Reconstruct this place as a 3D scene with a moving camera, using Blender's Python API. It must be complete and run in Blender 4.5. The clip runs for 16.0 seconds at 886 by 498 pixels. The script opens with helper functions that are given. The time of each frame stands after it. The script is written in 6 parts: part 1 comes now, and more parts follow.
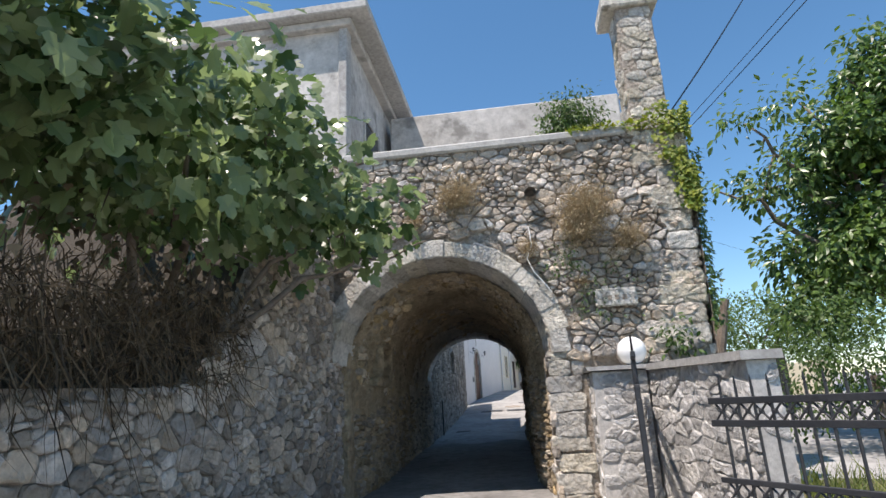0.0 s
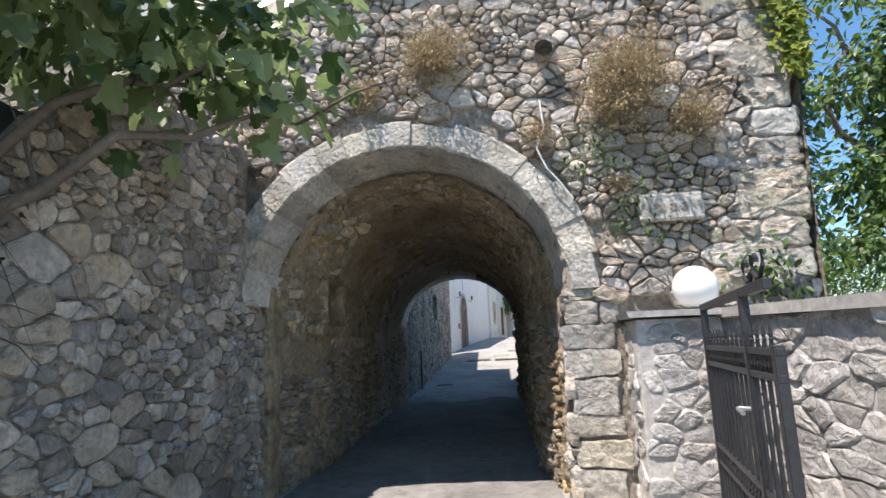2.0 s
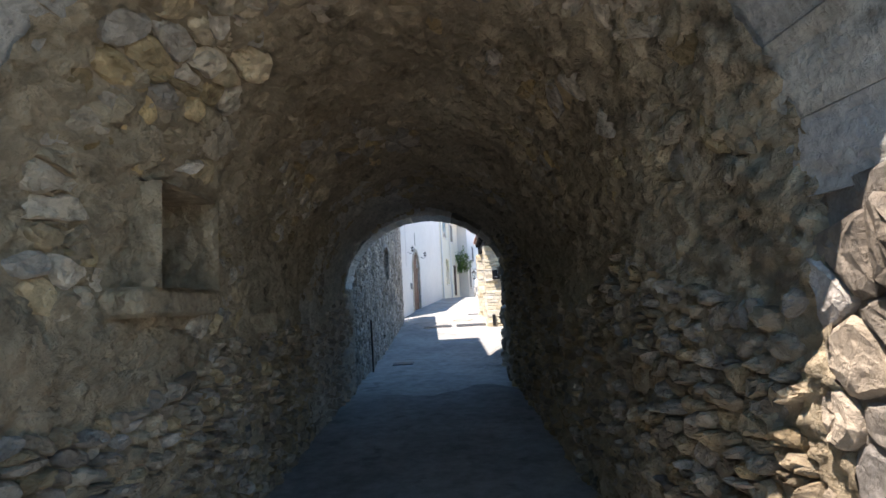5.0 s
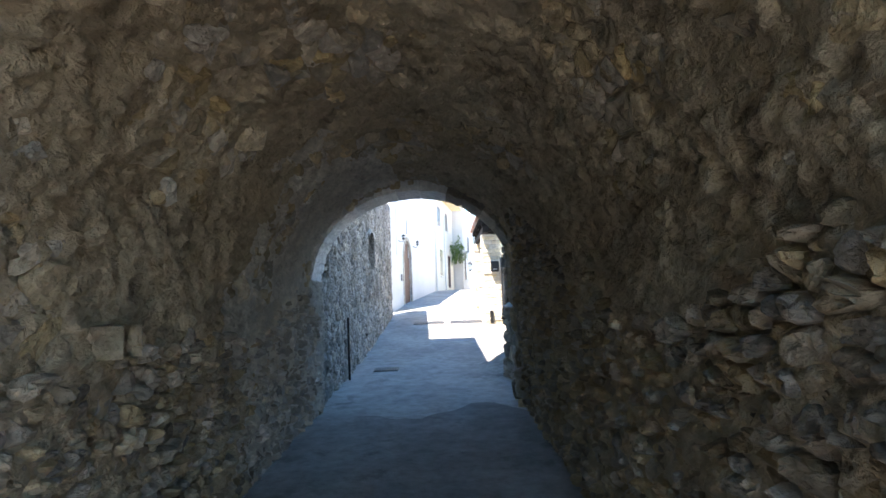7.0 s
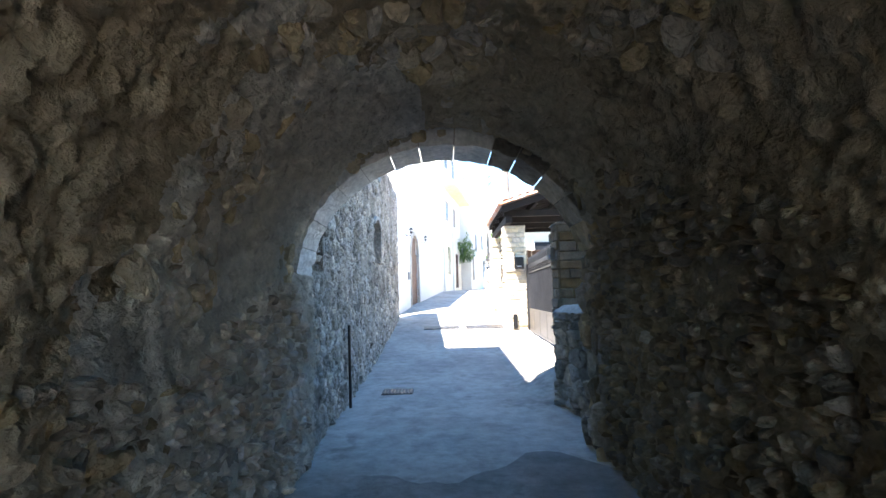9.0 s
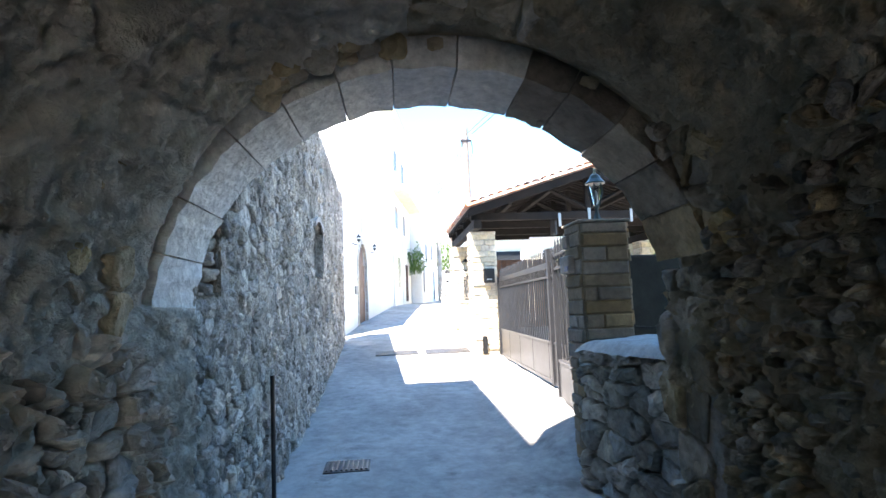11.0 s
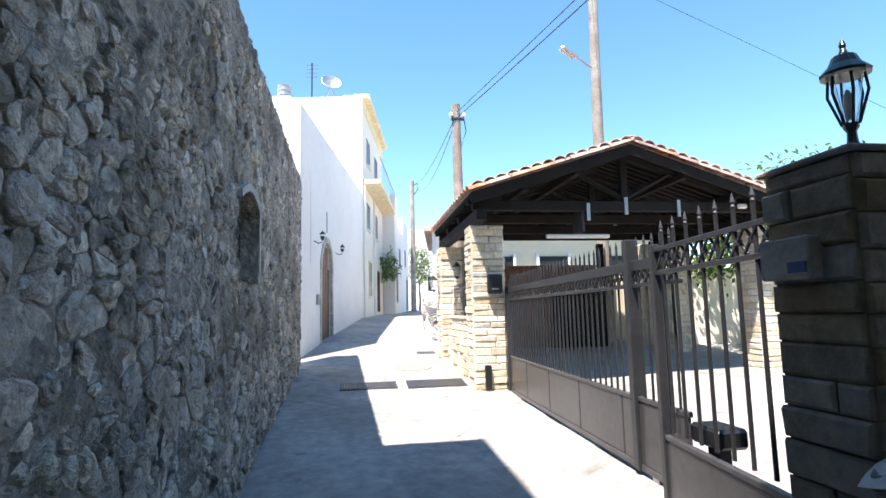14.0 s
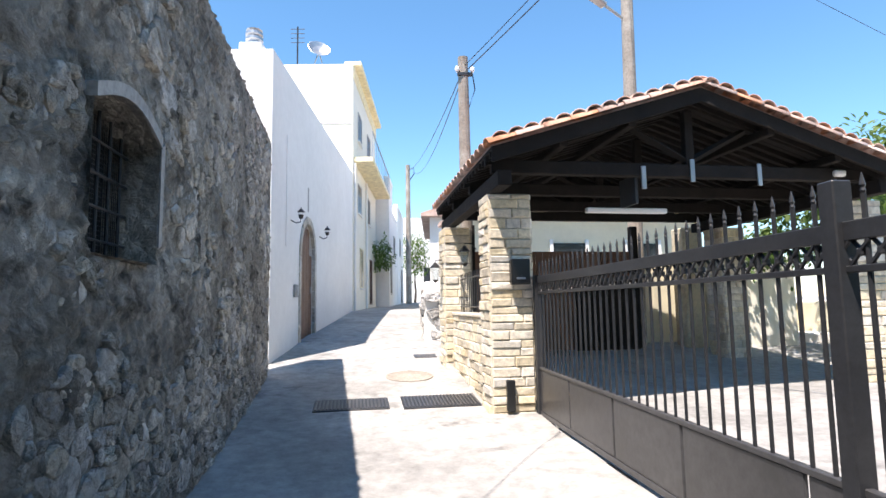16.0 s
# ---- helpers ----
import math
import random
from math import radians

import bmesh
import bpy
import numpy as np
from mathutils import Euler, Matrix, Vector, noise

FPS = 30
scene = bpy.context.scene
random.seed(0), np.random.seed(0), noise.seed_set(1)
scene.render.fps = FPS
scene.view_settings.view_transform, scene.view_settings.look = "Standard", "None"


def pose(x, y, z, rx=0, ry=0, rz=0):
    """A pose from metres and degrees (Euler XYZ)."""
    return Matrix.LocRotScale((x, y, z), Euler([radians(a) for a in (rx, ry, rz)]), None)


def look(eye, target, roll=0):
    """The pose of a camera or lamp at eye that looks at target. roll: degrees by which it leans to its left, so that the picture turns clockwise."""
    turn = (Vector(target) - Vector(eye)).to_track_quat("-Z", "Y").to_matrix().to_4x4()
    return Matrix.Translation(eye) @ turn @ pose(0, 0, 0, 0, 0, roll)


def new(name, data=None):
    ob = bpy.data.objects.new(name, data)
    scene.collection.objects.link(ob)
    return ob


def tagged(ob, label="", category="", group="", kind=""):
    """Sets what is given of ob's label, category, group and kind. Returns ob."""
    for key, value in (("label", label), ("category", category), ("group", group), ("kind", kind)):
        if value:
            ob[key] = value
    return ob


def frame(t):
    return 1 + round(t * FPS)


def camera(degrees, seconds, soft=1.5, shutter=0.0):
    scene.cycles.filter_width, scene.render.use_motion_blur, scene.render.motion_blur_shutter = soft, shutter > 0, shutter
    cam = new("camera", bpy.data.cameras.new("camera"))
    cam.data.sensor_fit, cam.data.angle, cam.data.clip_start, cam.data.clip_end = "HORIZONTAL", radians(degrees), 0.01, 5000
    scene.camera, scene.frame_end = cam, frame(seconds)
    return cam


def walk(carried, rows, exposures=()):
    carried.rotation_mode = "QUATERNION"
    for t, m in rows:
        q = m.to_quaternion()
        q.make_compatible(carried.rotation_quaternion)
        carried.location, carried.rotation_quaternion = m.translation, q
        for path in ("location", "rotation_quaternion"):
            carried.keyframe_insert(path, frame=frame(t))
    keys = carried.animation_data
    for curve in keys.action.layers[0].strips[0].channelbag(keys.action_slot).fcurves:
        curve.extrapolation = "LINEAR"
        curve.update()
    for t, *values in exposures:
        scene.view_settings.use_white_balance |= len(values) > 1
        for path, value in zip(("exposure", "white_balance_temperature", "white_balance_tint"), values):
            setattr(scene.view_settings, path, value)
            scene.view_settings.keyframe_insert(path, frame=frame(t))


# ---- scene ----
cam = camera(77.9, 16.0)
PATH = [
    (0, (-0.077, 0.874, 1.679), (-0.327, 2.783, 2.22), -2.8),
    (0.5, (-0.039, 1.582, 1.728), (-0.289, 3.497, 2.247), -2.7),
    (1, (-0.112, 2.262, 1.73), (-0.341, 4.189, 2.215), -2.6),
    (1.5, (-0.178, 2.932, 1.734), (-0.396, 4.873, 2.162), -2.7),
    (2, (-0.221, 3.581, 1.803), (-0.447, 5.536, 2.156), -2.1),
    (2.5, (-0.385, 4.222, 1.847), (-0.59, 6.19, 2.138), -1.7),
    (3, (-0.486, 4.873, 1.844), (-0.684, 6.846, 2.104), -2.1),
    (3.5, (-0.655, 5.562, 1.895), (-0.821, 7.543, 2.122), -2.9),
    (4, (-0.79, 6.155, 1.925), (-0.894, 8.141, 2.135), -3.3),
    (6.3, (-1.07, 8.578, 2.038), (-1.051, 10.57, 2.214), -2.2),
    (6.5, (-1.062, 8.727, 2.041), (-1.04, 10.721, 2.201), -2.1),
    (7, (-0.973, 9.066, 2.066), (-0.978, 11.059, 2.233), -1.9),
    (7.5, (-1.055, 9.65, 2.075), (-1.078, 11.64, 2.245), -1.4),
    (8, (-1.138, 10.265, 2.079), (-1.18, 12.257, 2.246), -1.2),
    (8.2, (-1.182, 10.456, 2.077), (-1.221, 12.449, 2.239), -1.3),
    (10.3, (-1.594, 12.583, 2.191), (-1.475, 14.571, 2.372), -2.3),
    (10.5, (-1.61, 12.815, 2.245), (-1.463, 14.802, 2.412), -2.6),
    (11, (-1.613, 13.418, 2.266), (-1.417, 15.398, 2.467), -2.1),
    (11.5, (-1.647, 13.857, 2.274), (-1.403, 15.828, 2.504), -1.9),
    (12, (-1.662, 14.36, 2.325), (-1.391, 16.33, 2.549), -1.9),
    (12.5, (-1.7, 14.802, 2.332), (-1.417, 16.77, 2.553), -2.0),
    (13, (-1.711, 15.319, 2.34), (-1.431, 17.286, 2.569), -1.7),
    (13.5, (-1.711, 15.865, 2.363), (-1.422, 17.83, 2.596), -1.8),
    (14, (-1.657, 16.377, 2.405), (-1.351, 18.34, 2.635), -1.3),
    (14.5, (-1.628, 17.003, 2.425), (-1.288, 18.96, 2.653), -0.9),
    (15, (-1.575, 17.488, 2.423), (-1.214, 19.442, 2.649), -1.0),
    (15.5, (-1.511, 17.945, 2.437), (-1.167, 19.904, 2.654), -0.9),
    (16, (-1.487, 18.529, 2.466), (-1.162, 20.493, 2.666), -0.9),
]
walk(cam, [(t, look(eye, target, roll)) for t, eye, target, roll in PATH],
     [(0, 0.55, 6800, 17), (1.5, 0.85, 6800, 17), (3.5, 0.85, 6800, 17), (4.2, 0.95, 6800, 17), (6.3, 2.15, 6800, 17), (8.2, 2.6, 6800, 17), (10.3, 2.9, 6800, 17), (11.5, 2.7, 6800, 17), (12.5, 2.1, 6800, 17), (13.5, 1.6, 6800, 17), (14.5, 1.35, 6800, 17), (16, 1.15, 6800, 17)])

# ---- world and light ----
RX, RY = 0.31, 0.34                      # shadow shift per metre of height
elev = math.atan(1 / math.hypot(RX, RY))
world = bpy.data.worlds.new("sky")
scene.world = world
world.use_nodes = True
wn = world.node_tree
sky = wn.nodes.new("ShaderNodeTexSky")
sky.sky_type, sky.sun_disc = "NISHITA", False
sky.sun_elevation = elev
sky.sun_rotation = math.atan2(-RX, -RY)
sky.air_density, sky.dust_density, sky.ozone_density = 1.0, 0.0, 4.0
deep = wn.nodes.new("ShaderNodeHueSaturation")
deep.inputs["Hue"].default_value, deep.inputs["Saturation"].default_value, deep.inputs["Value"].default_value = 0.490, 1.15, 1.0
wn.links.new(sky.outputs[0], deep.inputs["Color"])
wn.links.new(deep.outputs[0], wn.nodes["Background"].inputs[0])
wn.nodes["Background"].inputs[1].default_value = 0.13
sun = new("sun", bpy.data.lights.new("sun", "SUN"))
sun.data.energy, sun.data.angle, sun.data.color = 4.6, radians(0.5), (1.0, 0.95, 0.88)
sun.matrix_world = look((-30 * RX, -30 * RY, 40), (0, 0, 10))
sun.rotation_euler = Vector((RX, RY, -1)).to_track_quat("-Z", "Y").to_euler()


# ---- materials ----
def surface(name, c1, c2, c3=None, big=0.7, fine=14.0, rough=0.9, bump=0.35, rand="", metal=0.0, spread=0.35, stain=0.55, dist=0.02, grain=0.75, chips=0.0):
    """Colour from two noises and a stain, relief from two scales, and a value of its own for every piece."""
    m = bpy.data.materials.new(name)
    m.use_nodes = True
    nt = m.node_tree
    nd, ln = nt.nodes, nt.links.new
    bsdf = nd["Principled BSDF"]
    geo = nd.new("ShaderNodeNewGeometry")

    def noise_at(scale, detail=5.0, roughness=0.6):
        n = nd.new("ShaderNodeTexNoise")
        n.inputs["Scale"].default_value, n.inputs["Detail"].default_value, n.inputs["Roughness"].default_value = scale, detail, roughness
        ln(geo.outputs["Position"], n.inputs["Vector"])
        return n

    def ramp(a, b, lo, hi, src):
        r = nd.new("ShaderNodeValToRGB")
        r.color_ramp.elements[0].position, r.color_ramp.elements[1].position = lo, hi
        r.color_ramp.elements[0].color, r.color_ramp.elements[1].color = (*a, 1), (*b, 1)
        ln(src, r.inputs[0])
        return r

    n1, n2 = noise_at(big, 6), noise_at(fine, 8, 0.7)
    base = ramp(c1, c2, 0.35, 0.65, n1.outputs[0])
    dark = ramp((0.55, 0.55, 0.55), (1.25, 1.25, 1.25), 0.3, 0.7, n2.outputs[0])
    mul = nd.new("ShaderNodeMix")
    mul.data_type, mul.blend_type = "RGBA", "MULTIPLY"
    mul.inputs[0].default_value = grain
    ln(base.outputs[0], mul.inputs[6]), ln(dark.outputs[0], mul.inputs[7])
    out = mul.outputs[2]
    if c3:
        n3 = noise_at(big * 2.7, 7, 0.65)
        r3 = ramp((0, 0, 0), (1, 1, 1), stain, stain + 0.12, n3.outputs[0])
        mx = nd.new("ShaderNodeMix")
        mx.data_type = "RGBA"
        ln(r3.outputs[0], mx.inputs[0]), ln(out, mx.inputs[6])
        mx.inputs[7].default_value = (*c3, 1)
        out = mx.outputs[2]
    if rand:
        src = nd.new("ShaderNodeObjectInfo").outputs["Random"] if rand == "object" else geo.outputs["Random Per Island"]
        hsv = nd.new("ShaderNodeHueSaturation")
        mr = nd.new("ShaderNodeMapRange")
        mr.inputs[3].default_value, mr.inputs[4].default_value = 1 - spread, 1 + spread
        ln(src, mr.inputs[0]), ln(mr.outputs[0], hsv.inputs["Value"])
        wn2 = nd.new("ShaderNodeTexWhiteNoise")
        wn2.noise_dimensions = "1D"
        ln(src, wn2.inputs["W"])
        mr2 = nd.new("ShaderNodeMapRange")
        mr2.inputs[3].default_value, mr2.inputs[4].default_value = 0.6, 1.4
        ln(wn2.outputs[0], mr2.inputs[0]), ln(mr2.outputs[0], hsv.inputs["Saturation"])
        ln(out, hsv.inputs["Color"])
        out = hsv.outputs[0]
    ln(out, bsdf.inputs["Base Color"])
    bsdf.inputs["Roughness"].default_value, bsdf.inputs["Metallic"].default_value = rough, metal
    if bump:
        add = nd.new("ShaderNodeMath")
        add.operation = "MULTIPLY_ADD"
        n4 = noise_at(fine * 4.5, 4)
        ln(n4.outputs[0], add.inputs[0])
        add.inputs[1].default_value = 0.35
        ln(n2.outputs[0], add.inputs[2])
        height = add.outputs[0]
        if chips:
            vo = nd.new("ShaderNodeTexVoronoi")
            vo.inputs["Scale"].default_value = chips
            jit = nd.new("ShaderNodeMix")
            jit.data_type = "VECTOR"
            jit.inputs[0].default_value = 0.08
            ln(geo.outputs["Position"], jit.inputs[4]), ln(n2.outputs[1], jit.inputs[5]), ln(jit.outputs[1], vo.inputs["Vector"])
            ad2 = nd.new("ShaderNodeMath")
            ad2.operation = "MULTIPLY_ADD"
            ln(vo.outputs["Distance"], ad2.inputs[0])
            ad2.inputs[1].default_value = -0.9
            ln(height, ad2.inputs[2])
            height = ad2.outputs[0]
        b = nd.new("ShaderNodeBump")
        b.inputs["Strength"].default_value, b.inputs["Distance"].default_value = bump, dist
        ln(height, b.inputs["Height"]), ln(b.outputs[0], bsdf.inputs["Normal"])
    return m


def plain(name, c, rough=0.5, metal=0.0, emit=0.0, trans=0.0, alpha=1.0):
    m = bpy.data.materials.new(name)
    m.use_nodes = True
    b = m.node_tree.nodes["Principled BSDF"]
    b.inputs["Base Color"].default_value = (*c, 1)
    b.inputs["Roughness"].default_value, b.inputs["Metallic"].default_value = rough, metal
    b.inputs["Transmission Weight"].default_value = trans
    if emit:
        b.inputs["Emission Color"].default_value, b.inputs["Emission Strength"].default_value = (*c, 1), emit
    return m


def leafy(name, c1, c2, rough=0.55, trans=0.35):
    """Leaves: every leaf its own green, with light through the blade."""
    m = bpy.data.materials.new(name)
    m.use_nodes = True
    nt = m.node_tree
    nd, ln = nt.nodes, nt.links.new
    bsdf, outp = nd["Principled BSDF"], nd["Material Output"]
    geo = nd.new("ShaderNodeNewGeometry")
    r = nd.new("ShaderNodeValToRGB")
    r.color_ramp.elements[0].color, r.color_ramp.elements[1].color = (*c1, 1), (*c2, 1)
    ln(geo.outputs["Random Per Island"], r.inputs[0])
    ln(r.outputs[0], bsdf.inputs["Base Color"])
    bsdf.inputs["Roughness"].default_value = rough
    tr = nd.new("ShaderNodeBsdfTranslucent")
    hs = nd.new("ShaderNodeHueSaturation")
    hs.inputs["Value"].default_value, hs.inputs["Saturation"].default_value = 1.5, 1.15
    ln(r.outputs[0], hs.inputs["Color"]), ln(hs.outputs[0], tr.inputs["Color"])
    mix = nd.new("ShaderNodeMixShader")
    mix.inputs[0].default_value = trans
    ln(bsdf.outputs[0], mix.inputs[1]), ln(tr.outputs[0], mix.inputs[2]), ln(mix.outputs[0], outp.inputs[0])
    return m


STONE = dict(c1=(0.38, 0.325, 0.265), c2=(0.63, 0.555, 0.47), c3=(0.24, 0.205, 0.165), big=1.6, fine=16.0, bump=0.7, spread=0.45, stain=0.6, dist=0.06, chips=14.0)
M_stone = surface("limestone_rubble", rand="object", **STONE)
M_stone_j = surface("limestone_rubble_small", rand="island", **STONE)
GREYSTONE = dict(c1=(0.36, 0.335, 0.29), c2=(0.68, 0.635, 0.56), c3=(0.15, 0.135, 0.115), big=1.6, fine=13.0, bump=0.9, spread=0.33, stain=0.56, dist=0.06, chips=15.0)
M_grey = surface("weathered_grey_stone", rand="object", **GREYSTONE)
M_grey_j = surface("weathered_grey_stone_small", rand="island", **GREYSTONE)
M_mortar = surface("old_lime_mortar", (0.36, 0.305, 0.245), (0.55, 0.48, 0.40), (0.20, 0.165, 0.13), big=1.2, fine=20, bump=0.9, dist=0.07, chips=17.0)
M_mortar_grey = surface("weathered_render", (0.25, 0.23, 0.195), (0.64, 0.595, 0.515), (0.10, 0.09, 0.075), big=1.1, fine=12, bump=1.0, dist=0.09, stain=0.52, chips=13.0)
M_vault = surface("rough_vault_plaster", (0.41, 0.32, 0.205), (0.68, 0.555, 0.375), (0.21, 0.165, 0.11), big=1.1, fine=9, bump=1.0, dist=0.10, stain=0.56, chips=8.0)
# pale plaster, lightened to hold the street light near the rear mouth
M_vault_pale = surface("pale_streetlit_plaster", (0.62, 0.55, 0.45), (0.80, 0.73, 0.62), (0.36, 0.305, 0.24), big=1.3, fine=10, bump=1.0, dist=0.10, stain=0.58, chips=10.0)
M_vaultstone = surface("vault_rubble", (0.41, 0.32, 0.205), (0.66, 0.545, 0.375), (0.21, 0.165, 0.11), big=1.3, fine=10, bump=0.9, dist=0.07, stain=0.58, chips=11.0, rand="island", spread=0.3)
M_vous = surface("dressed_pale_limestone", (0.46, 0.43, 0.365), (0.68, 0.64, 0.565), (0.24, 0.22, 0.185), big=2.0, fine=18, bump=0.7, rand="object", spread=0.16, stain=0.56, dist=0.03, chips=26.0)
# limewashed stone, made whiter still to include the light from the street
M_vous_w = surface("whitened_streetlit_arch_stone", (0.66, 0.64, 0.60), (0.80, 0.78, 0.74), (0.48, 0.45, 0.41), big=2.0, fine=18, bump=0.6, rand="object", spread=0.12, stain=0.6, dist=0.03, chips=22.0)
# limestone rubble in a darker brown, toned down for the dim passage
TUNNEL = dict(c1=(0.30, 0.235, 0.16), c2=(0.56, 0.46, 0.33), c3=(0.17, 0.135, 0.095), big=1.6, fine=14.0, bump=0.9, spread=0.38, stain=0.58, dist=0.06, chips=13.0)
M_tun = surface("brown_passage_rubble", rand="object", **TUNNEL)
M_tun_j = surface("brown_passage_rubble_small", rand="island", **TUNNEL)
M_quoin = surface("rough_corner_limestone", (0.48, 0.44, 0.365), (0.66, 0.62, 0.535), (0.34, 0.31, 0.26), big=1.8, fine=14, bump=0.9, rand="object", spread=0.22, stain=0.56, dist=0.06, chips=13.0)
M_quoin_j = surface("rough_corner_limestone_small", (0.48, 0.44, 0.365), (0.66, 0.62, 0.535), (0.34, 0.31, 0.26), big=1.8, fine=14, bump=0.9, rand="island", spread=0.22, stain=0.56, dist=0.06, chips=13.0)
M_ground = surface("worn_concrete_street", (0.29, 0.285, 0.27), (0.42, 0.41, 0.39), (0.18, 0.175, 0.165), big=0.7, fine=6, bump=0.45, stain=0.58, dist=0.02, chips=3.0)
# street concrete in a darker tone: the vault's shade is put into the colour
M_floor_shade = surface("shade_toned_concrete", (0.185, 0.18, 0.172), (0.30, 0.293, 0.28), (0.13, 0.127, 0.12), big=0.9, fine=7, bump=0.5, stain=0.58, dist=0.02, chips=4.0)
M_white = surface("white_limewash", (0.78, 0.77, 0.74), (0.84, 0.83, 0.80), None, big=0.5, fine=5, bump=0.12, rough=0.85, grain=0.12)
M_cream = surface("cream_render", (0.72, 0.66, 0.48), (0.78, 0.72, 0.55), None, big=0.5, fine=5, bump=0.12, rough=0.85, grain=0.15)
M_oldplaster = surface("stained_old_plaster", (0.40, 0.38, 0.35), (0.62, 0.60, 0.56), (0.23, 0.22, 0.20), big=0.6, fine=5, bump=0.35, stain=0.55)
M_iron = surface("dark_grey_painted_iron", (0.022, 0.024, 0.028), (0.034, 0.036, 0.04), None, big=2, fine=30, bump=0.05, rough=0.45)
M_panel = surface("grey_painted_sheet_steel", (0.05, 0.05, 0.053), (0.07, 0.07, 0.073), (0.045, 0.045, 0.045), big=1.2, fine=14, bump=0.04, rough=0.38)
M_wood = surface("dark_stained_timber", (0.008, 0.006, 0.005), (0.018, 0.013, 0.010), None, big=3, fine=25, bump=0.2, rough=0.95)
M_door = surface("brown_door_timber", (0.10, 0.045, 0.025), (0.17, 0.08, 0.045), None, big=3, fine=25, bump=0.2, rough=0.55)
M_tile = surface("terracotta_tile", (0.55, 0.32, 0.235), (0.70, 0.48, 0.385), (0.46, 0.36, 0.31), big=2.0, fine=18, bump=0.25, rand="object", spread=0.22, stain=0.6)
M_tile_j = surface("terracotta_tile_far", (0.55, 0.32, 0.235), (0.70, 0.48, 0.385), (0.46, 0.36, 0.31), big=2.0, fine=18, bump=0.25, rand="island", spread=0.22, stain=0.6)
M_ashlar = surface("cream_split_stone", (0.64, 0.56, 0.42), (0.79, 0.73, 0.60), (0.64, 0.48, 0.34), big=1.5, fine=16, bump=0.5, rand="object", spread=0.16, stain=0.62)
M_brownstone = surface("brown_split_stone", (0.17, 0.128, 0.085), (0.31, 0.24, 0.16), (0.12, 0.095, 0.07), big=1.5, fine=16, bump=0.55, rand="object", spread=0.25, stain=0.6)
M_concrete = surface("grey_concrete_coping", (0.36, 0.35, 0.33), (0.48, 0.47, 0.44), (0.27, 0.26, 0.25), big=1.4, fine=15, bump=0.3, stain=0.6)
M_black = plain("black_lacquer", (0.012, 0.013, 0.014), 0.35)
# near-black colour that stands in for the darkness inside openings
M_dark = plain("unlit_depth_black", (0.01, 0.009, 0.008), 0.9)
M_globe = plain("white_opal_globe", (0.86, 0.86, 0.84), 0.25)
M_glass = plain("clear_glass", (0.9, 0.93, 0.93), 0.04, trans=1.0)
M_winglass = plain("dark_window_pane", (0.03, 0.035, 0.04), 0.06)
M_greenlamp = plain("dark_green_lacquer", (0.012, 0.03, 0.028), 0.35)
M_bluelabel = plain("blue_enamel_label", (0.05, 0.07, 0.16), 0.35)
M_steel = plain("galvanised_steel", (0.45, 0.46, 0.47), 0.4, 0.8)
M_pole = surface("weathered_pole_timber", (0.26, 0.22, 0.18), (0.40, 0.36, 0.31), None, big=2, fine=20, bump=0.3)
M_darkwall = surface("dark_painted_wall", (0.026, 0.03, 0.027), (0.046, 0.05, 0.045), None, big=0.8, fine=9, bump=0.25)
M_soilgreen = surface("weedy_soil", (0.07, 0.075, 0.03), (0.17, 0.15, 0.07), (0.10, 0.13, 0.04), big=1.2, fine=14, bump=0.6)
M_soil = surface("dark_dry_soil", (0.030, 0.024, 0.017), (0.07, 0.056, 0.038), None, big=2, fine=15, bump=0.6)
M_bark = surface("grey_brown_bark", (0.13, 0.10, 0.075), (0.24, 0.20, 0.16), None, big=3, fine=25, bump=0.6)
M_palecream = surface("pale_cream_limewash", (0.78, 0.75, 0.64), (0.83, 0.80, 0.70), None, big=0.5, fine=5, bump=0.12, rough=0.85, grain=0.12)
M_yellow = surface("ochre_yellow_paint", (0.80, 0.72, 0.46), (0.84, 0.76, 0.52), None, big=0.6, fine=6, bump=0.1)
M_fig = leafy("fig_leaf_green", (0.05, 0.09, 0.03), (0.30, 0.37, 0.18), rough=0.27, trans=0.40)
M_tree = leafy("glossy_tree_leaf", (0.035, 0.075, 0.018), (0.15, 0.23, 0.06), rough=0.35, trans=0.3)
M_olive = leafy("bright_tree_leaf", (0.04, 0.085, 0.018), (0.13, 0.20, 0.045), trans=0.35)
M_ivy = leafy("yellow_green_ivy", (0.10, 0.16, 0.02), (0.30, 0.32, 0.05), trans=0.3)
M_ivydark = leafy("dark_ivy", (0.03, 0.07, 0.015), (0.09, 0.15, 0.03), trans=0.25)
M_dry = leafy("dry_stems", (0.24, 0.18, 0.105), (0.50, 0.42, 0.28), rough=0.8, trans=0.2)
M_drybrown = leafy("dry_brown_grass", (0.030, 0.020, 0.011), (0.20, 0.145, 0.085), rough=0.8, trans=0.2)
M_grass = leafy("garden_grass", (0.06, 0.10, 0.02), (0.22, 0.24, 0.07), rough=0.7)


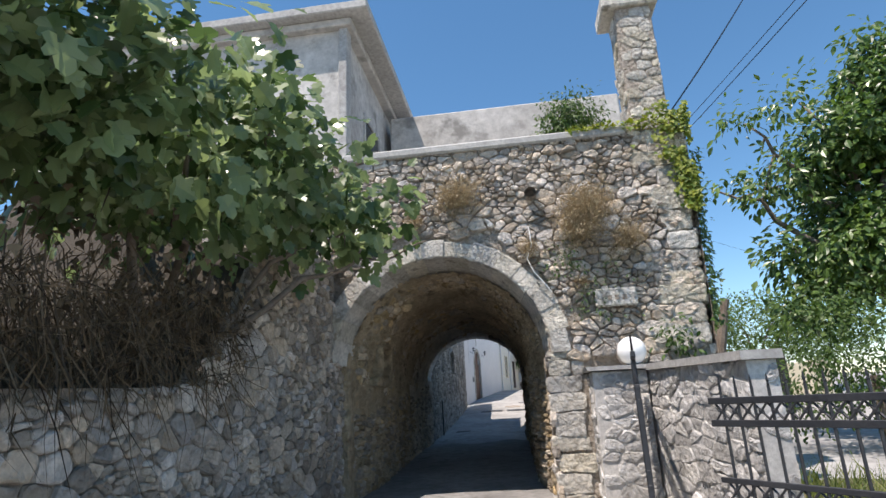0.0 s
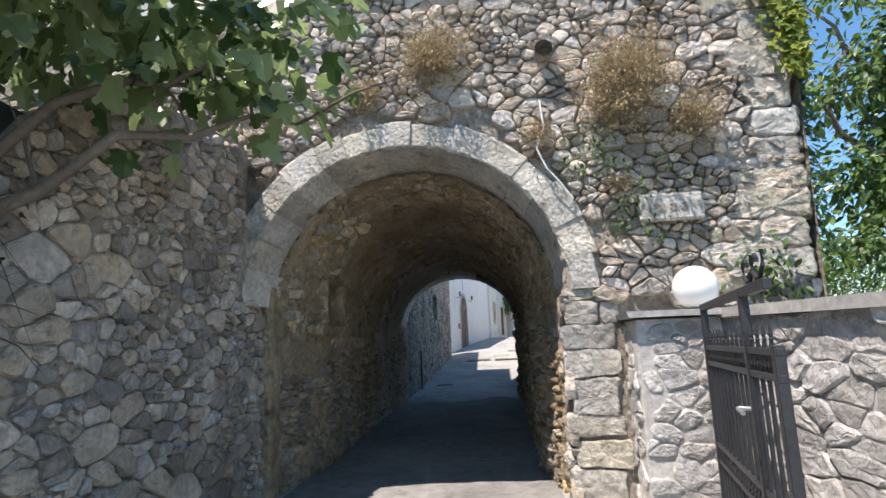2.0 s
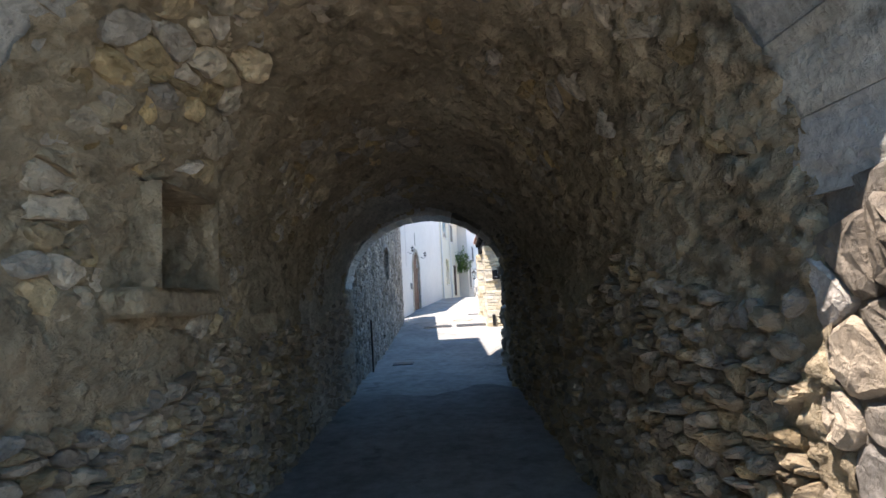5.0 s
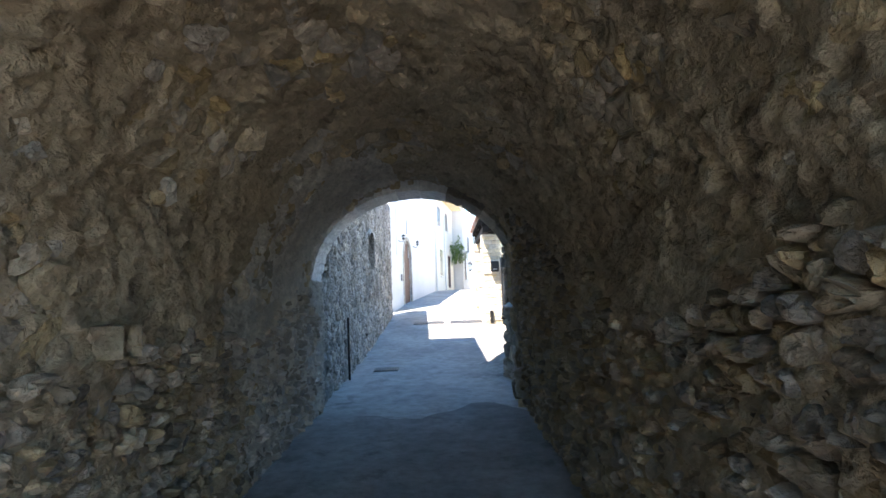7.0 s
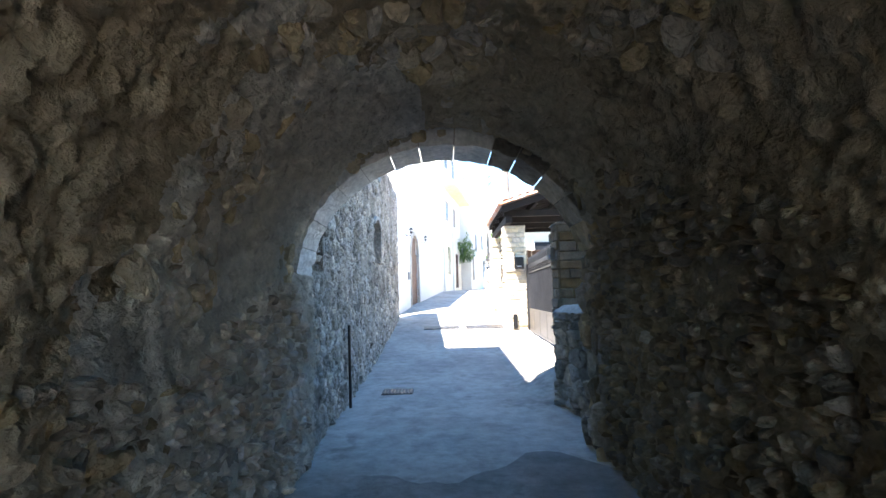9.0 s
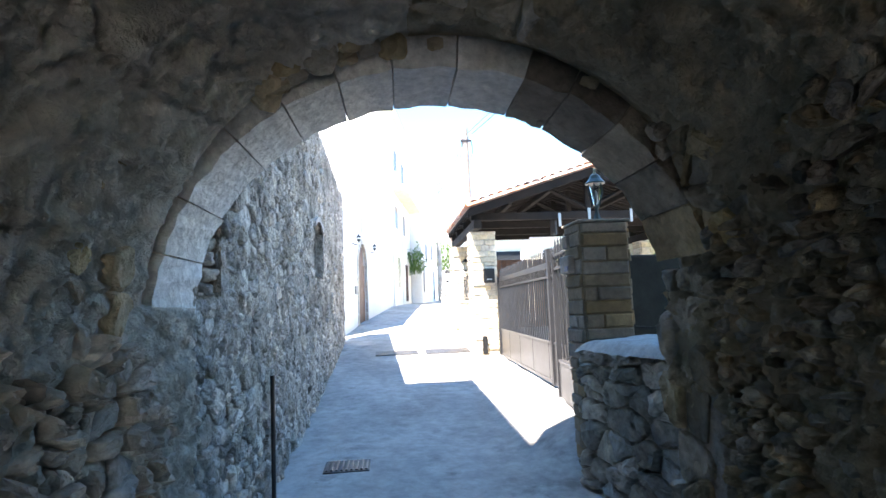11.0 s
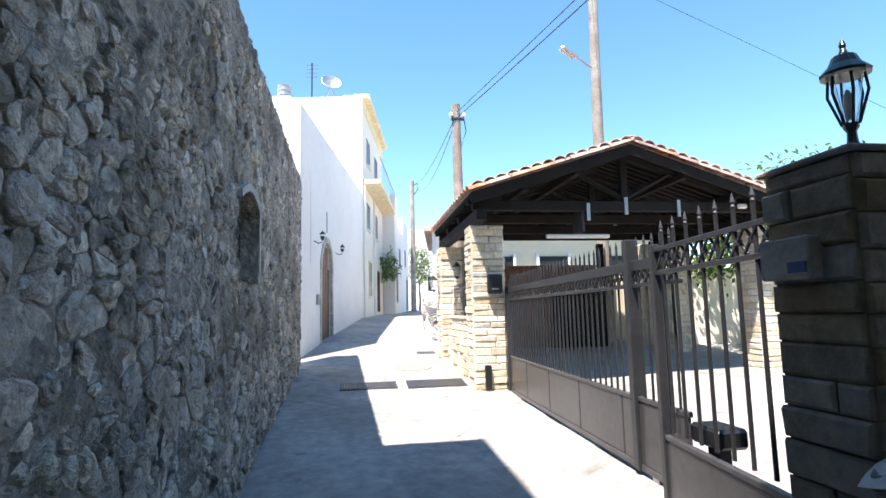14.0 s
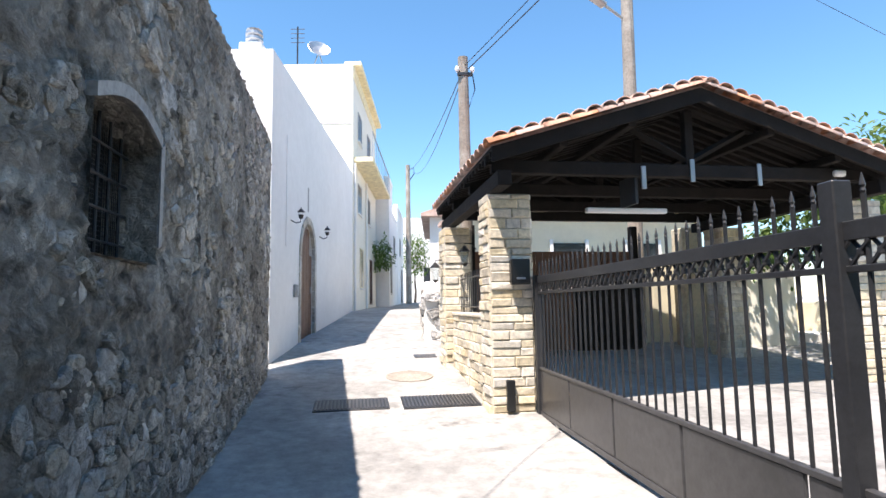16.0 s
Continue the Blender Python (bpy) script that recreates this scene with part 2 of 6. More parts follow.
# ---- mesh helpers ----
class Geo:
    """Collects vertices and faces, and links them as one mesh object."""

    def __init__(self):
        self.v, self.f, self.m = [], [], None

    def add(self, vs, fs):
        o = len(self.v)
        self.v += [tuple(self.m @ Vector(p)) for p in vs] if self.m else [tuple(p) for p in vs]
        self.f += [tuple(i + o for i in f) for f in fs]
        return self

    def box(self, x0, x1, y0, y1, z0, z1, b=0.008):
        """A box with chamfered edges."""
        b = min(b, (x1 - x0) / 3, (y1 - y0) / 3, (z1 - z0) / 3)
        lo, hi = (x0, y0, z0), (x1, y1, z1)
        vs, idx = [], {}
        for c in range(8):
            s = [(c >> k) & 1 for k in range(3)]
            for a in range(3):
                p = [(hi[k] if s[k] else lo[k]) if k == a else (hi[k] - b if s[k] else lo[k] + b) for k in range(3)]
                idx[c, a] = len(vs)
                vs.append(p)
        fs = []
        for a in range(3):
            u, w = (a + 1) % 3, (a + 2) % 3
            for s in (0, 1):
                cs = [(s << a), (s << a) | (1 << u), (s << a) | (1 << u) | (1 << w), (s << a) | (1 << w)]
                q = [idx[c, a] for c in cs]
                fs.append(q if s else q[::-1])
            for su in (0, 1):
                for sw in (0, 1):
                    c0 = (su << u) | (sw << w)
                    c1 = c0 | (1 << a)
                    q = [idx[c0, u], idx[c1, u], idx[c1, w], idx[c0, w]]
                    fs.append(q if su == sw else q[::-1])
        for c in range(8):
            q = [idx[c, 0], idx[c, 1], idx[c, 2]]
            fs.append(q if bin(c).count("1") % 2 else q[::-1])
        return self.add(vs, fs)

    def tube(self, pts, r, n=8, cap=True):
        """A round bar along points; r is one radius or one for each point."""
        pts = [Vector(p) for p in pts]
        rs = r if isinstance(r, (list, tuple)) else [r] * len(pts)
        vs, fs = [], []
        for i, p in enumerate(pts):
            d = (pts[min(i + 1, len(pts) - 1)] - pts[max(i - 1, 0)]).normalized()
            a = d.cross(Vector((0, 0, 1)) if abs(d.z) < 0.95 else Vector((1, 0, 0))).normalized()
            e = d.cross(a)
            for k in range(n):
                t = 2 * math.pi * k / n
                vs.append(p + rs[i] * (math.cos(t) * a + math.sin(t) * e))
        for i in range(len(pts) - 1):
            for k in range(n):
                fs.append((i * n + k, i * n + (k + 1) % n, (i + 1) * n + (k + 1) % n, (i + 1) * n + k))
        if cap:
            fs.append(tuple(range(n))[::-1])
            fs.append(tuple((len(pts) - 1) * n + k for k in range(n)))
        return self.add(vs, fs)

    def lathe(self, c, prof, n=16):
        """A turned body round the upright through c; prof: (radius, height)."""
        vs = [(c[0] + r * math.cos(2 * math.pi * k / n), c[1] + r * math.sin(2 * math.pi * k / n), c[2] + h) for r, h in prof for k in range(n)]
        fs = [(i * n + k, i * n + (k + 1) % n, (i + 1) * n + (k + 1) % n, (i + 1) * n + k) for i in range(len(prof) - 1) for k in range(n)]
        fs += [tuple(range(n))[::-1], tuple((len(prof) - 1) * n + k for k in range(n))]
        return self.add(vs, fs)

    def prism(self, poly, axis, a, b):
        """A polygon pushed along an axis from a to b."""
        def at(p, q):
            return {"x": (q, p[0], p[1]), "y": (p[0], q, p[1]), "z": (p[0], p[1], q)}[axis]
        n = len(poly)
        vs = [at(p, a) for p in poly] + [at(p, b) for p in poly]
        fs = [tuple(range(n))[::-1], tuple(range(n, 2 * n))] + [(k, (k + 1) % n, n + (k + 1) % n, n + k) for k in range(n)]
        return self.add(vs, fs)

    def data(self, name, mat, smooth=False):
        me = bpy.data.meshes.new(name)
        me.from_pydata(self.v, [], self.f)
        me.materials.append(mat)
        if smooth:
            me.polygons.foreach_set("use_smooth", [True] * len(me.polygons))
        me.update()
        return me

    def fix(self, name, mat, smooth=False):
        """The mesh with its faces turned outwards."""
        me = self.data(name, mat, smooth)
        bm = bmesh.new()
        bm.from_mesh(me)
        bmesh.ops.remove_doubles(bm, verts=bm.verts, dist=1e-5)
        bmesh.ops.recalc_face_normals(bm, faces=bm.faces)
        bm.to_mesh(me)
        bm.free()
        return me

    def obj(self, name, mat, parent=None, label="", smooth=False):
        ob = new(name, self.fix(name, mat, smooth))
        if parent:
            ob.parent = parent
        if label:
            ob["label"] = label
        return ob


def thing(name, label, category, group="", kind=""):
    """An Empty that holds the parts of one thing."""
    ob = new(name)
    ob.empty_display_size = 0.1
    return tagged(ob, label, category, group, kind)


def lerp(a, b, t):
    return a + (b - a) * t


def sstep(a, b, x):
    t = min(1, max(0, (x - a) / (b - a)))
    return t * t * (3 - 2 * t)


def table(rows, x):
    """A value read from rows of (x, value), straight between them."""
    if x <= rows[0][0]:
        return rows[0][1]
    for (a, va), (b, vb) in zip(rows, rows[1:]):
        if x <= b:
            return lerp(va, vb, (x - a) / (b - a))
    return rows[-1][1]


PROFILE = [(-60, -0.9), (-10, -0.45), (0, 0.0), (10, 0.38), (18, 0.75), (22.6, 1.03), (25, 1.2), (28.2, 1.5), (31, 1.8), (37.3, 2.27), (60, 2.62), (200, 3.2), (1500, 3.2)]


def gz(x, y):
    """Height of the ground."""
    z = table(PROFILE, y)
    up = sstep(-0.5, 0.4, x) * sstep(18.0, 18.9, y) * (1 - sstep(25, 27, y))
    yard = 1.13 + 0.045 * min(6, max(0, x - 0.4))
    z = lerp(z, max(z, yard), up)
    if x > 1.2 and y < 8.4:
        z = lerp(z, 0.35, sstep(1.2, 2.5, x))
    return z


# ---- irregular stones ----
def cells(u0, u1, v0, v1, su, sv, seed, drop=0.14, chink=0.25, big=0.0):
    """Irregular cells that fill a rectangle: each the part of the plane nearest to its own seed."""
    rng = random.Random(seed)
    nu, nv = max(1, round((u1 - u0) / su)), max(1, round((v1 - v0) / sv))
    sites = []
    for j in range(-1, nv + 1):
        for i in range(-1, nu + 1):
            inside = 0 <= i < nu and 0 <= j < nv
            if inside and rng.random() < drop:
                continue
            a, b = i + 0.5 * (j % 2) + rng.uniform(0.12, 0.88), j + rng.uniform(0.15, 0.85)
            sites.append((a, b, inside))
            if inside and rng.random() < chink:
                sites.append((a + rng.uniform(-0.5, 0.5), b + rng.uniform(-0.5, 0.5), True))
    if big:
        heads = [s for s in sites if s[2] and rng.random() < big]
        keep_heads = []
        for s in heads:
            r = rng.choice((1.2, 1.5, 1.9, 2.4, 3.1))
            if all(math.hypot(s[0] - q[0], s[1] - q[1]) > 0.62 * (r + t) for q, t in keep_heads):
                keep_heads.append((s, r))
        near_head = {}
        for s, r in keep_heads:
            for i in range(-4, 5):
                for j in range(-4, 5):
                    near_head.setdefault((int(math.floor(s[0])) + i, int(math.floor(s[1])) + j), []).append((s, r))
        sites = [s for s in sites if all(s is q or math.hypot(s[0] - q[0], (s[1] - q[1]) * 1.25) > r for q, r in near_head.get((int(math.floor(s[0])), int(math.floor(s[1]))), ()))]
    reach, ring = (3.4, 5) if big else (1.6, 3)
    grid = {}
    for k, (a, b, _) in enumerate(sites):
        grid.setdefault((int(math.floor(a)), int(math.floor(b))), []).append(k)
    out = []
    ku, kv = (u1 - u0) / nu, (v1 - v0) / nv
    for k, (a, b, inside) in enumerate(sites):
        if not inside:
            continue
        poly = [(a - reach, b - reach), (a + reach, b - reach), (a + reach, b + reach), (a - reach, b + reach)]
        near = [q for i in range(-ring, ring + 1) for j in range(-ring, ring + 1) for q in grid.get((int(math.floor(a)) + i, int(math.floor(b)) + j), ()) if q != k]
        near.sort(key=lambda q: (sites[q][0] - a) ** 2 + (sites[q][1] - b) ** 2)
        for q in near[:34]:
            x, y = sites[q][0] - a, sites[q][1] - b
            h = (x * x + y * y) / 2
            cut, n = [], len(poly)
            ds = [(p[0] - a) * x + (p[1] - b) * y - h for p in poly]
            for i in range(n):
                p, r, dp, dr = poly[i], poly[(i + 1) % n], ds[i], ds[(i + 1) % n]
                if dp <= 0:
                    cut.append(p)
                if dp * dr < 0:
                    t = dp / (dp - dr)
                    cut.append((p[0] + (r[0] - p[0]) * t, p[1] + (r[1] - p[1]) * t))
            poly = cut
            if len(poly) < 3:
                break
        if len(poly) >= 3:
            out.append([(min(u1, max(u0, u0 + p[0] * ku)), min(v1, max(v0, v0 + p[1] * kv))) for p in poly])
    return out


def stone(poly, gap, proud, place, rng):
    """One rough stone over an outline: a broken edge, a chipped rim and a nearly flat, uneven face."""
    cx, cy = sum(p[0] for p in poly) / len(poly), sum(p[1] for p in poly) / len(poly)
    size = sum(math.hypot(p[0] - cx, p[1] - cy) for p in poly) / len(poly)
    if size < 0.024:
        return None
    pts = []
    n = len(poly)
    for i in range(n):
        p, q = poly[i], poly[(i + 1) % n]
        d = math.hypot(q[0] - p[0], q[1] - p[1])
        if d < 0.012:
            continue
        m = 1 if d < 0.05 else 2 if d < 0.16 else 3
        c = min(0.25, 0.025 / d) if m > 1 else 0.5
        for k in range(m):
            t = 0.5 if m == 1 else lerp(c, 1 - c, k / (m - 1))
            w = rng.uniform(-0.09, 0.05) * min(d, 0.2) if m == 3 and k == 1 else 0.0
            nx, ny = (q[1] - p[1]) / d, (p[0] - q[0]) / d
            pts.append((lerp(p[0], q[0], t) + nx * w, lerp(p[1], q[1], t) + ny * w))
    if len(pts) < 4:
        return None
    k = max(0.3, 1 - gap / size)
    tilt = rng.uniform(-0.45, 0.45) * proud, rng.uniform(-0.45, 0.45) * proud
    rim = max(0.55, 1 - 0.022 / size)
    flat = rng.uniform(0.93, 1.12)
    vs, fs, m = [], [], len(pts)
    for s, d in ((1.03, -0.03), (1.0, rng.uniform(0.35, 0.7)), (rim, 1.0), (rim * 0.55, flat)):
        for p in pts:
            a, b = (p[0] - cx) * k * s, (p[1] - cy) * k * s
            e = -0.03 if d < 0 else proud * d * rng.uniform(0.8, 1.16) + (a * tilt[0] + b * tilt[1]) / size
            j = 0.05 * size * (0.5 if d < 0 else 1)
            vs.append(place(cx + a + rng.uniform(-j, j), cy + b + rng.uniform(-j, j), e))
    vs.append(place(cx + rng.uniform(-0.15, 0.15) * size, cy + rng.uniform(-0.15, 0.15) * size, proud * flat * rng.uniform(0.95, 1.08)))
    for r in range(3):
        for i in range(m):
            fs.append((r * m + i, r * m + (i + 1) % m, (r + 1) * m + (i + 1) % m, (r + 1) * m + i))
    fs += [(3 * m + i, 3 * m + (i + 1) % m, 4 * m) for i in range(m)]
    return vs, fs


PIECES = []                              # walls wait here, so that their pieces are made last


def stone_face(owner, polys, place, mats, near, keep=None, gap=0.008, proud=0.045, pieces=300, seed=1, word="stone", flip=False):
    PIECES.append((owner, polys, place, mats, near, keep, gap, proud, pieces, seed, word, flip))


def lay_stones():
    for owner, polys, place, mats, near, keep, gap, proud, pieces, seed, word, flip in PIECES:
        rng = random.Random(seed)
        made = []
        for poly in polys:
            c = (sum(p[0] for p in poly) / len(poly), sum(p[1] for p in poly) / len(poly))
            if keep and not keep(poly, c):
                continue
            s = stone(poly, gap, proud * rng.uniform(0.3, 1.6), place, rng)
            if s:
                made.append((near(*c), s))
        made.sort(key=lambda q: q[0])
        rest = Geo()
        for k, (_, (vs, fs)) in enumerate(made):
            if flip:
                fs = [f[::-1] for f in fs]
            if k < pieces:
                g = Geo().add(vs, fs)
                ob = new(word, g.data(word, mats[0]))
                ob.parent = owner
            else:
                rest.add(vs, fs)
        if rest.f:
            ob = new("small_stones", rest.data("small_stones", mats[1]))
            ob.parent = owner
            tagged(ob, kind="stuff")


def grid_mesh(name, nu, nv, place, mat, parent=None, smooth=True, flip=False):
    """A sheet of nu by nv quads over place(i / nu, j / nv)."""
    vs = [place(i / nu, j / nv) for j in range(nv + 1) for i in range(nu + 1)]
    fs = [(j * (nu + 1) + i, j * (nu + 1) + i + 1, (j + 1) * (nu + 1) + i + 1, (j + 1) * (nu + 1) + i) for j in range(nv) for i in range(nu)]
    if flip:
        fs = [f[::-1] for f in fs]
    g = Geo()
    g.v, g.f = [tuple(p) for p in vs], fs
    ob = new(name, g.data(name, mat, smooth))
    if parent:
        ob.parent = parent
    return ob


def rough(p, amp=0.03, scale=3.0):
    """Uneven relief of old masonry at a place."""
    q = Vector(p) * scale
    return amp * (noise.noise(q) + 0.5 * noise.noise(q * 2.3) + 0.25 * noise.noise(q * 5.1))


def rubbly(p, amp=0.03):
    """Lumps of stones half sunk in mortar."""
    q = Vector(p)
    return amp * (0.8 * abs(noise.noise(q * 5.0)) + 0.8 * abs(noise.noise(q * 10.3)) + 0.5 * noise.noise(q * 21) + 0.6 * noise.noise(q * 1.6))


# ---- ground: one sheet to the horizon ----
def build_ground():
    xs = sorted({*[-1500, -400, -120, -40, -12, -6], *[round(-4 + 0.2 * k, 2) for k in range(56)], *[8, 10, 14, 20, 40, 120, 400, 1500]})
    ys = sorted({*[-1500, -300, -60, -20], *[round(-8 + 0.3 * k, 2) for k in range(190)], *[52, 60, 80, 120, 200, 400, 1500]})
    g = Geo()
    for y in ys:
        for x in xs:
            z = gz(x, y)
            if -5 < x < 8 and -9 < y < 50:
                z += rough((x, y, 0), 0.008, 1.3)
            g.v.append((x, y, z))
    n = len(xs)
    g.f = [(j * n + i, j * n + i + 1, (j + 1) * n + i + 1, (j + 1) * n + i) for j in range(len(ys) - 1) for i in range(n - 1)]
    tagged(new("ground", g.data("ground", M_ground, True)), "worn pale grey concrete street, sunlit and shaded", "ground", kind="structure")


build_ground()

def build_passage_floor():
    # added sheet over the street, darkened to carry the shade under the vault
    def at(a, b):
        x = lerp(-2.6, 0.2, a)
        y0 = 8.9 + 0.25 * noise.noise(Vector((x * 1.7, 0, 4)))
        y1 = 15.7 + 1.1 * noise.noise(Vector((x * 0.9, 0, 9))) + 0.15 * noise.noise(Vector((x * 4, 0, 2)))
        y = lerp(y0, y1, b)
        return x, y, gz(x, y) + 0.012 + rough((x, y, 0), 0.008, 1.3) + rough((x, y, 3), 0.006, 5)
    f = grid_mesh("floor", 28, 56, at, M_floor_shade)
    tagged(f, "concrete floor under the vault, its colour darkened for the shade", "floor", kind="structure")


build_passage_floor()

# ---- lane wall before the gateway ----
WX = -2.77


def lane_top(y):
    return table([(-6, 1.75), (3.5, 1.86), (5.2, 1.9), (5.8, 2.6), (6.4, 3.5), (7.2, 3.75), (8.7, 3.85)], y)


def build_lane_wall():
    w = tagged(new("wall_west"), "tall rubble limestone lane wall in shade", "wall", kind="structure")

    def face(a, b):
        y = lerp(-6, 9.16, a)
        z0 = gz(WX, y) - 0.15
        z = lerp(z0, min(lane_top(y), 2.4 if y > 8.66 else 9), b)
        return WX + rubbly((WX, y, z), 0.035) - 0.02, y, z
    grid_mesh("mortar_face", 260, 60, face, M_mortar, w)
    g = Geo()
    for k in range(30):
        y0, y1 = lerp(-6, 8.62, k / 30), lerp(-6, 8.62, (k + 1) / 30)
        t0, t1 = lane_top(y0), lane_top(y1)
        g.add([(WX - 0.02, y0, t0), (WX - 0.02, y1, t1), (WX - 0.7, y1, t1), (WX - 0.7, y0, t0), (WX - 0.7, y0, -0.6), (WX - 0.7, y1, -0.6)], [(0, 1, 2, 3), (3, 2, 5, 4)])
    core = new("wall_core", g.data("wall_core", M_mortar))
    core.parent = w
    polys = cells(-4.5, 9.15, -0.4, 3.9, 0.11, 0.075, 11, drop=0.2, chink=0.55, big=0.12)
    stone_face(w, polys, lambda u, v, d: (WX + d, u, v), (M_stone, M_stone_j), lambda u, v: abs(u - 6.2) + 0.3 * abs(v - 1.5),
               lambda p, c: gz(WX, c[0]) - 0.05 < c[1] < lane_top(c[0]) - 0.03 and max(q[0] for q in p) < 9.14 and not (c[0] > 8.5 and c[1] > 2.3), gap=0.009, proud=0.033, seed=3)
    # bank of earth behind the low stretch
    grid_mesh("earth_bank", 20, 8, lambda a, b: (WX - 0.1 - 2.5 * b, lerp(-6, 6.2, a), lane_top(lerp(-6, 6.2, a)) - 0.04 + 1.5 * b + rough((a * 9, b * 3, 2), 0.1, 1)), M_soil, w)


build_lane_wall()

# ---- vaulted passage through the old building ----
TF, TB = 8.68, 16.4                      # front and back faces
AX, AZ, AA, AB = -1.21, 2.25, 1.56, 1.50   # gateway arch: centre, half width, rise


def passage(y):
    """Centre, springing height, half width and rise of the vault."""
    t = (y - 9.2) / (16.0 - 9.2)
    f = max(0, (10.3 - y) / 1.15) ** 1.4
    return lerp(-1.17, -1.33, t) - 0.04 * f, 2.2, lerp(1.29, 1.31, t) + 0.215 * f, lerp(1.44, 1.3, t) + 0.02 * f


def arch_z(x, cx, cz, a, b):
    t = 1 - ((x - cx) / a) ** 2
    return cz + b * math.sqrt(t) if t > 0 else None


def tower_right(z):
    return 2.45 + 0.035 * max(0, z - 2.3)


def build_gatehouse():
    w = tagged(new("wall_gatehouse"), "old stone gatehouse front with a round arch", "wall", kind="structure")
    top = 5.52
    g = Geo()
    xs = sorted({-6.0, -2.9, AX - AA, AX + AA - 0.03, *[AX + AA * math.sin(math.pi * k / 48) for k in range(-23, 24)], 0.8, 1.4, 2.0, 2.45})
    for x0, x1 in zip(xs, xs[1:]):
        zs = []
        for x in (x0, x1):
            inside = AX - AA - 1e-6 < (x0 + x1) / 2 < AX + AA - 0.04
            zs.append((arch_z(x, AX, AZ, AA, AB) or AZ) if inside else -0.3)
        n = 10
        for k in range(n):
            q = [(x0, lerp(zs[0], top, k / n)), (x1, lerp(zs[1], top, k / n)), (x1, lerp(zs[1], top, (k + 1) / n)), (x0, lerp(zs[0], top, (k + 1) / n))]
            g.add([(x, TF + 0.03, z) for x, z in q], [(0, 1, 2, 3)])
    mort = new("mortar_face", g.fix("mortar_face", M_mortar))
    mort.parent = w
    # side, terrace and inner core above the vault
    g = Geo()
    g.add([(2.45, TF, -0.3), (2.45, TB, -0.3), (2.6, TB, 5.52), (2.6, TF, 5.52)], [(0, 1, 2, 3)])
    side = new("side_face", g.data("side_face", M_mortar))
    side.parent = w
    g = Geo().box(-2.9, 2.6, TF + 0.04, TB, 5.3, 5.5, 0.02)
    g.obj("terrace", M_oldplaster, w)
    g = Geo().box(-2.75, 1.75, 8.6, 9.1, 5.42, 5.56, 0.03)
    g.obj("coping", M_concrete, w, "grey weathered coping along the wall top")

    def on(u, v, d):
        return u, TF - d, v

    def keep(p, c):
        if max(q[0] for q in p) > tower_right(c[1]) + 0.03 or c[1] > 5.47 or c[1] < gz(0, TF) - 0.1:
            return False
        if c[0] < -2.72:
            return c[1] > 3.7
        for x, z in p:
            if z < AZ:
                if x < 0.72 and c[1] < 2.15:
                    return False
                if AX - AA - 0.25 < x < AX + AA + 0.12:
                    return False
            elif ((x - AX) / (AA + 0.27)) ** 2 + ((z - AZ) / (AB + 0.27)) ** 2 < 1:
                return False
        if c[1] < 2.1 and c[0] < 1.0:
            return False
        return True
    polys = cells(-4.4, 2.62, 0.2, 5.5, 0.12, 0.08, 21, drop=0.25, chink=0.5, big=0.1)
    stone_face(w, polys, on, (M_stone, M_stone_j), lambda u, v: abs(u - 0.2) + abs(v - 3.8), keep, gap=0.009, proud=0.036, seed=5)
    def block(a, b, z0, z1):
        ring = [(a, z0), (lerp(a, b, 0.4), z0), (b, z0), (b, lerp(z0, z1, 0.5)), (b, z1), (lerp(a, b, 0.6), z1), (a, z1), (a, lerp(z0, z1, 0.4))]
        return [(u + rng.uniform(-0.028, 0.022), v + rng.uniform(-0.02, 0.02)) for u, v in ring]
    # big blocks of the right jamb and of the corner
    rng = random.Random(8)
    z = 0.0
    while z < 2.2:
        h = min(rng.uniform(0.2, 0.32), 2.29 - z)
        x1 = rng.uniform(0.66, 0.82)
        cut = rng.choice([0, rng.uniform(0.35, 0.6)])
        spans = [(0.27 + rng.uniform(-0.03, 0.03), x1)] if not cut else [(0.27 + rng.uniform(-0.03, 0.03), cut - 0.004), (cut + 0.004, x1)]
        for a, b in spans:
            s = stone(block(a, b, z + 0.004, z + h - 0.004), 0.003, rng.uniform(0.012, 0.032), on, rng)
            if s:
                ob = new("quoin", Geo().add(*s).fix("quoin", M_quoin))
                ob.parent = w
        z += h
    z = 2.3
    while z < 5.3:
        h = rng.uniform(0.2, 0.36)
        x1 = tower_right(z) + rng.uniform(-0.03, 0.03)
        x0 = x1 - rng.choice([0.45, 0.6, 0.75]) * rng.uniform(0.85, 1.15)
        s = stone(block(x0, x1, z + 0.004, z + h - 0.004), 0.003, rng.uniform(0.02, 0.045), on, rng)
        ob = new("quoin", Geo().add(*s).fix("quoin", M_quoin))
        ob.parent = w
        z += h
    # stones of the side face
    polys = cells(TF, 11.5, 0.2, 5.5, 0.24, 0.16, 22)
    stone_face(w, polys, lambda u, v, d: (tower_right(v) + d, u, v), (M_stone, M_stone_j), lambda u, v: u, pieces=0, seed=6)
    return w


GATEHOUSE = build_gatehouse()


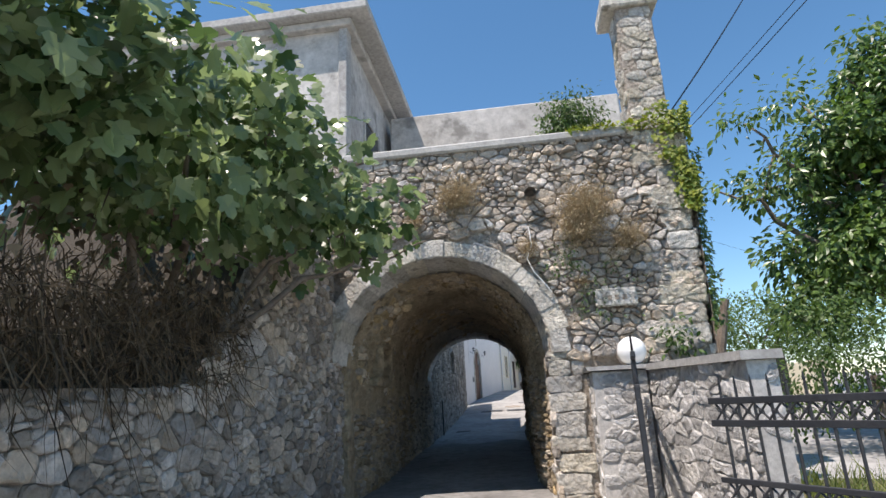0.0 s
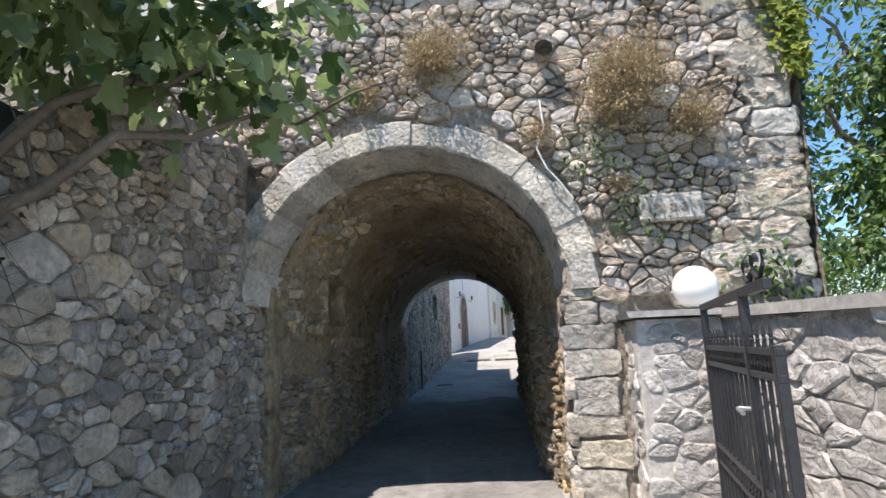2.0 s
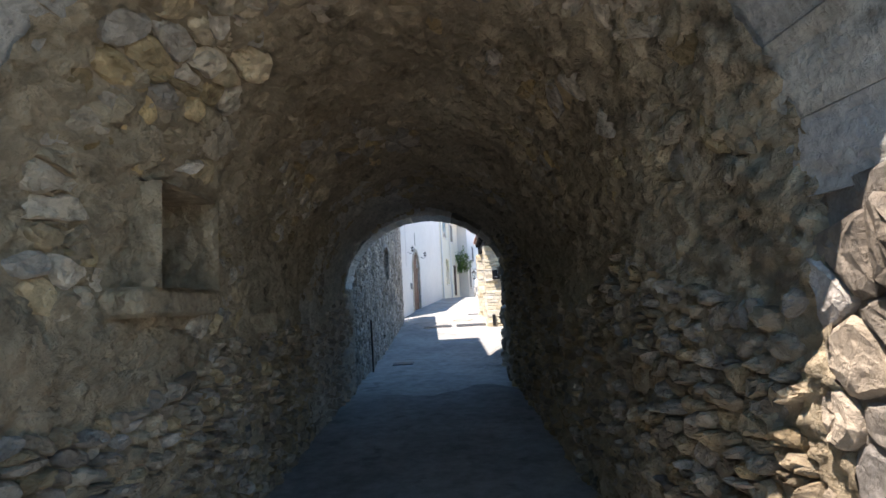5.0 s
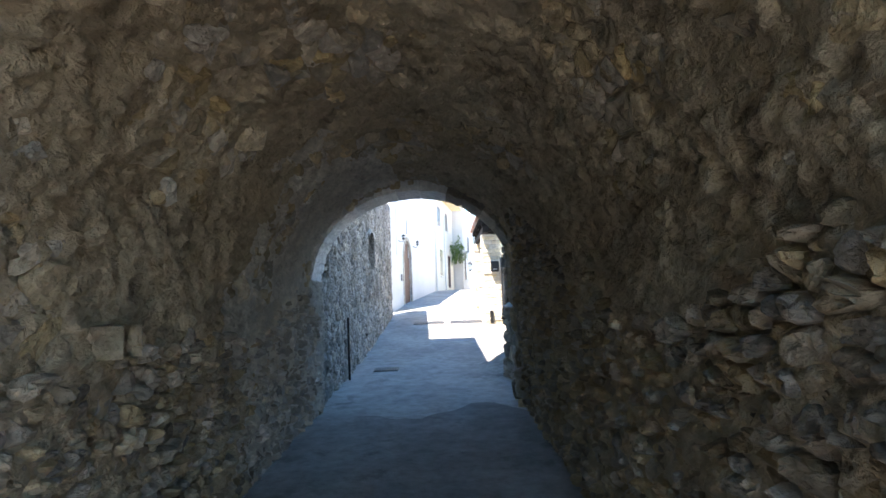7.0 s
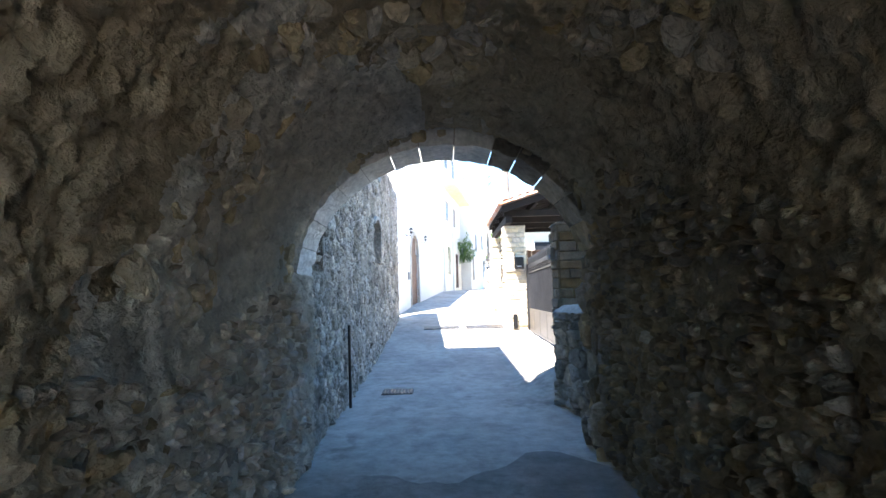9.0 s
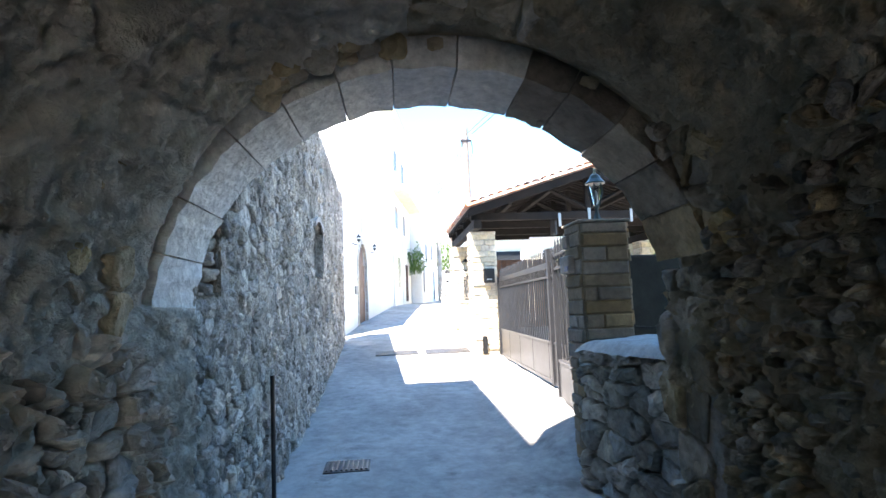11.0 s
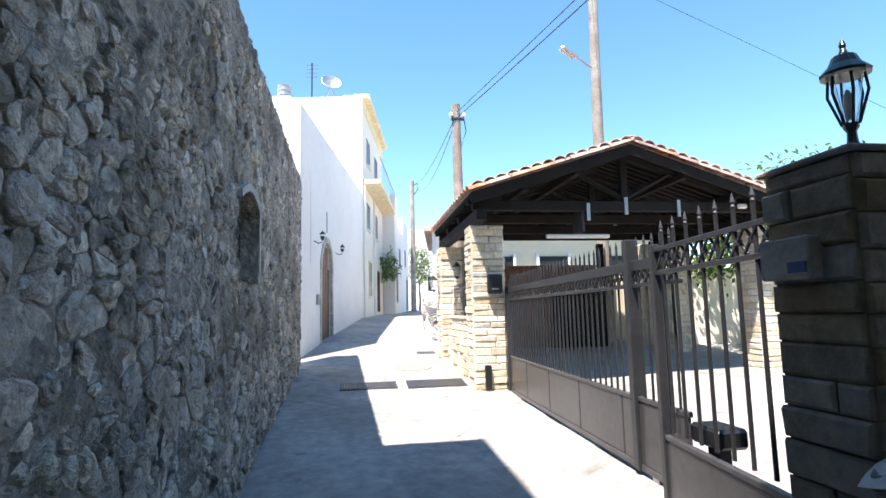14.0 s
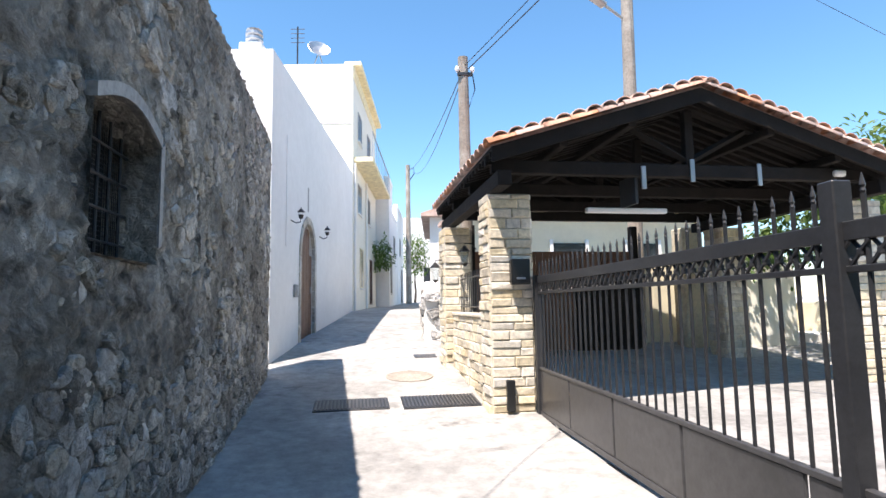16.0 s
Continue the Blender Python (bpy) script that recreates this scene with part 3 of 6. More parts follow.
def voussoirs(owner, cx, cz, a, b, thick, y0, y1, n, t0, t1, mat, seed, splay=0.0, word="voussoir", joint=0.0012, worn=0.007):
    """Wedge stones of an arch between two angles; y0 the seen face, y1 the other."""
    rng = random.Random(seed)
    cuts = [lerp(t0, t1, (k + (rng.uniform(-0.18, 0.18) if 0 < k < n else 0)) / n) for k in range(n + 1)]
    for k in range(n):
        g = Geo()
        ts = [lerp(cuts[k] + joint, cuts[k + 1] - joint, q / 4) for q in range(5)]
        th = thick * rng.uniform(0.88, 1.12)
        o = rng.uniform(-0.012, 0.012)
        vs = []
        for t in ts:
            c, s = math.cos(t), math.sin(t)
            for aa, y in ((0.018, y0 + o), (0.0, y0 + o + 0.018 * (1 if y1 > y0 else -1)), (splay, y1), (th, y1), (th, y0 + o + 0.012 * (1 if y1 > y0 else -1)), (th - 0.018, y0 + o)):
                r = rng.uniform(-worn, worn)
                vs.append((cx + (a + aa + r) * c, y + rng.uniform(-0.005, 0.005), cz + (b + aa + r) * s))
        fs = [(0, 1, 2, 3, 4, 5), tuple(range(24, 30))[::-1]]
        for i in range(4):
            fs += [(i * 6 + q, i * 6 + (q + 1) % 6, (i + 1) * 6 + (q + 1) % 6, (i + 1) * 6 + q) for q in range(6)]
        g.add(vs, fs)
        ob = new(word, g.fix(word, mat))
        ob.parent = owner


RECESSES = ((9.85, 10.48, 2.13, 2.64), (11.38, 11.52, 1.84, 1.98))


def build_passage():
    v = tagged(new("wall_passage"), "rough plastered barrel vault over rubble side walls", "vault", kind="structure")
    n = 150

    def prof(y, s):
        """s from 0 to 1: left foot, over the crown, right foot; with the outward normal."""
        cx, cz, a, b = passage(y)
        f = gz(cx, y) - 0.1
        lw = cz - f
        arc = math.pi * (a + b) / 2
        d = s * (2 * lw + arc)
        if d < lw:
            return (cx - a - 0.10 * (1 - d / lw) * sstep(16.3, 14.0, y), f + d), (1, 0)
        if d > lw + arc:
            e = (d - lw - arc) / lw
            return (cx + a + 0.04 * e, cz - lw * e), (-1, 0)
        t = math.pi * (1 - (d - lw) / arc)
        return (cx + a * math.cos(t), cz + b * math.sin(t)), (-math.cos(t), -math.sin(t))

    def place(u, w, d=0.0):
        """u along the passage, w the share of the way round, d proud of the face."""
        (x, z), (nx, nz) = prof(u, w)
        return x + nx * d, u, z + nz * d

    def sheet(i, j):
        y, s = lerp(9.12, 16.33, i), j
        p = place(y, s)
        q = Vector(p)
        lump = 0.068 * (0.7 * noise.noise(q * 1.7) + 0.9 * abs(noise.noise(q * 4.1)) + 0.8 * abs(noise.noise(q * 8.5)) + 0.7 * abs(noise.noise(q * 17)) + 0.5 * noise.noise(q * 31))
        if p[2] > 2.3:              # the sheet runs out behind the ring of the rear mouth
            lump = lump * (1 - sstep(15.6, 15.92, y)) - 0.06 * sstep(15.72, 15.95, y)
        return place(y, s, lump)
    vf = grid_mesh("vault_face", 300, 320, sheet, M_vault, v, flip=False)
    bm = bmesh.new()
    bm.from_mesh(vf.data)
    gone = [f for f in bm.faces if (lambda c: c.x < -2.2 and any(y0 < c.y < y1 and z0 < c.z < z1 for y0, y1, z0, z1 in RECESSES))(f.calc_center_median())]
    bmesh.ops.delete(bm, geom=gone, context="FACES")
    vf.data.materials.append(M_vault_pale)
    # left side near the mouth turns paler: reflected street light painted as colour
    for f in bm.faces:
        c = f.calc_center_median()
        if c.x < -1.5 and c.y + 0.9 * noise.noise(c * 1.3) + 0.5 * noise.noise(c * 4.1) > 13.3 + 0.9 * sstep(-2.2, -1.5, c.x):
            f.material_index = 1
    bm.to_mesh(vf.data)
    bm.free()
    for y0, y1, z0, z1 in RECESSES:
        g = Geo()
        a, b = -2.33, -2.93
        g.add([(a, y0, z0), (a, y1, z0), (a, y1, z1), (a, y0, z1), (b, y0, z0), (b, y1, z0), (b, y1, z1), (b, y0, z1)], [(0, 1, 5, 4), (1, 2, 6, 5), (2, 3, 7, 6), (3, 0, 4, 7), (4, 5, 6, 7)])
        g.obj("recess", M_vault, v)
    Geo().box(-2.75, -2.36, 9.72, 10.55, 1.99, 2.13, 0.02).obj("ledge", M_vault, v)

    # outer shell, so that no daylight leaks in
    g = Geo()
    g.box(-3.3, -2.95, 9.2, 16.0, -0.5, 4.2, 0.01).box(0.6, 1.0, 9.2, 16.0, -0.5, 4.2, 0.01).box(-3.3, 1.0, 9.2, 16.0, 4.0, 4.3, 0.01)
    g.obj("masonry_core", M_mortar, v)

    def in_recess(c):
        x, y, z = place(c[0], c[1] / 8.2)
        return x < -2.1 and any(y0 - 0.08 < y < y1 + 0.08 and z0 - 0.08 < z < z1 + 0.08 for y0, y1, z0, z1 in RECESSES)

    def keep(p, c):
        y, s = c
        if in_recess((y, s * 8.2)):
            return False
        q = noise.noise(Vector((y * 0.9, s * 9, 3.3)))
        if s < 0.5:
            return s < 0.175 + 0.05 * q + 0.04 * sstep(13, 15.5, y)
        return s > 0.775 + 0.07 * q - 0.08 * sstep(12.5, 15, y)

    # work in metres round the section, then back to shares
    L = 8.2
    polys = cells(9.2, 15.95, 0, L, 0.115, 0.085, 31, drop=0.22, chink=0.5)
    # left wall goes paler past 13.6: light from the mouth set by material
    stone_face(v, polys, lambda u, w, d: place(u, w / L, d + 0.014), (M_stone, M_stone_j), lambda u, w: -u, lambda p, c: c[1] < L / 2 and c[0] > 13.6 and keep(p, (c[0], c[1] / L)), proud=0.055, gap=0.008, seed=9, flip=True, pieces=150)
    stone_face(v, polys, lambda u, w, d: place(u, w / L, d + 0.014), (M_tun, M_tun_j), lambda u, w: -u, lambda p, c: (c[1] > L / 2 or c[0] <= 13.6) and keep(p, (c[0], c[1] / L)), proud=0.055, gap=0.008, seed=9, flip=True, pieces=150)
    polys = cells(9.3, 15.9, 0, L, 0.17, 0.13, 35, drop=0.3, chink=0.5)
    stone_face(v, polys, lambda u, w, d: place(u, w / L, d + 0.012), (M_vaultstone, M_vaultstone), lambda u, w: u, lambda p, c: 0.2 < c[1] / L < 0.74 and 0.55 * sstep(10.3, 9.5, c[0]) + noise.noise(Vector((c[0] * 0.9, c[1] * 0.9, 7))) + 0.5 * noise.noise(Vector((c[0] * 3, c[1] * 3, 2))) > 0.12 and not in_recess(c), proud=0.035, gap=0.006, seed=17, flip=True, pieces=0)

    # arch rings at both mouths
    voussoirs(v, AX, AZ, AA, AB, 0.27, TF - 0.06, 9.22, 15, 0.02, math.pi - 0.02, M_vous, 4, splay=-0.10)
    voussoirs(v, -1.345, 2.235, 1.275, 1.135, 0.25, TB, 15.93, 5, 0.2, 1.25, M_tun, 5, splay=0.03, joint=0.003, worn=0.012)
    # left and top stones: limewash plus street light, both in the colour
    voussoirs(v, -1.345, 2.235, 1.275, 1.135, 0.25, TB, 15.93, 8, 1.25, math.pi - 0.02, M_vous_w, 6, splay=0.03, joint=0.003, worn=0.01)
    # right jamb inside the gateway and left jamb, plastered
    g = Geo()
    g.box(0.29, 0.9, TF + 0.02, 9.3, -0.2, 2.34, 0.03)
    g.obj("jamb_right", M_mortar, v)
    stone_face(v, cells(TF - 0.05, 9.2, 0.1, 2.25, 0.26, 0.2, 33, drop=0.1, chink=0.3), lambda u, w, d: (0.29 - d, u, w), (M_stone, M_stone_j), lambda u, w: 0, proud=0.04, seed=10, flip=True)
    Geo().box(-3.2, -2.66, 9.05, 9.3, -0.2, 2.5, 0.02).obj("jamb_left", M_vault, v)
    Geo().box(-3.2, -2.8, TF - 0.02, 9.3, -0.2, 2.6, 0.02).obj("jamb_back", M_vault, v)
    return v, place


PASSAGE, vault_place = build_passage()


def build_back_block():
    b = tagged(new("wall_back_block"), "old plastered upper storey behind the terrace", "wall", kind="structure")
    g = Geo().box(-2.62, 2.5, 12.0, 16.35, 4.35, 8.05, 0.03)
    g.obj("upper_wall", M_oldplaster, b)
    # unseen raised rear part, added so the block's shadow reaches far enough
    Geo().box(-2.6, 2.48, 14.4, 16.34, 8.055, 8.95, 0.03).obj("roof_parapet", M_oldplaster, b)
    # back wall of the passage mouth, right and above the ring
    g = Geo()
    xs = sorted({-2.62, *[-1.34 + 1.4 * math.sin(math.pi * k / 40) for k in range(-20, 21)], 0.07, 2.5})
    for x0, x1 in zip(xs, xs[1:]):
        z0, z1 = [(arch_z(x, -1.34, 2.2, 1.4, 1.32) or (2.2 if x < 0.065 and x > -2.74 else -0.2)) for x in (x0, x1)]
        if x0 >= 0.06:
            z0 = z1 = -0.2
        g.add([(x0, TB, z0), (x1, TB, z1), (x1, TB, 4.6), (x0, TB, 4.6), (x0, TB - 0.4, z0), (x1, TB - 0.4, z1)], [(0, 1, 2, 3), (0, 1, 5, 4)])
    g.add([(0.06, TB, -0.2), (0.06, TB - 0.5, -0.2), (0.06, TB - 0.5, 2.3), (0.06, TB, 2.3)], [(0, 1, 2, 3)])
    g.obj("rear_wall", M_mortar, b)
    Geo().box(-0.05, 0.3, 15.96, 16.38, 0.4, 2.4, 0.02).obj("mouth_jamb", M_mortar, b)
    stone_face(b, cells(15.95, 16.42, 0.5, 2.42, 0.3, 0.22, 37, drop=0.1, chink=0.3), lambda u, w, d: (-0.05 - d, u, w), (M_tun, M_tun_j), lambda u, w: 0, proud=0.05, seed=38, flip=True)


build_back_block()


def build_left_house():
    h = thing("old_house", "old stained plaster house with a projecting concrete eave", "house")
    g = Geo().box(-9, -2.78, 9.1, 19.85, 3.6, 8.45, 0.02)
    g.obj("wall", M_oldplaster, h)
    Geo().box(-9.4, -2.66, 13.2, 19.85, 8.45, 8.62, 0.02).obj("rear_eave", M_concrete, h)
    Geo().box(-9.4, -2.25, 8.75, 13.198, 8.45, 8.62, 0.02).obj("eave", M_concrete, h, "grey concrete eave slab")
    Geo().box(-9.2, -2.6, 8.95, 13.2, 8.3, 8.45, 0.02).obj("cornice", M_oldplaster, h)
    Geo().box(-2.86, -2.70, 9.04, 9.3, 3.8, 8.45, 0.015).obj("corner_pilaster", M_concrete, h)
    for y in (10.4, 12.6):
        wdw = Geo().box(-2.80, -2.765, y, y + 1.0, 5.6, 7.2, 0.01).obj("window", M_winglass, h)
        f = Geo()
        f.box(-2.79, -2.74, y - 0.08, y, 5.5, 7.3).box(-2.79, -2.74, y + 1, y + 1.08, 5.5, 7.3).box(-2.79, -2.74, y, y + 1, 7.2, 7.3).box(-2.8, -2.7, y - 0.1, y + 1.1, 5.42, 5.5)
        f.obj("frame", M_concrete, wdw)


build_left_house()

# ---- street wall beyond the passage ----


def sx(y):
    return table([(16.2, -2.62), (20, -2.62), (27.3, -2.76)], y)


def street_top(y):
    return 8.4 if y < 19.85 else table([(19.6, 5.08), (27.3, 5.04)], y)


WIN = (21.12, 21.98, 2.72, 3.42)
NICHE = (16.43, 16.82, 2.36, 2.88)


def build_street_wall():
    w = tagged(new("wall_street"), "weathered rubble and render street wall in shade", "wall", kind="structure")

    def hole(y, z):
        if WIN[0] < y < WIN[1] and WIN[2] < z < WIN[3] + 0.12 * math.sin(math.pi * (y - WIN[0]) / (WIN[1] - WIN[0])):
            return True
        return NICHE[0] < y < NICHE[1] and NICHE[2] < z < NICHE[3] - 0.25 * (y - NICHE[0])
    ny, nz = 330, 150
    g = Geo()
    for j in range(nz + 1):
        for i in range(ny + 1):
            y = lerp(16.2, 27.3, i / ny)
            z = lerp(0.3, 5.06, j / nz)
            g.v.append((sx(y) - 0.012 + rubbly((0, y, z), 0.05) - 0.022, y, z))
    for j in range(nz):
        for i in range(ny):
            y, z = lerp(16.2, 27.3, (i + 0.5) / ny), lerp(0.3, 5.06, (j + 0.5) / nz)
            if not hole(y, z):
                a = j * (ny + 1) + i
                g.f.append((a, a + 1, a + ny + 2, a + ny + 1))
    face = new("render_face", g.data("render_face", M_mortar_grey, True))
    face.parent = w
    b = Geo()
    b.box(-3.3, -2.68, 16.2, 19.85, 4.9, 8.4, 0.02)
    b.obj("upper_wall", M_mortar_grey, w)
    b = Geo()
    b.box(-3.3, -2.95, 16.2, 27.28, 0.2, 4.98, 0.02)
    b.add([(-2.64, 16.2, 5.05), (-2.76, 27.3, 5.05), (-3.3, 27.3, 5.0), (-3.3, 16.2, 5.0)], [(0, 1, 2, 3)])
    b.add([(-2.76, 27.3, 0.3), (-3.3, 27.3, 0.3), (-3.3, 27.3, 5.04), (-2.76, 27.3, 5.04)], [(0, 1, 2, 3)])
    b.obj("wall_core", M_mortar_grey, w)
    polys = cells(16.3, 27.28, 0.4, 5.05, 0.10, 0.078, 41, drop=0.3, chink=0.55, big=0.05)

    def keep(p, c):
        y, z = c
        if any(hole(a, b2) for a, b2 in p) or hole(y, z):
            return False
        if z > street_top(y) - 0.03 or z < gz(sx(y), y) - 0.1:
            return False
        n = noise.noise(Vector((y * 0.7, z * 0.8, 1.7))) + 0.5 * noise.noise(Vector((y * 2.1, z * 2.3, 5)))
        return n > -0.12 + 0.12 * (z - 2.2)
    stone_face(w, polys, lambda u, v, d: (sx(u) + d - 0.023, u, v), (M_grey, M_grey_j), lambda u, v: abs(u - 19) + 0.2 * abs(v - 2), keep, proud=0.026, gap=0.005, seed=12)
    # barred window in a dressed surround
    win = tagged(new("window_1"), "small barred window with a mesh in a pale plaster surround", "window", kind="structure")
    y0, y1, z0, z1 = WIN
    x = -2.64
    g = Geo()
    m = 10
    for (a, c) in [((y0, z0), (y0, z1)), ((y1, z0), (y1, z1)), ((y0, z0), (y1, z0))]:
        g.add([(x + 0.01, *a), (x + 0.01, *c), (x - 0.3, *c), (x - 0.3, *a)], [(0, 1, 2, 3)])
    for k in range(m):
        p = [(lerp(y0, y1, q / m), z1 + 0.12 * math.sin(math.pi * q / m)) for q in (k, k + 1)]
        g.add([(x + 0.01, *p[0]), (x + 0.01, *p[1]), (x - 0.3, *p[1]), (x - 0.3, *p[0])], [(0, 1, 2, 3)])
    g.obj("reveal", M_mortar_grey, win)
    # black sheet in place of the unlit room, no glass
    Geo().box(x - 0.34, x - 0.3, y0 - 0.1, y1 + 0.1, z0 - 0.1, z1 + 0.25).obj("unlit_depth_sheet", M_dark, win)
    for k in range(6):
        y = lerp(y0, y1, (k + 0.5) / 6)
        Geo().tube([(x - 0.18, y, z0), (x - 0.18, y, z1 + 0.1)], 0.009, 6).obj("bar", M_iron, win)
    for k in range(4):
        z = lerp(z0, z1, (k + 0.6) / 4)
        Geo().tube([(x - 0.17, y0, z), (x - 0.17, y1, z)], 0.008, 6).obj("cross_bar", M_iron, win)
    g = Geo()
    for k in range(34):
        y = lerp(y0, y1, (k + 0.5) / 34)
        g.box(x - 0.222, x - 0.219, y - 0.002, y + 0.002, z0, z1 + 0.1, 0.0005)
    for k in range(30):
        z = lerp(z0, z1 + 0.1, (k + 0.5) / 30)
        g.box(x - 0.218, x - 0.215, y0, y1, z - 0.002, z + 0.002, 0.0005)
    g.obj("mesh_screen", M_iron, win)
    g = Geo()
    g.prism([(y1 + 0.002, z0 + 0.1), (y1 + 0.05, z0 + 0.12), (y1 + 0.06, z1 + 0.05), (y1 + 0.002, z1)], "x", x - 0.03, x + 0.02)
    for k in range(m):
        p = [(lerp(y0 - 0.0, y1 + 0.0, q / m), z1 + 0.12 * math.sin(math.pi * q / m)) for q in (k, k + 1)]
        g.prism([p[0], p[1], (p[1][0], p[1][1] + 0.07), (p[0][0], p[0][1] + 0.07)], "x", x - 0.03, x + 0.025)
    g.obj("surround", M_concrete, win, "pale plaster surround")
    # walled-up recess beside the arch
    y0, y1, z0, z1 = NICHE
    nb = tagged(new("window_2"), "dark recess with rough stones and a timber lintel", "recess", kind="structure")
    # black sheet paints the shade at the back of the recess
    Geo().box(-3.0, -2.9, y0 - 0.1, y1 + 0.1, z0 - 0.1, z1 + 0.1).obj("unlit_depth_back", M_dark, nb)
    g = Geo()
    g.add([(x + 0.02, y0, z0), (x + 0.02, y1, z0), (x - 0.3, y1, z0), (x - 0.3, y0, z0)], [(0, 1, 2, 3)])
    g.add([(x + 0.02, y1, z0), (x + 0.02, y1, z1), (x - 0.3, y1, z1), (x - 0.3, y1, z0)], [(0, 1, 2, 3)])
    g.add([(x + 0.02, y0, z0), (x + 0.02, y0, z1), (x - 0.3, y0, z1), (x - 0.3, y0, z0)], [(0, 1, 2, 3)])
    g.add([(x + 0.02, y0, z1), (x + 0.02, y1, z1 - 0.1), (x - 0.3, y1, z1 - 0.1), (x - 0.3, y0, z1)], [(0, 1, 2, 3)])
    g.obj("reveal", M_mortar, nb)
    g = Geo()
    g.m = pose(-2.72, (y0 + y1) / 2, z1 - 0.08, 14, 0, 0)
    g.box(-0.06, 0.06, -0.22, 0.22, -0.02, 0.02)
    g.obj("lintel", M_pole, nb)
    Geo().box(-2.74, -2.70, y0 + 0.14, y0 + 0.17, z0, z1 - 0.08, 0.004).obj("frame_post", M_pole, nb)
    Geo().box(-2.78, -2.66, y0, y0 + 0.2, z0, z0 + 0.02, 0.004).obj("frame_sill", M_pole, nb)
    rng = random.Random(4)
    for k in range(5):
        s = stone([(16.69, z0 + k * 0.09), (16.85, z0 + k * 0.09), (16.85, z0 + k * 0.09 + 0.085), (16.67, z0 + k * 0.09 + 0.085)], 0.004, 0.05, lambda u, v, d: (-2.715 + d + rng.uniform(0, 0.02), u, v), rng)
        ob = new("stone", Geo().add(*s).fix("stone", M_stone, True))
        ob.parent = nb


build_street_wall()


# ---- things at the gateway ----
def slab_clad(owner, u0, u1, v0, v1, place, seed, mats, su=0.27, sv=0.14, proud=0.016, pieces=60, keep=None, flip=False):
    polys = cells(u0, u1, v0, v1, su, sv, seed, drop=0.18, chink=0.2)
    stone_face(owner, polys, place, mats, lambda u, v: -v, keep, gap=0.009, proud=proud, pieces=pieces, seed=seed, flip=flip)


SLAB = dict(c1=(0.42, 0.41, 0.39), c2=(0.66, 0.64, 0.61), c3=(0.34, 0.32, 0.30), big=2.4, fine=12, bump=0.9, spread=0.3, stain=0.58, dist=0.04, chips=12.0)
M_slab = surface("pale_grey_slab_stone", rand="object", **SLAB)
M_slab_j = surface("pale_grey_slab_stone_small", rand="island", **SLAB)
M_pointing = surface("pale_mortar_joint", (0.50, 0.48, 0.45), (0.63, 0.61, 0.57), None, big=2, fine=20, bump=0.4)


def build_gate_pillar():
    p = thing("gate_pillar", "pale stone-clad gate pillar with a concrete cap", "pillar")
    Geo().box(0.8, 1.47, 8.28, 8.75, 0.2, 1.97, 0.01).obj("core", M_pointing, p)
    Geo().prism([(0.74, 1.985), (1.56, 1.985), (1.56, 2.035), (0.72, 2.035)], "y", 8.2, 8.8).obj("cap", M_concrete, p, "flat grey concrete cap")
    slab_clad(p, 0.795, 1.475, 0.3, 1.96, lambda u, v, d: (u, 8.28 - d, v), 51, (M_slab, M_slab_j))
    slab_clad(p, 8.28, 8.74, 0.3, 1.96, lambda u, v, d: (0.8 - d, u, v), 52, (M_slab, M_slab_j), flip=True)
    gl = thing("globe_lamp", "white opal globe lamp on a gate pillar", "lamp")
    n = 14
    g = Geo().lathe((1.36, 8.45, 2.225), [(max(0.002, 0.186 * math.sin(math.pi * k / n)), -0.186 * math.cos(math.pi * k / n)) for k in range(n + 1)], 28)
    g.obj("globe", M_globe, gl, smooth=True)
    Geo().lathe((1.36, 8.45, 2.036), [(0.075, 0), (0.075, 0.02), (0.06, 0.03)], 20).obj("collar", M_black, gl)


build_gate_pillar()


def build_garden_wall():
    w = tagged(new("wall_garden"), "pale slab-stone garden wall with a concrete coping", "wall", kind="structure")
    a, b = Vector((1.5, 8.4, 0)), Vector((1.74, 5.76, 0))
    d = (b - a).normalized()
    n = Vector((d.y, -d.x, 0))          # towards the lane
    if n.x > 0:
        n = -n
    L = (b - a).length
    g = Geo()
    g.add([a, b, b - n * 0.24, a - n * 0.24, a + Vector((0, 0, 1.96)), b + Vector((0, 0, 1.9)), b - n * 0.24 + Vector((0, 0, 1.9)), a - n * 0.24 + Vector((0, 0, 1.96))],
          [(0, 1, 5, 4), (1, 2, 6, 5), (2, 3, 7, 6), (3, 0, 4, 7), (4, 5, 6, 7)])
    g.obj("core", M_pointing, w)
    g = Geo()
    o = n * 0.06
    z0, z1 = Vector((0, 0, 1.965)), Vector((0, 0, 1.905))
    t = Vector((0, 0, 0.075))
    q = [a + o + z0, b + o + d * 0.05 + z1, b - n * 0.28 + d * 0.05 + z1, a - n * 0.28 + z0]
    g.add(q + [p + t for p in q], [(0, 1, 2, 3), (4, 5, 6, 7), (0, 1, 5, 4), (1, 2, 6, 5), (2, 3, 7, 6), (3, 0, 4, 7)])
    g.obj("coping", M_concrete, w, "smooth grey concrete coping")
    slab_clad(w, 0, L, 0.2, 1.94, lambda u, v, e: tuple(a + d * u + n * e + Vector((0, 0, v))), 53, (M_slab, M_slab_j), su=0.32, sv=0.14, proud=0.02, pieces=140)
    slab_clad(w, 0, 0.24, 0.2, 1.88, lambda u, v, e: tuple(b - n * u + d * e + Vector((0, 0, v))), 54, (M_slab, M_slab_j), pieces=0)


build_garden_wall()


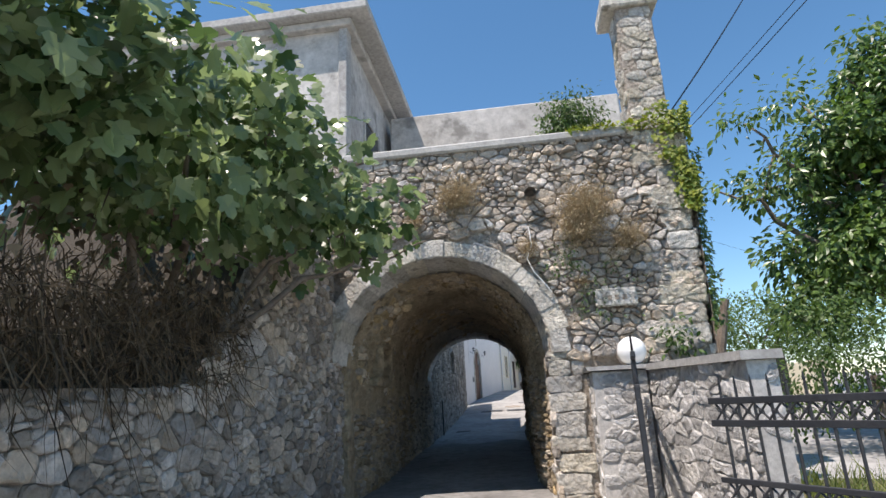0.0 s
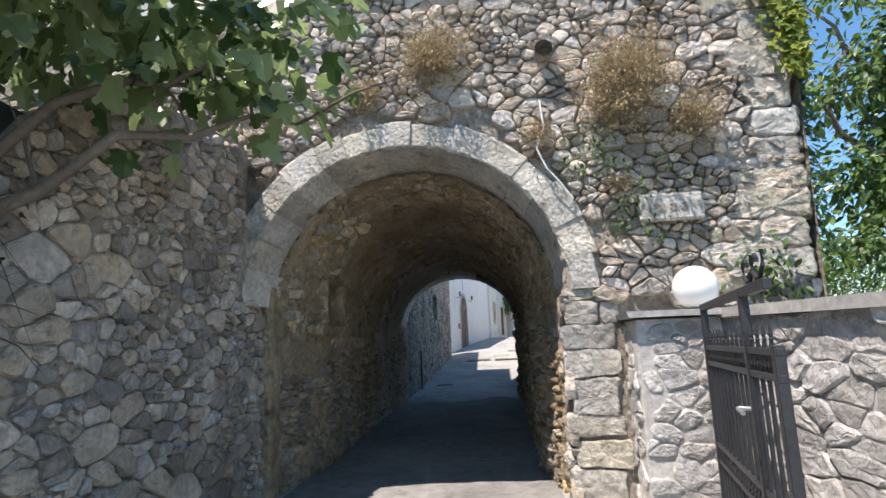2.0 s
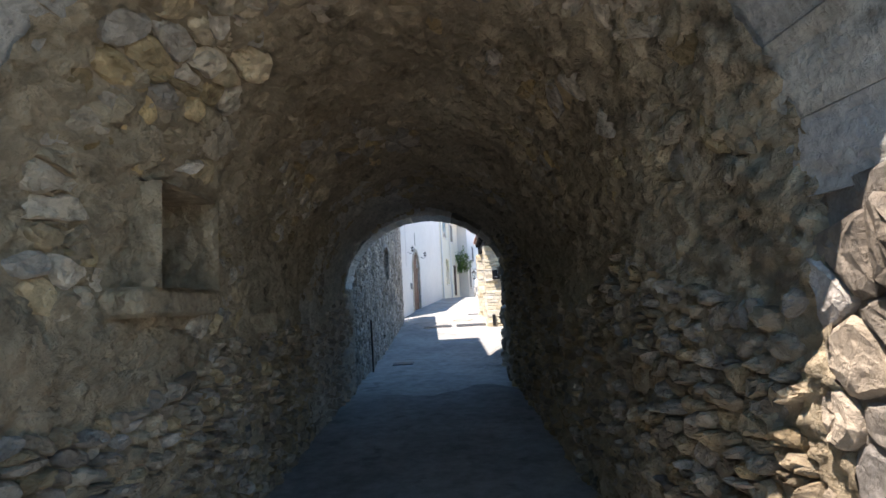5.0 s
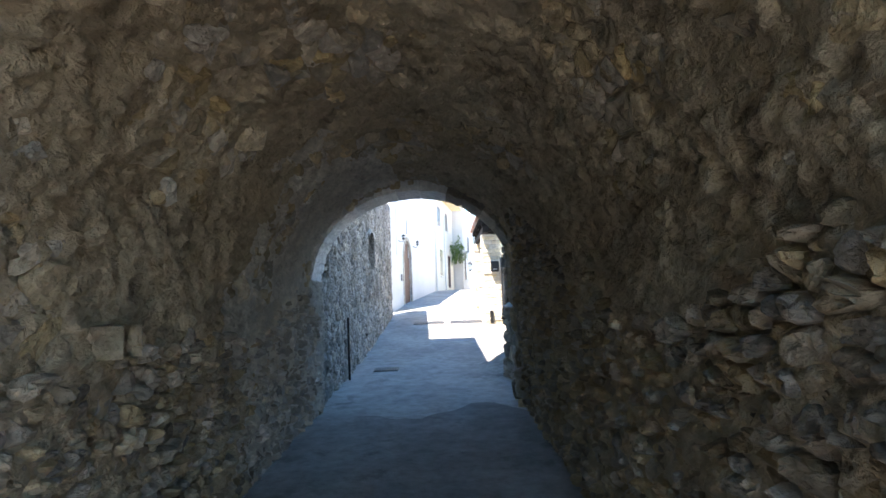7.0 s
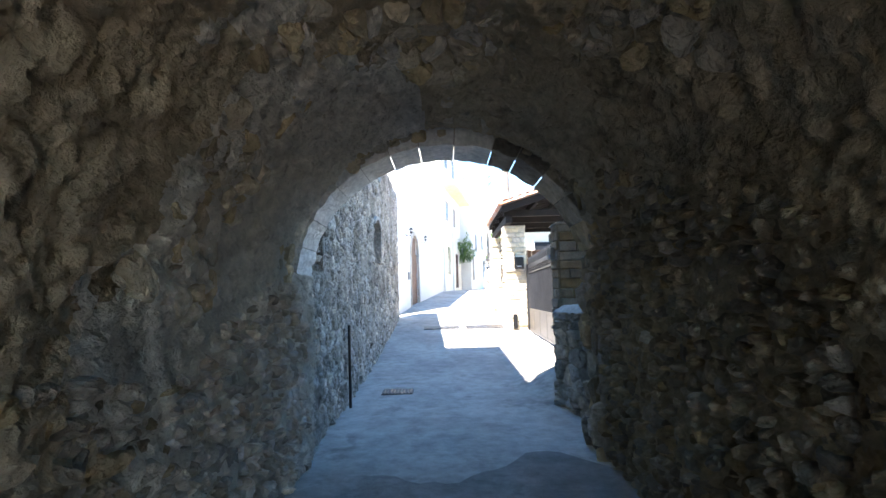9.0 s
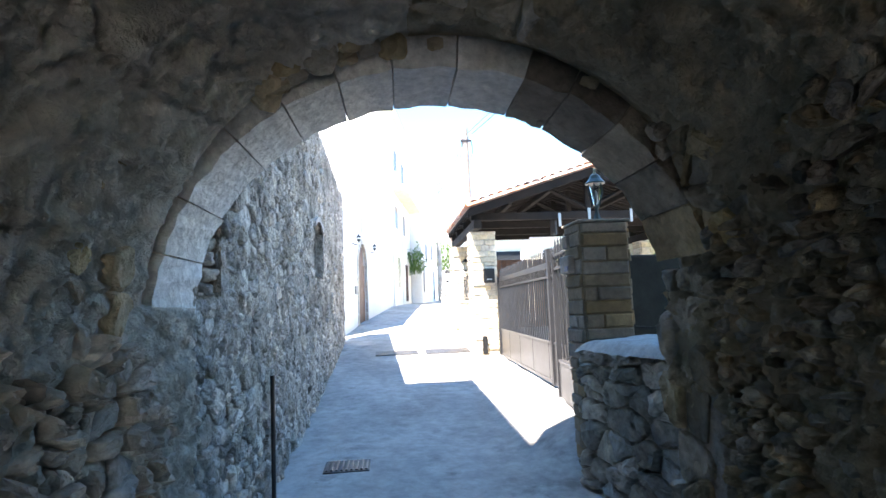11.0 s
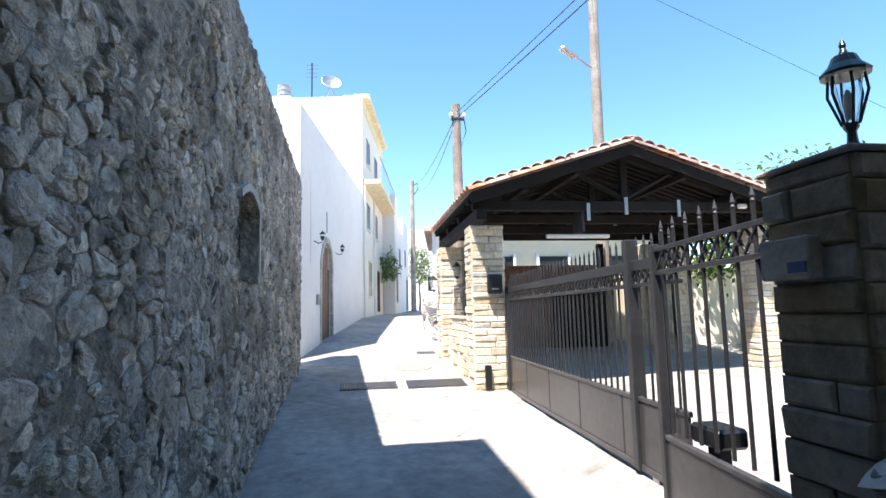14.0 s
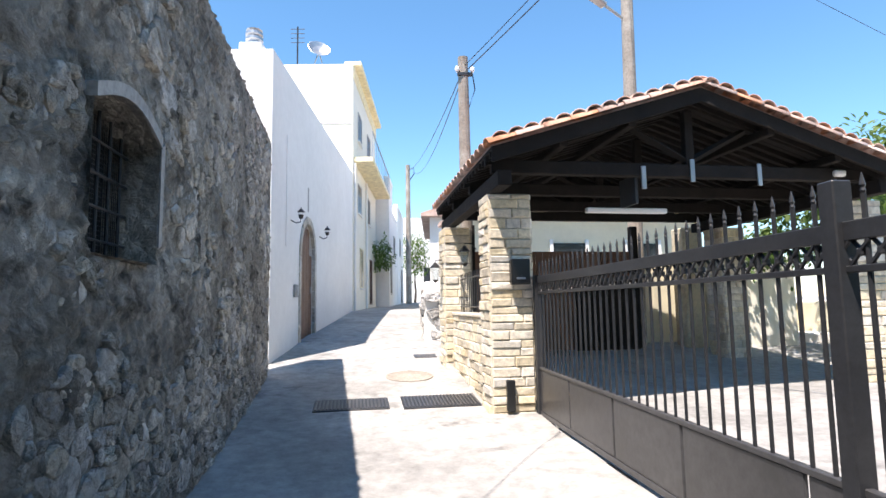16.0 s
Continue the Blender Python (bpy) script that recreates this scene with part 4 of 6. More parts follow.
def spear(g, p, h, r=0.011):
    """An upright bar's forged leaf point."""
    x, y, z = p
    g.lathe((x, y, z), [(r, 0), (r * 1.5, 0.01), (r * 1.0, 0.022), (r * 1.55, h * 0.4), (0.002, h)], 6)


def iron_leaf(name, label, p0, p1, z0, rails, tip, pitch=0.115, stiles=True, top=None, lattice=(), panel=None, r=0.011, group=""):
    """A wrought gate leaf: stiles, flat rails, square bars with spear points, and crossed bars between two rails."""
    t = thing(name, label, "gate", group)
    a, b = Vector((p0[0], p0[1], 0)), Vector((p1[0], p1[1], 0))
    L = (b - a).length
    ang = math.degrees(math.atan2(b.y - a.y, b.x - a.x))
    m = pose(a.x, a.y, 0, 0, 0, ang)

    def mk():
        g = Geo()
        g.m = m
        return g
    for z, h in rails:
        mk().box(0, L, -0.016, 0.016, z - h / 2, z + h / 2, 0.004).obj("rail", M_iron, t)
    if stiles:
        for s in (0.0, L - 0.05):
            mk().box(s, s + 0.05, -0.026, 0.026, z0 - 0.02, (top or tip) + (0.0 if top else -0.12), 0.005).obj("stile", M_iron, t)
    if top:
        mk().box(0.05, L - 0.05, -0.022, 0.022, top - 0.05, top, 0.004).obj("top_rail", M_iron, t)
    n = max(2, round((L - 0.1) / pitch))
    for k in range(n):
        s = 0.05 + (L - 0.1) * (k + 0.5) / n
        g = mk().tube([(s, 0, z0), (s, 0, tip - 0.085)], r, 6)
        g.m = m
        spear(g, (s, 0, tip - 0.085), 0.085, r * 0.7)
        g.obj("bar", M_iron, t)
    for za, zb in lattice:
        w = zb - za
        k = max(2, round((L - 0.1) / (w * 0.9)))
        for q in range(k):
            s0, s1 = 0.05 + (L - 0.1) * q / k, 0.05 + (L - 0.1) * (q + 1) / k
            g = mk()
            g.tube([(s0, -0.008, za), (s1, -0.008, zb)], 0.009, 5).tube([(s0, 0.008, zb), (s1, 0.008, za)], 0.009, 5)
            g.box((s0 + s1) / 2 - 0.016, (s0 + s1) / 2 + 0.016, -0.016, 0.016, (za + zb) / 2 - 0.016, (za + zb) / 2 + 0.016, 0.006)
            g.obj("cross", M_iron, t)
    if panel:
        za, zb = panel
        k = max(1, round(L / 1.1))
        for q in range(k):
            mk().box(L * q / k + 0.012, L * (q + 1) / k - 0.012, -0.012, 0.012, za, zb, 0.006).obj("panel", M_panel, t, "grey sheet steel panel")
        mk().box(0, L, -0.02, 0.02, zb, zb + 0.035, 0.005).obj("panel_rail", M_panel, t)
        mk().box(0, L, -0.022, 0.022, za - 0.05, za, 0.005).obj("bottom_rail", M_panel, t)
    return t, m, L


GL = "dark painted wrought iron garden gate leaf, standing open"
t1, m1, L1 = iron_leaf("garden_gate", GL, (1.29, 8.12), (0.93, 6.15), 0.42, [(1.73, 0.035), (1.615, 0.035), (1.02, 0.035), (0.9, 0.035), (0.45, 0.04)], 1.86, pitch=0.13, stiles=False, top=2.06,
                       lattice=[(1.635, 1.71), (0.92, 1.0)], group="garden gate leaves")
for a, b, z in ((0.0, 0.055, 2.06), (1.40, 1.45, 2.05), (1.95, 2.0, 1.76)):
    g = Geo()
    g.m = m1
    g.box(a, b, -0.024, 0.024, 0.4, z, 0.004)
    g.obj("stile", M_iron, t1)
g = Geo()
g.m = m1
g.tube([(1.43, -0.03, 1.43), (1.43, -0.09, 1.43), (1.55, -0.09, 1.42)], 0.012, 8)
g.obj("handle", M_steel, t1, "bright steel lever handle")
for s in (1.6, 1.8):
    g = Geo()
    g.m = m1
    g.tube([(s + (0.02 + 0.014 * k) * math.cos(0.75 * k), 0, 2.15 + (0.02 + 0.009 * k) * math.sin(0.75 * k)) for k in range(10)], 0.011, 6)
    g.obj("scroll", M_iron, t1)
iron_leaf("garden_gate", GL, (1.357, 5.62), (2.75, 3.85), 0.35, [(1.595, 0.05), (1.43, 0.05), (1.02, 0.04), (0.86, 0.04), (0.38, 0.04)], 1.78, pitch=0.13,
          lattice=[(1.455, 1.57), (0.88, 1.0)], group="garden gate leaves", stiles=False)

# ---- right of the passage mouth ----


def low_x(y):
    """Lane face of the low wall, which bends back towards the passage mouth."""
    return table([(16.3, 0.36), (16.75, 0.24), (17.15, 0.10), (17.95, -0.03)], y)


def build_low_wall():
    w = tagged(new("wall_low"), "low grey rubble wall with a sloping concrete top", "wall", kind="structure")
    Geo().prism([(low_x(16.3) + 0.03, 16.3), (0.56, 16.3), (0.56, 17.98), (low_x(17.98) + 0.03, 17.98), (low_x(17.15) + 0.03, 17.15)], "z", 0.3, 1.87).obj("core", M_mortar_grey, w)

    def top(a, b):
        y = lerp(16.35, 17.99, b)
        x = lerp(low_x(y) - 0.05, 0.57, a)
        e = min(1, a * 5)
        return x, y, lerp(1.85, 1.93, math.sin(e * math.pi / 2)) + 0.03 * a - 0.03 * sstep(17.8, 17.99, y) + rough((x, y, 1), 0.018, 4)
    grid_mesh("concrete_top", 24, 40, top, M_concrete, w)
    polys = cells(16.3, 17.99, 0.55, 1.88, 0.17, 0.115, 61, drop=0.2, chink=0.4, big=0.12)
    stone_face(w, polys, lambda u, v, d: (low_x(u) + 0.02 - d, u, v), (M_grey, M_grey_j), lambda u, v: 0, lambda p, c: c[1] > gz(0, c[0]) - 0.1, gap=0.012, proud=0.06, seed=14, flip=True)


build_low_wall()


def courses(owner, faces, z0, z1, h, mat, seed, lens=(0.18, 0.42), proud=(0.012, 0.035), word="block"):
    """Split-faced blocks in level courses round a pier. faces: (place, length)."""
    rng = random.Random(seed)
    for place, L in faces:
        z = z0
        while z < z1 - 0.02:
            hh = min(h * rng.uniform(0.8, 1.25), z1 - z)
            u = 0.0
            while u < L - 0.01:
                w = rng.uniform(*lens)
                if L - u - w < 0.1:
                    w = L - u
                p = rng.uniform(*proud)
                a, b, c, d = u + 0.004, u + w - 0.004, z + 0.004, z + hh - 0.004
                e = 0.012
                vs = [place(a, c, -0.03), place(b, c, -0.03), place(b, d, -0.03), place(a, d, -0.03)]
                vs += [place(a, c, p * 0.6), place(b, c, p * 0.6), place(b, d, p * 0.6), place(a, d, p * 0.6)]
                vs += [place(a + e, c + e, p * rng.uniform(0.8, 1.3)), place(b - e, c + e, p * rng.uniform(0.8, 1.3)), place(b - e, d - e, p * rng.uniform(0.8, 1.3)), place(a + e, d - e, p * rng.uniform(0.8, 1.3))]
                fs = [(8, 9, 10, 11)]
                for o in (0, 4):
                    fs += [(o + k, o + (k + 1) % 4, o + 4 + (k + 1) % 4, o + 4 + k) for k in range(4)]
                ob = new(word, Geo().add(vs, fs).fix(word, mat))
                ob.parent = owner
                u += w
            z += hh


def pier(name, label, x0, x1, y0, y1, z0, z1, h, mat, core, seed, skip="", lens=(0.18, 0.42)):
    p = thing(name, label, "pillar")
    Geo().box(x0, x1, y0, y1, z0, z1, 0.005).obj("core", core, p)
    f = []
    if "s" not in skip:
        f.append((lambda u, v, d: (x0 + u, y0 - d, v), x1 - x0))
    if "w" not in skip:
        f.append((lambda u, v, d: (x0 - d, y0 + u, v), y1 - y0))
    if "e" not in skip:
        f.append((lambda u, v, d: (x1 + d, y0 + u, v), y1 - y0))
    courses(p, f, z0, z1, h, mat, seed, lens)
    return p


def build_lantern_pillar():
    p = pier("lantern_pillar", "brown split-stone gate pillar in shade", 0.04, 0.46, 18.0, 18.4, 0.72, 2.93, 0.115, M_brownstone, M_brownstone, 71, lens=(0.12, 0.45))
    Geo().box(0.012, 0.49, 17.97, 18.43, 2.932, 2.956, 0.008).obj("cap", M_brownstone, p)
    Geo().box(-0.035, 0.04, 18.14, 18.39, 2.5, 2.66, 0.008).obj("bell_box", M_pole, p, "weathered grey-brown bell box")
    Geo().box(-0.041, -0.034, 18.15, 18.24, 2.52, 2.565, 0.002).obj("name_plate", M_bluelabel, p, "small blue name plate")
    la = thing("pillar_lantern", "dark green glazed lantern on a stone pillar", "lantern")
    c = (0.29, 18.22, 2.957)
    def turned(prof, n, z=0.0):
        return Geo().lathe((c[0], c[1], c[2] + z), [(r * 0.57, h * 0.96) for r, h in prof], n)
    turned([(0.075, 0), (0.07, 0.03), (0.035, 0.09), (0.03, 0.13), (0.05, 0.15), (0.05, 0.165)], 8).obj("base", M_greenlamp, la)
    turned([(0.045, 0), (0.105, 0.2), (0.1, 0.2), (0.04, 0.005)], 6, 0.162).obj("glass", M_glass, la)
    for k in range(6):
        t = math.pi * k / 3
        g = Geo().tube([(c[0] + r * math.cos(t), c[1] + r * math.sin(t), c[2] + h) for r, h in ((0.029, 0.155), (0.070, 0.284), (0.063, 0.354))], 0.006, 5)
        g.obj("cage_rib", M_greenlamp, la)
    turned([(0.155, 0), (0.16, 0.012), (0.1, 0.05), (0.075, 0.085), (0.03, 0.10), (0.018, 0.12), (0.024, 0.135), (0.012, 0.155), (0.002, 0.165)], 12, 0.358).obj("cap", M_greenlamp, la)
    turned([(0.02, 0), (0.035, 0.05), (0.03, 0.1), (0.01, 0.13)], 10, 0.175).obj("bulb", M_globe, la)
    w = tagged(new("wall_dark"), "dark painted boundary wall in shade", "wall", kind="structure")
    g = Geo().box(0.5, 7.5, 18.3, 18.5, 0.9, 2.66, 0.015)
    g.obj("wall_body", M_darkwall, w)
    cb = thing("wall_cable", "black cable clipped along a wall corner", "cable")
    Geo().tube([(0.56, 18.28, 2.6), (0.565, 18.28, 2.1), (0.6, 18.26, 2.0), (0.75, 18.24, 1.99), (1.0, 18.2, 1.975)], 0.009, 6).obj("wire", M_black, cb)


build_lantern_pillar()


def gate_x(y):
    return 0.5 + 0.0415 * (y - 20.48)


def build_sliding_gate():
    ya, yb = 19.75, 24.8
    t, m, L = iron_leaf("sliding_gate", "grey steel sliding gate with spear-topped bars and a solid panel", (gate_x(ya), ya), (gate_x(yb), yb), 1.72,
                        [(2.735, 0.08), (2.58, 0.03)], 2.96, pitch=0.125, lattice=[(2.595, 2.695)], panel=(1.22, 1.69), stiles=False)
    for s in (0.7, L - 0.06):
        g = Geo()
        g.m = m
        g.box(s, s + 0.085, -0.045, 0.045, 1.17, 2.95 if s < 1 else 2.79, 0.006)
        g.obj("end_post", M_iron, t)
    for s in (0.5, L - 0.6):
        g = Geo()
        g.m = m @ pose(s, 0, 1.16, 90, 0, 0)
        g.lathe((0, 0, -0.015), [(0.05, 0), (0.05, 0.03)], 14)
        g.obj("wheel", M_steel, t)
    r = thing("gate_track", "steel ground rail under a sliding gate", "rail")
    g = Geo()
    g.m = m
    g.box(-1.9, L, -0.02, 0.02, 1.05, 1.135, 0.005)
    g.obj("rail_bar", M_iron, r)
    y0, y1 = 18.44, 19.9
    t, m, L = iron_leaf("fixed_gate_leaf", "dark iron gate section with tall spear-topped bars", (0.21, y0), (0.375, y1), 1.6,
                        [(2.80, 0.03), (2.64, 0.03)], 2.99, pitch=0.165, lattice=[(2.66, 2.785)], panel=(1.12, 1.53), stiles=False, r=0.013)
    for s in (L - 0.03,):
        g = Geo()
        g.m = m
        g.box(s, s + 0.06, -0.03, 0.03, 1.1, 2.84, 0.006)
        g.obj("post", M_iron, t)
    mo = thing("gate_motor", "dark gate drive box beside the rail", "gate motor")
    Geo().box(0.42, 0.62, 19.4, 19.7, 1.56, 1.68, 0.02).obj("housing", M_black, mo)
    Geo().box(0.47, 0.57, 19.5, 19.6, 1.12, 1.56, 0.01).obj("stand", M_iron, mo)
    pi = thing("drain_pipe", "short grey plastic pipe lying in the yard", "pipe")
    Geo().tube([(0.75, 19.0, 1.28), (1.5, 18.75, 1.24)], 0.055, 14).obj("pipe_body", M_panel, pi)


build_sliding_gate()

# ---- carport ----
RIDGE, EL, ER, YF, YR = (2.63, 5.02), (0.03, 4.21), (5.42, 4.095), 24.28, 28.4
CORE = M_pointing


def build_carport():
    Y0 = gz(0.4, 24.9)
    pier("carport_pillar", "cream split-stone carport pillar, sunlit below the eave", 0.12, 0.63, 24.85, 25.3, Y0 - 0.1, 3.78, 0.105, M_ashlar, CORE, 81)
    pier("carport_pillar", "cream split-stone carport pillar beside the street", 0.02, 0.45, 27.5, 27.95, 1.3, 3.74, 0.105, M_ashlar, CORE, 82)
    pier("carport_pillar", "cream split-stone carport pillar in the sunny yard", 5.12, 5.6, 24.85, 25.3, 1.25, 3.78, 0.105, M_ashlar, CORE, 83)
    pier("carport_pillar", "cream split-stone carport pillar at the back of the yard", 5.12, 5.6, 27.5, 27.95, 1.25, 3.78, 0.12, M_ashlar, CORE, 84, skip="e")
    hw = pier("parapet_wall", "low cream stone wall between two carport pillars", 0.16, 0.4, 25.33, 27.47, 1.1, 2.28, 0.12, M_ashlar, CORE, 85, skip="s")
    hw["category"] = "wall"
    Geo().box(0.12, 0.46, 25.33, 27.47, 2.285, 2.33, 0.01).obj("sill", M_ashlar, hw)
    rl = thing("parapet_railing", "black iron railing on a low stone wall", "railing")
    for z in (2.42, 2.86):
        Geo().tube([(0.28, 25.3, z), (0.28, 27.5, z)], 0.012, 6).obj("rail", M_iron, rl)
    for k in range(17):
        y = 25.42 + k * 0.125
        Geo().tube([(0.28, y, 2.33), (0.28, y, 2.95)], 0.008, 6).obj("bar", M_iron, rl)
    rf = thing("carport", "open carport with terracotta tiles on dark timber trusses", "carport")
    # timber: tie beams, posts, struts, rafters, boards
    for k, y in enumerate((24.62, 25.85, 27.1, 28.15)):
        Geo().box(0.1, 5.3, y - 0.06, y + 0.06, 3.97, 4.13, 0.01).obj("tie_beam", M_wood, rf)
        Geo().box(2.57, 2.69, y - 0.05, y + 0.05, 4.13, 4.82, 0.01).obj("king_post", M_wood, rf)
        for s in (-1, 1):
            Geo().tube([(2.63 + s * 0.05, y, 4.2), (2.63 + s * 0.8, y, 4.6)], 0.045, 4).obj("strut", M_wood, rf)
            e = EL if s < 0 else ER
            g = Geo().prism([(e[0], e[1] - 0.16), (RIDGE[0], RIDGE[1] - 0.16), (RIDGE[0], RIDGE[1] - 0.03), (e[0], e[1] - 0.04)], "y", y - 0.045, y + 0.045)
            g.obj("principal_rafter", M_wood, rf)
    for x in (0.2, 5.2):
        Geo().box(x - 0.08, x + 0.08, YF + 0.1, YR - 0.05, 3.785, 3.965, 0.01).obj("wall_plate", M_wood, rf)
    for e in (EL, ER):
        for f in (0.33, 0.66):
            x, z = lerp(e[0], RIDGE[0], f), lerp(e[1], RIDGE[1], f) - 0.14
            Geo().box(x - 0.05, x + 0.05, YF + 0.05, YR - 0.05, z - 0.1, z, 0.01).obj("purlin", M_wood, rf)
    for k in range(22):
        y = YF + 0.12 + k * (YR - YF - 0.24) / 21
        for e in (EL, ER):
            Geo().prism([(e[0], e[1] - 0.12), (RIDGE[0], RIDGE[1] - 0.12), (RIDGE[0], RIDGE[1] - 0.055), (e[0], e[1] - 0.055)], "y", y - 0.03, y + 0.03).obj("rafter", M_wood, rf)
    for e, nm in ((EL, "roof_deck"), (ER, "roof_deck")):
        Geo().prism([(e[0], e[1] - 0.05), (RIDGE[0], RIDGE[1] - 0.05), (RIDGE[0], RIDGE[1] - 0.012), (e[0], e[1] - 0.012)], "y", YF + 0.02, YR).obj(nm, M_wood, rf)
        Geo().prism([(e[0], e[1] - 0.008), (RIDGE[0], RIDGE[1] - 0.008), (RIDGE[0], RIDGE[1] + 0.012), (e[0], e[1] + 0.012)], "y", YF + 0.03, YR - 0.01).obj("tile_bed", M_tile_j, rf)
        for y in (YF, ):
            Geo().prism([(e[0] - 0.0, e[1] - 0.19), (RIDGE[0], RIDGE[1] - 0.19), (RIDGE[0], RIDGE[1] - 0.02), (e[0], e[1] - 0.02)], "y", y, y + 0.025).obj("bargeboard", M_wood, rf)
    for x, z in ((1.98, 3.83), (2.63, 3.93), (3.55, 3.9)):
        Geo().box(x - 0.03, x + 0.03, 24.535, 24.558, z - 0.02, z + 0.26, 0.004).obj("steel_strap", M_steel, rf)
    # made-up dark board that gives the gable its shaded look from the front
    Geo().prism([(EL[0] + 0.5, EL[1] + 0.0), (ER[0] - 0.5, ER[1] + 0.0), (RIDGE[0], RIDGE[1] - 0.06)], "y", YR - 0.12, YR - 0.09).obj("rear_gable", M_wood, rf)
    # barrel tiles
    def tile_mesh(L, r0, r1):
        g = Geo()
        n = 6
        for s, r in ((0, r0), (L, r1)):
            for k in range(n + 1):
                t = math.pi * k / n
                g.v.append((s, -r * math.cos(t), r * 0.75 * math.sin(t)))
            for k in range(n + 1):
                t = math.pi * k / n
                g.v.append((s, -(r - 0.014) * math.cos(t), (r - 0.014) * 0.75 * math.sin(t)))
        m = n + 1
        for k in range(n):
            g.f += [(k, k + 1, 2 * m + k + 1, 2 * m + k), (m + k + 1, m + k, 3 * m + k, 3 * m + k + 1), (k + 1, k, m + k, m + k + 1), (2 * m + k, 2 * m + k + 1, 3 * m + k + 1, 3 * m + k)]
        return g.fix("tile", M_tile, True)
    tm = tile_mesh(0.46, 0.115, 0.085)
    rng = random.Random(3)
    cols = 19
    for e in (EL, ER):
        L = math.hypot(RIDGE[0] - e[0], RIDGE[1] - e[1])
        up = math.degrees(math.atan2(RIDGE[1] - e[1], abs(RIDGE[0] - e[0])))
        rows = 8
        for c in range(cols):
            y = YF + 0.02 + c * (YR - YF - 0.1) / (cols - 1)
            for k in range(rows):
                f = (k * L / rows - 0.06) / L
                x, z = lerp(e[0], RIDGE[0], f), lerp(e[1], RIDGE[1], f) + 0.012
                ob = new("tile", tm)
                ob.parent = rf
                turn = pose(0, 0, 0, 0, 0, 0 if e is EL else 180)
                ob.matrix_basis = Matrix.Translation((x, y + rng.uniform(-0.006, 0.006), z)) @ turn @ pose(0, 0, 0, 0, -up - 1.2 + rng.uniform(-0.6, 0.6), rng.uniform(-1.2, 1.2))
    tv = tile_mesh(0.36, 0.1, 0.085)
    for e in (EL, ER):
        L = math.hypot(RIDGE[0] - e[0], RIDGE[1] - e[1])
        n = int(L / 0.185)
        for k in range(n):
            f = (k + 0.45) / n
            ob = new("verge_tile", tv)
            ob.parent = rf
            slope = math.degrees(math.atan2(RIDGE[1] - e[1], RIDGE[0] - e[0])) if e is EL else -math.degrees(math.atan2(RIDGE[1] - e[1], e[0] - RIDGE[0]))
            ob.matrix_basis = Matrix.Translation((lerp(e[0], RIDGE[0], f), YF - 0.07 + rng.uniform(-0.01, 0.01), lerp(e[1], RIDGE[1], f) + 0.045)) @ pose(0, 0, 0, 0, -slope, 0) @ pose(0, 0, 0, 0, 0, 90 + rng.uniform(-1.5, 1.5))
    tr = tile_mesh(0.42, 0.12, 0.1)
    for k in range(11):
        ob = new("ridge_tile", tr)
        ob.parent = rf
        ob.matrix_basis = Matrix.Translation((RIDGE[0], YF - 0.04 + k * 0.38, RIDGE[1] + 0.02)) @ pose(0, 0, 0, 1, 0, 90)
    # fittings
    tb = thing("tube_light", "unlit white fluorescent batten under the carport beams", "lamp")
    Geo().box(1.42, 2.52, 24.95, 25.03, 3.585, 3.65, 0.012).obj("batten", M_white, tb)
    Geo().box(1.9, 1.94, 24.62, 25.01, 3.645, 4.0, 0.004).obj("hanger", M_iron, tb)
    mb = thing("letter_box", "black metal letter box on a stone pillar", "letter box")
    Geo().box(0.34, 0.57, 24.70, 24.80, 2.68, 2.98, 0.012).obj("box_body", M_black, mb)
    Geo().box(0.40, 0.51, 24.695, 24.702, 2.74, 2.765, 0.002).obj("flap", M_steel, mb, "pale steel name slot")
    Geo().box(0.4, 0.5, 24.79, 24.84, 2.75, 2.9, 0.004).obj("bracket", M_black, mb)
    jb = thing("meter_box", "small dark box at the foot of a pillar", "box")
    Geo().box(0.27, 0.37, 24.76, 24.82, 1.22, 1.58, 0.01).obj("box_body", M_black, jb)

    def hanging_lantern(x, y, z):
        la = thing("wall_lantern", "black glazed lantern on a curved bracket", "lantern", "carport lanterns")
        Geo().tube([(x + 0.2, y, z + 0.1), (x + 0.12, y, z + 0.2), (x, y, z + 0.2), (x, y, z + 0.13)], 0.01, 6).obj("bracket", M_black, la)
        Geo().lathe((x, y, z), [(0.02, 0.16), (0.09, 0.08), (0.095, 0.07), (0.085, 0.07)], 6).obj("cap", M_black, la)
        Geo().lathe((x, y, z), [(0.05, -0.13), (0.08, 0.065), (0.075, 0.065), (0.045, -0.125)], 6).obj("glass", M_glass, la)
        Geo().lathe((x, y, z), [(0.055, -0.13), (0.03, -0.16), (0.005, -0.18)], 6).obj("base", M_black, la)
    hanging_lantern(0.32, 27.3, 3.25)
    hanging_lantern(-0.12, 27.6, 3.0)
    cam_b = thing("security_camera", "small white camera under the carport eave", "camera")
    Geo().box(4.62, 4.78, 24.5, 24.6, 4.02, 4.1, 0.02).obj("housing", M_white, cam_b)


build_carport()


# ---- white houses on the left of the street ----
HM = pose(-2.88, 28.2, 0, 0, 0, -8.6)


def loc():
    g = Geo()
    g.m = HM
    return g


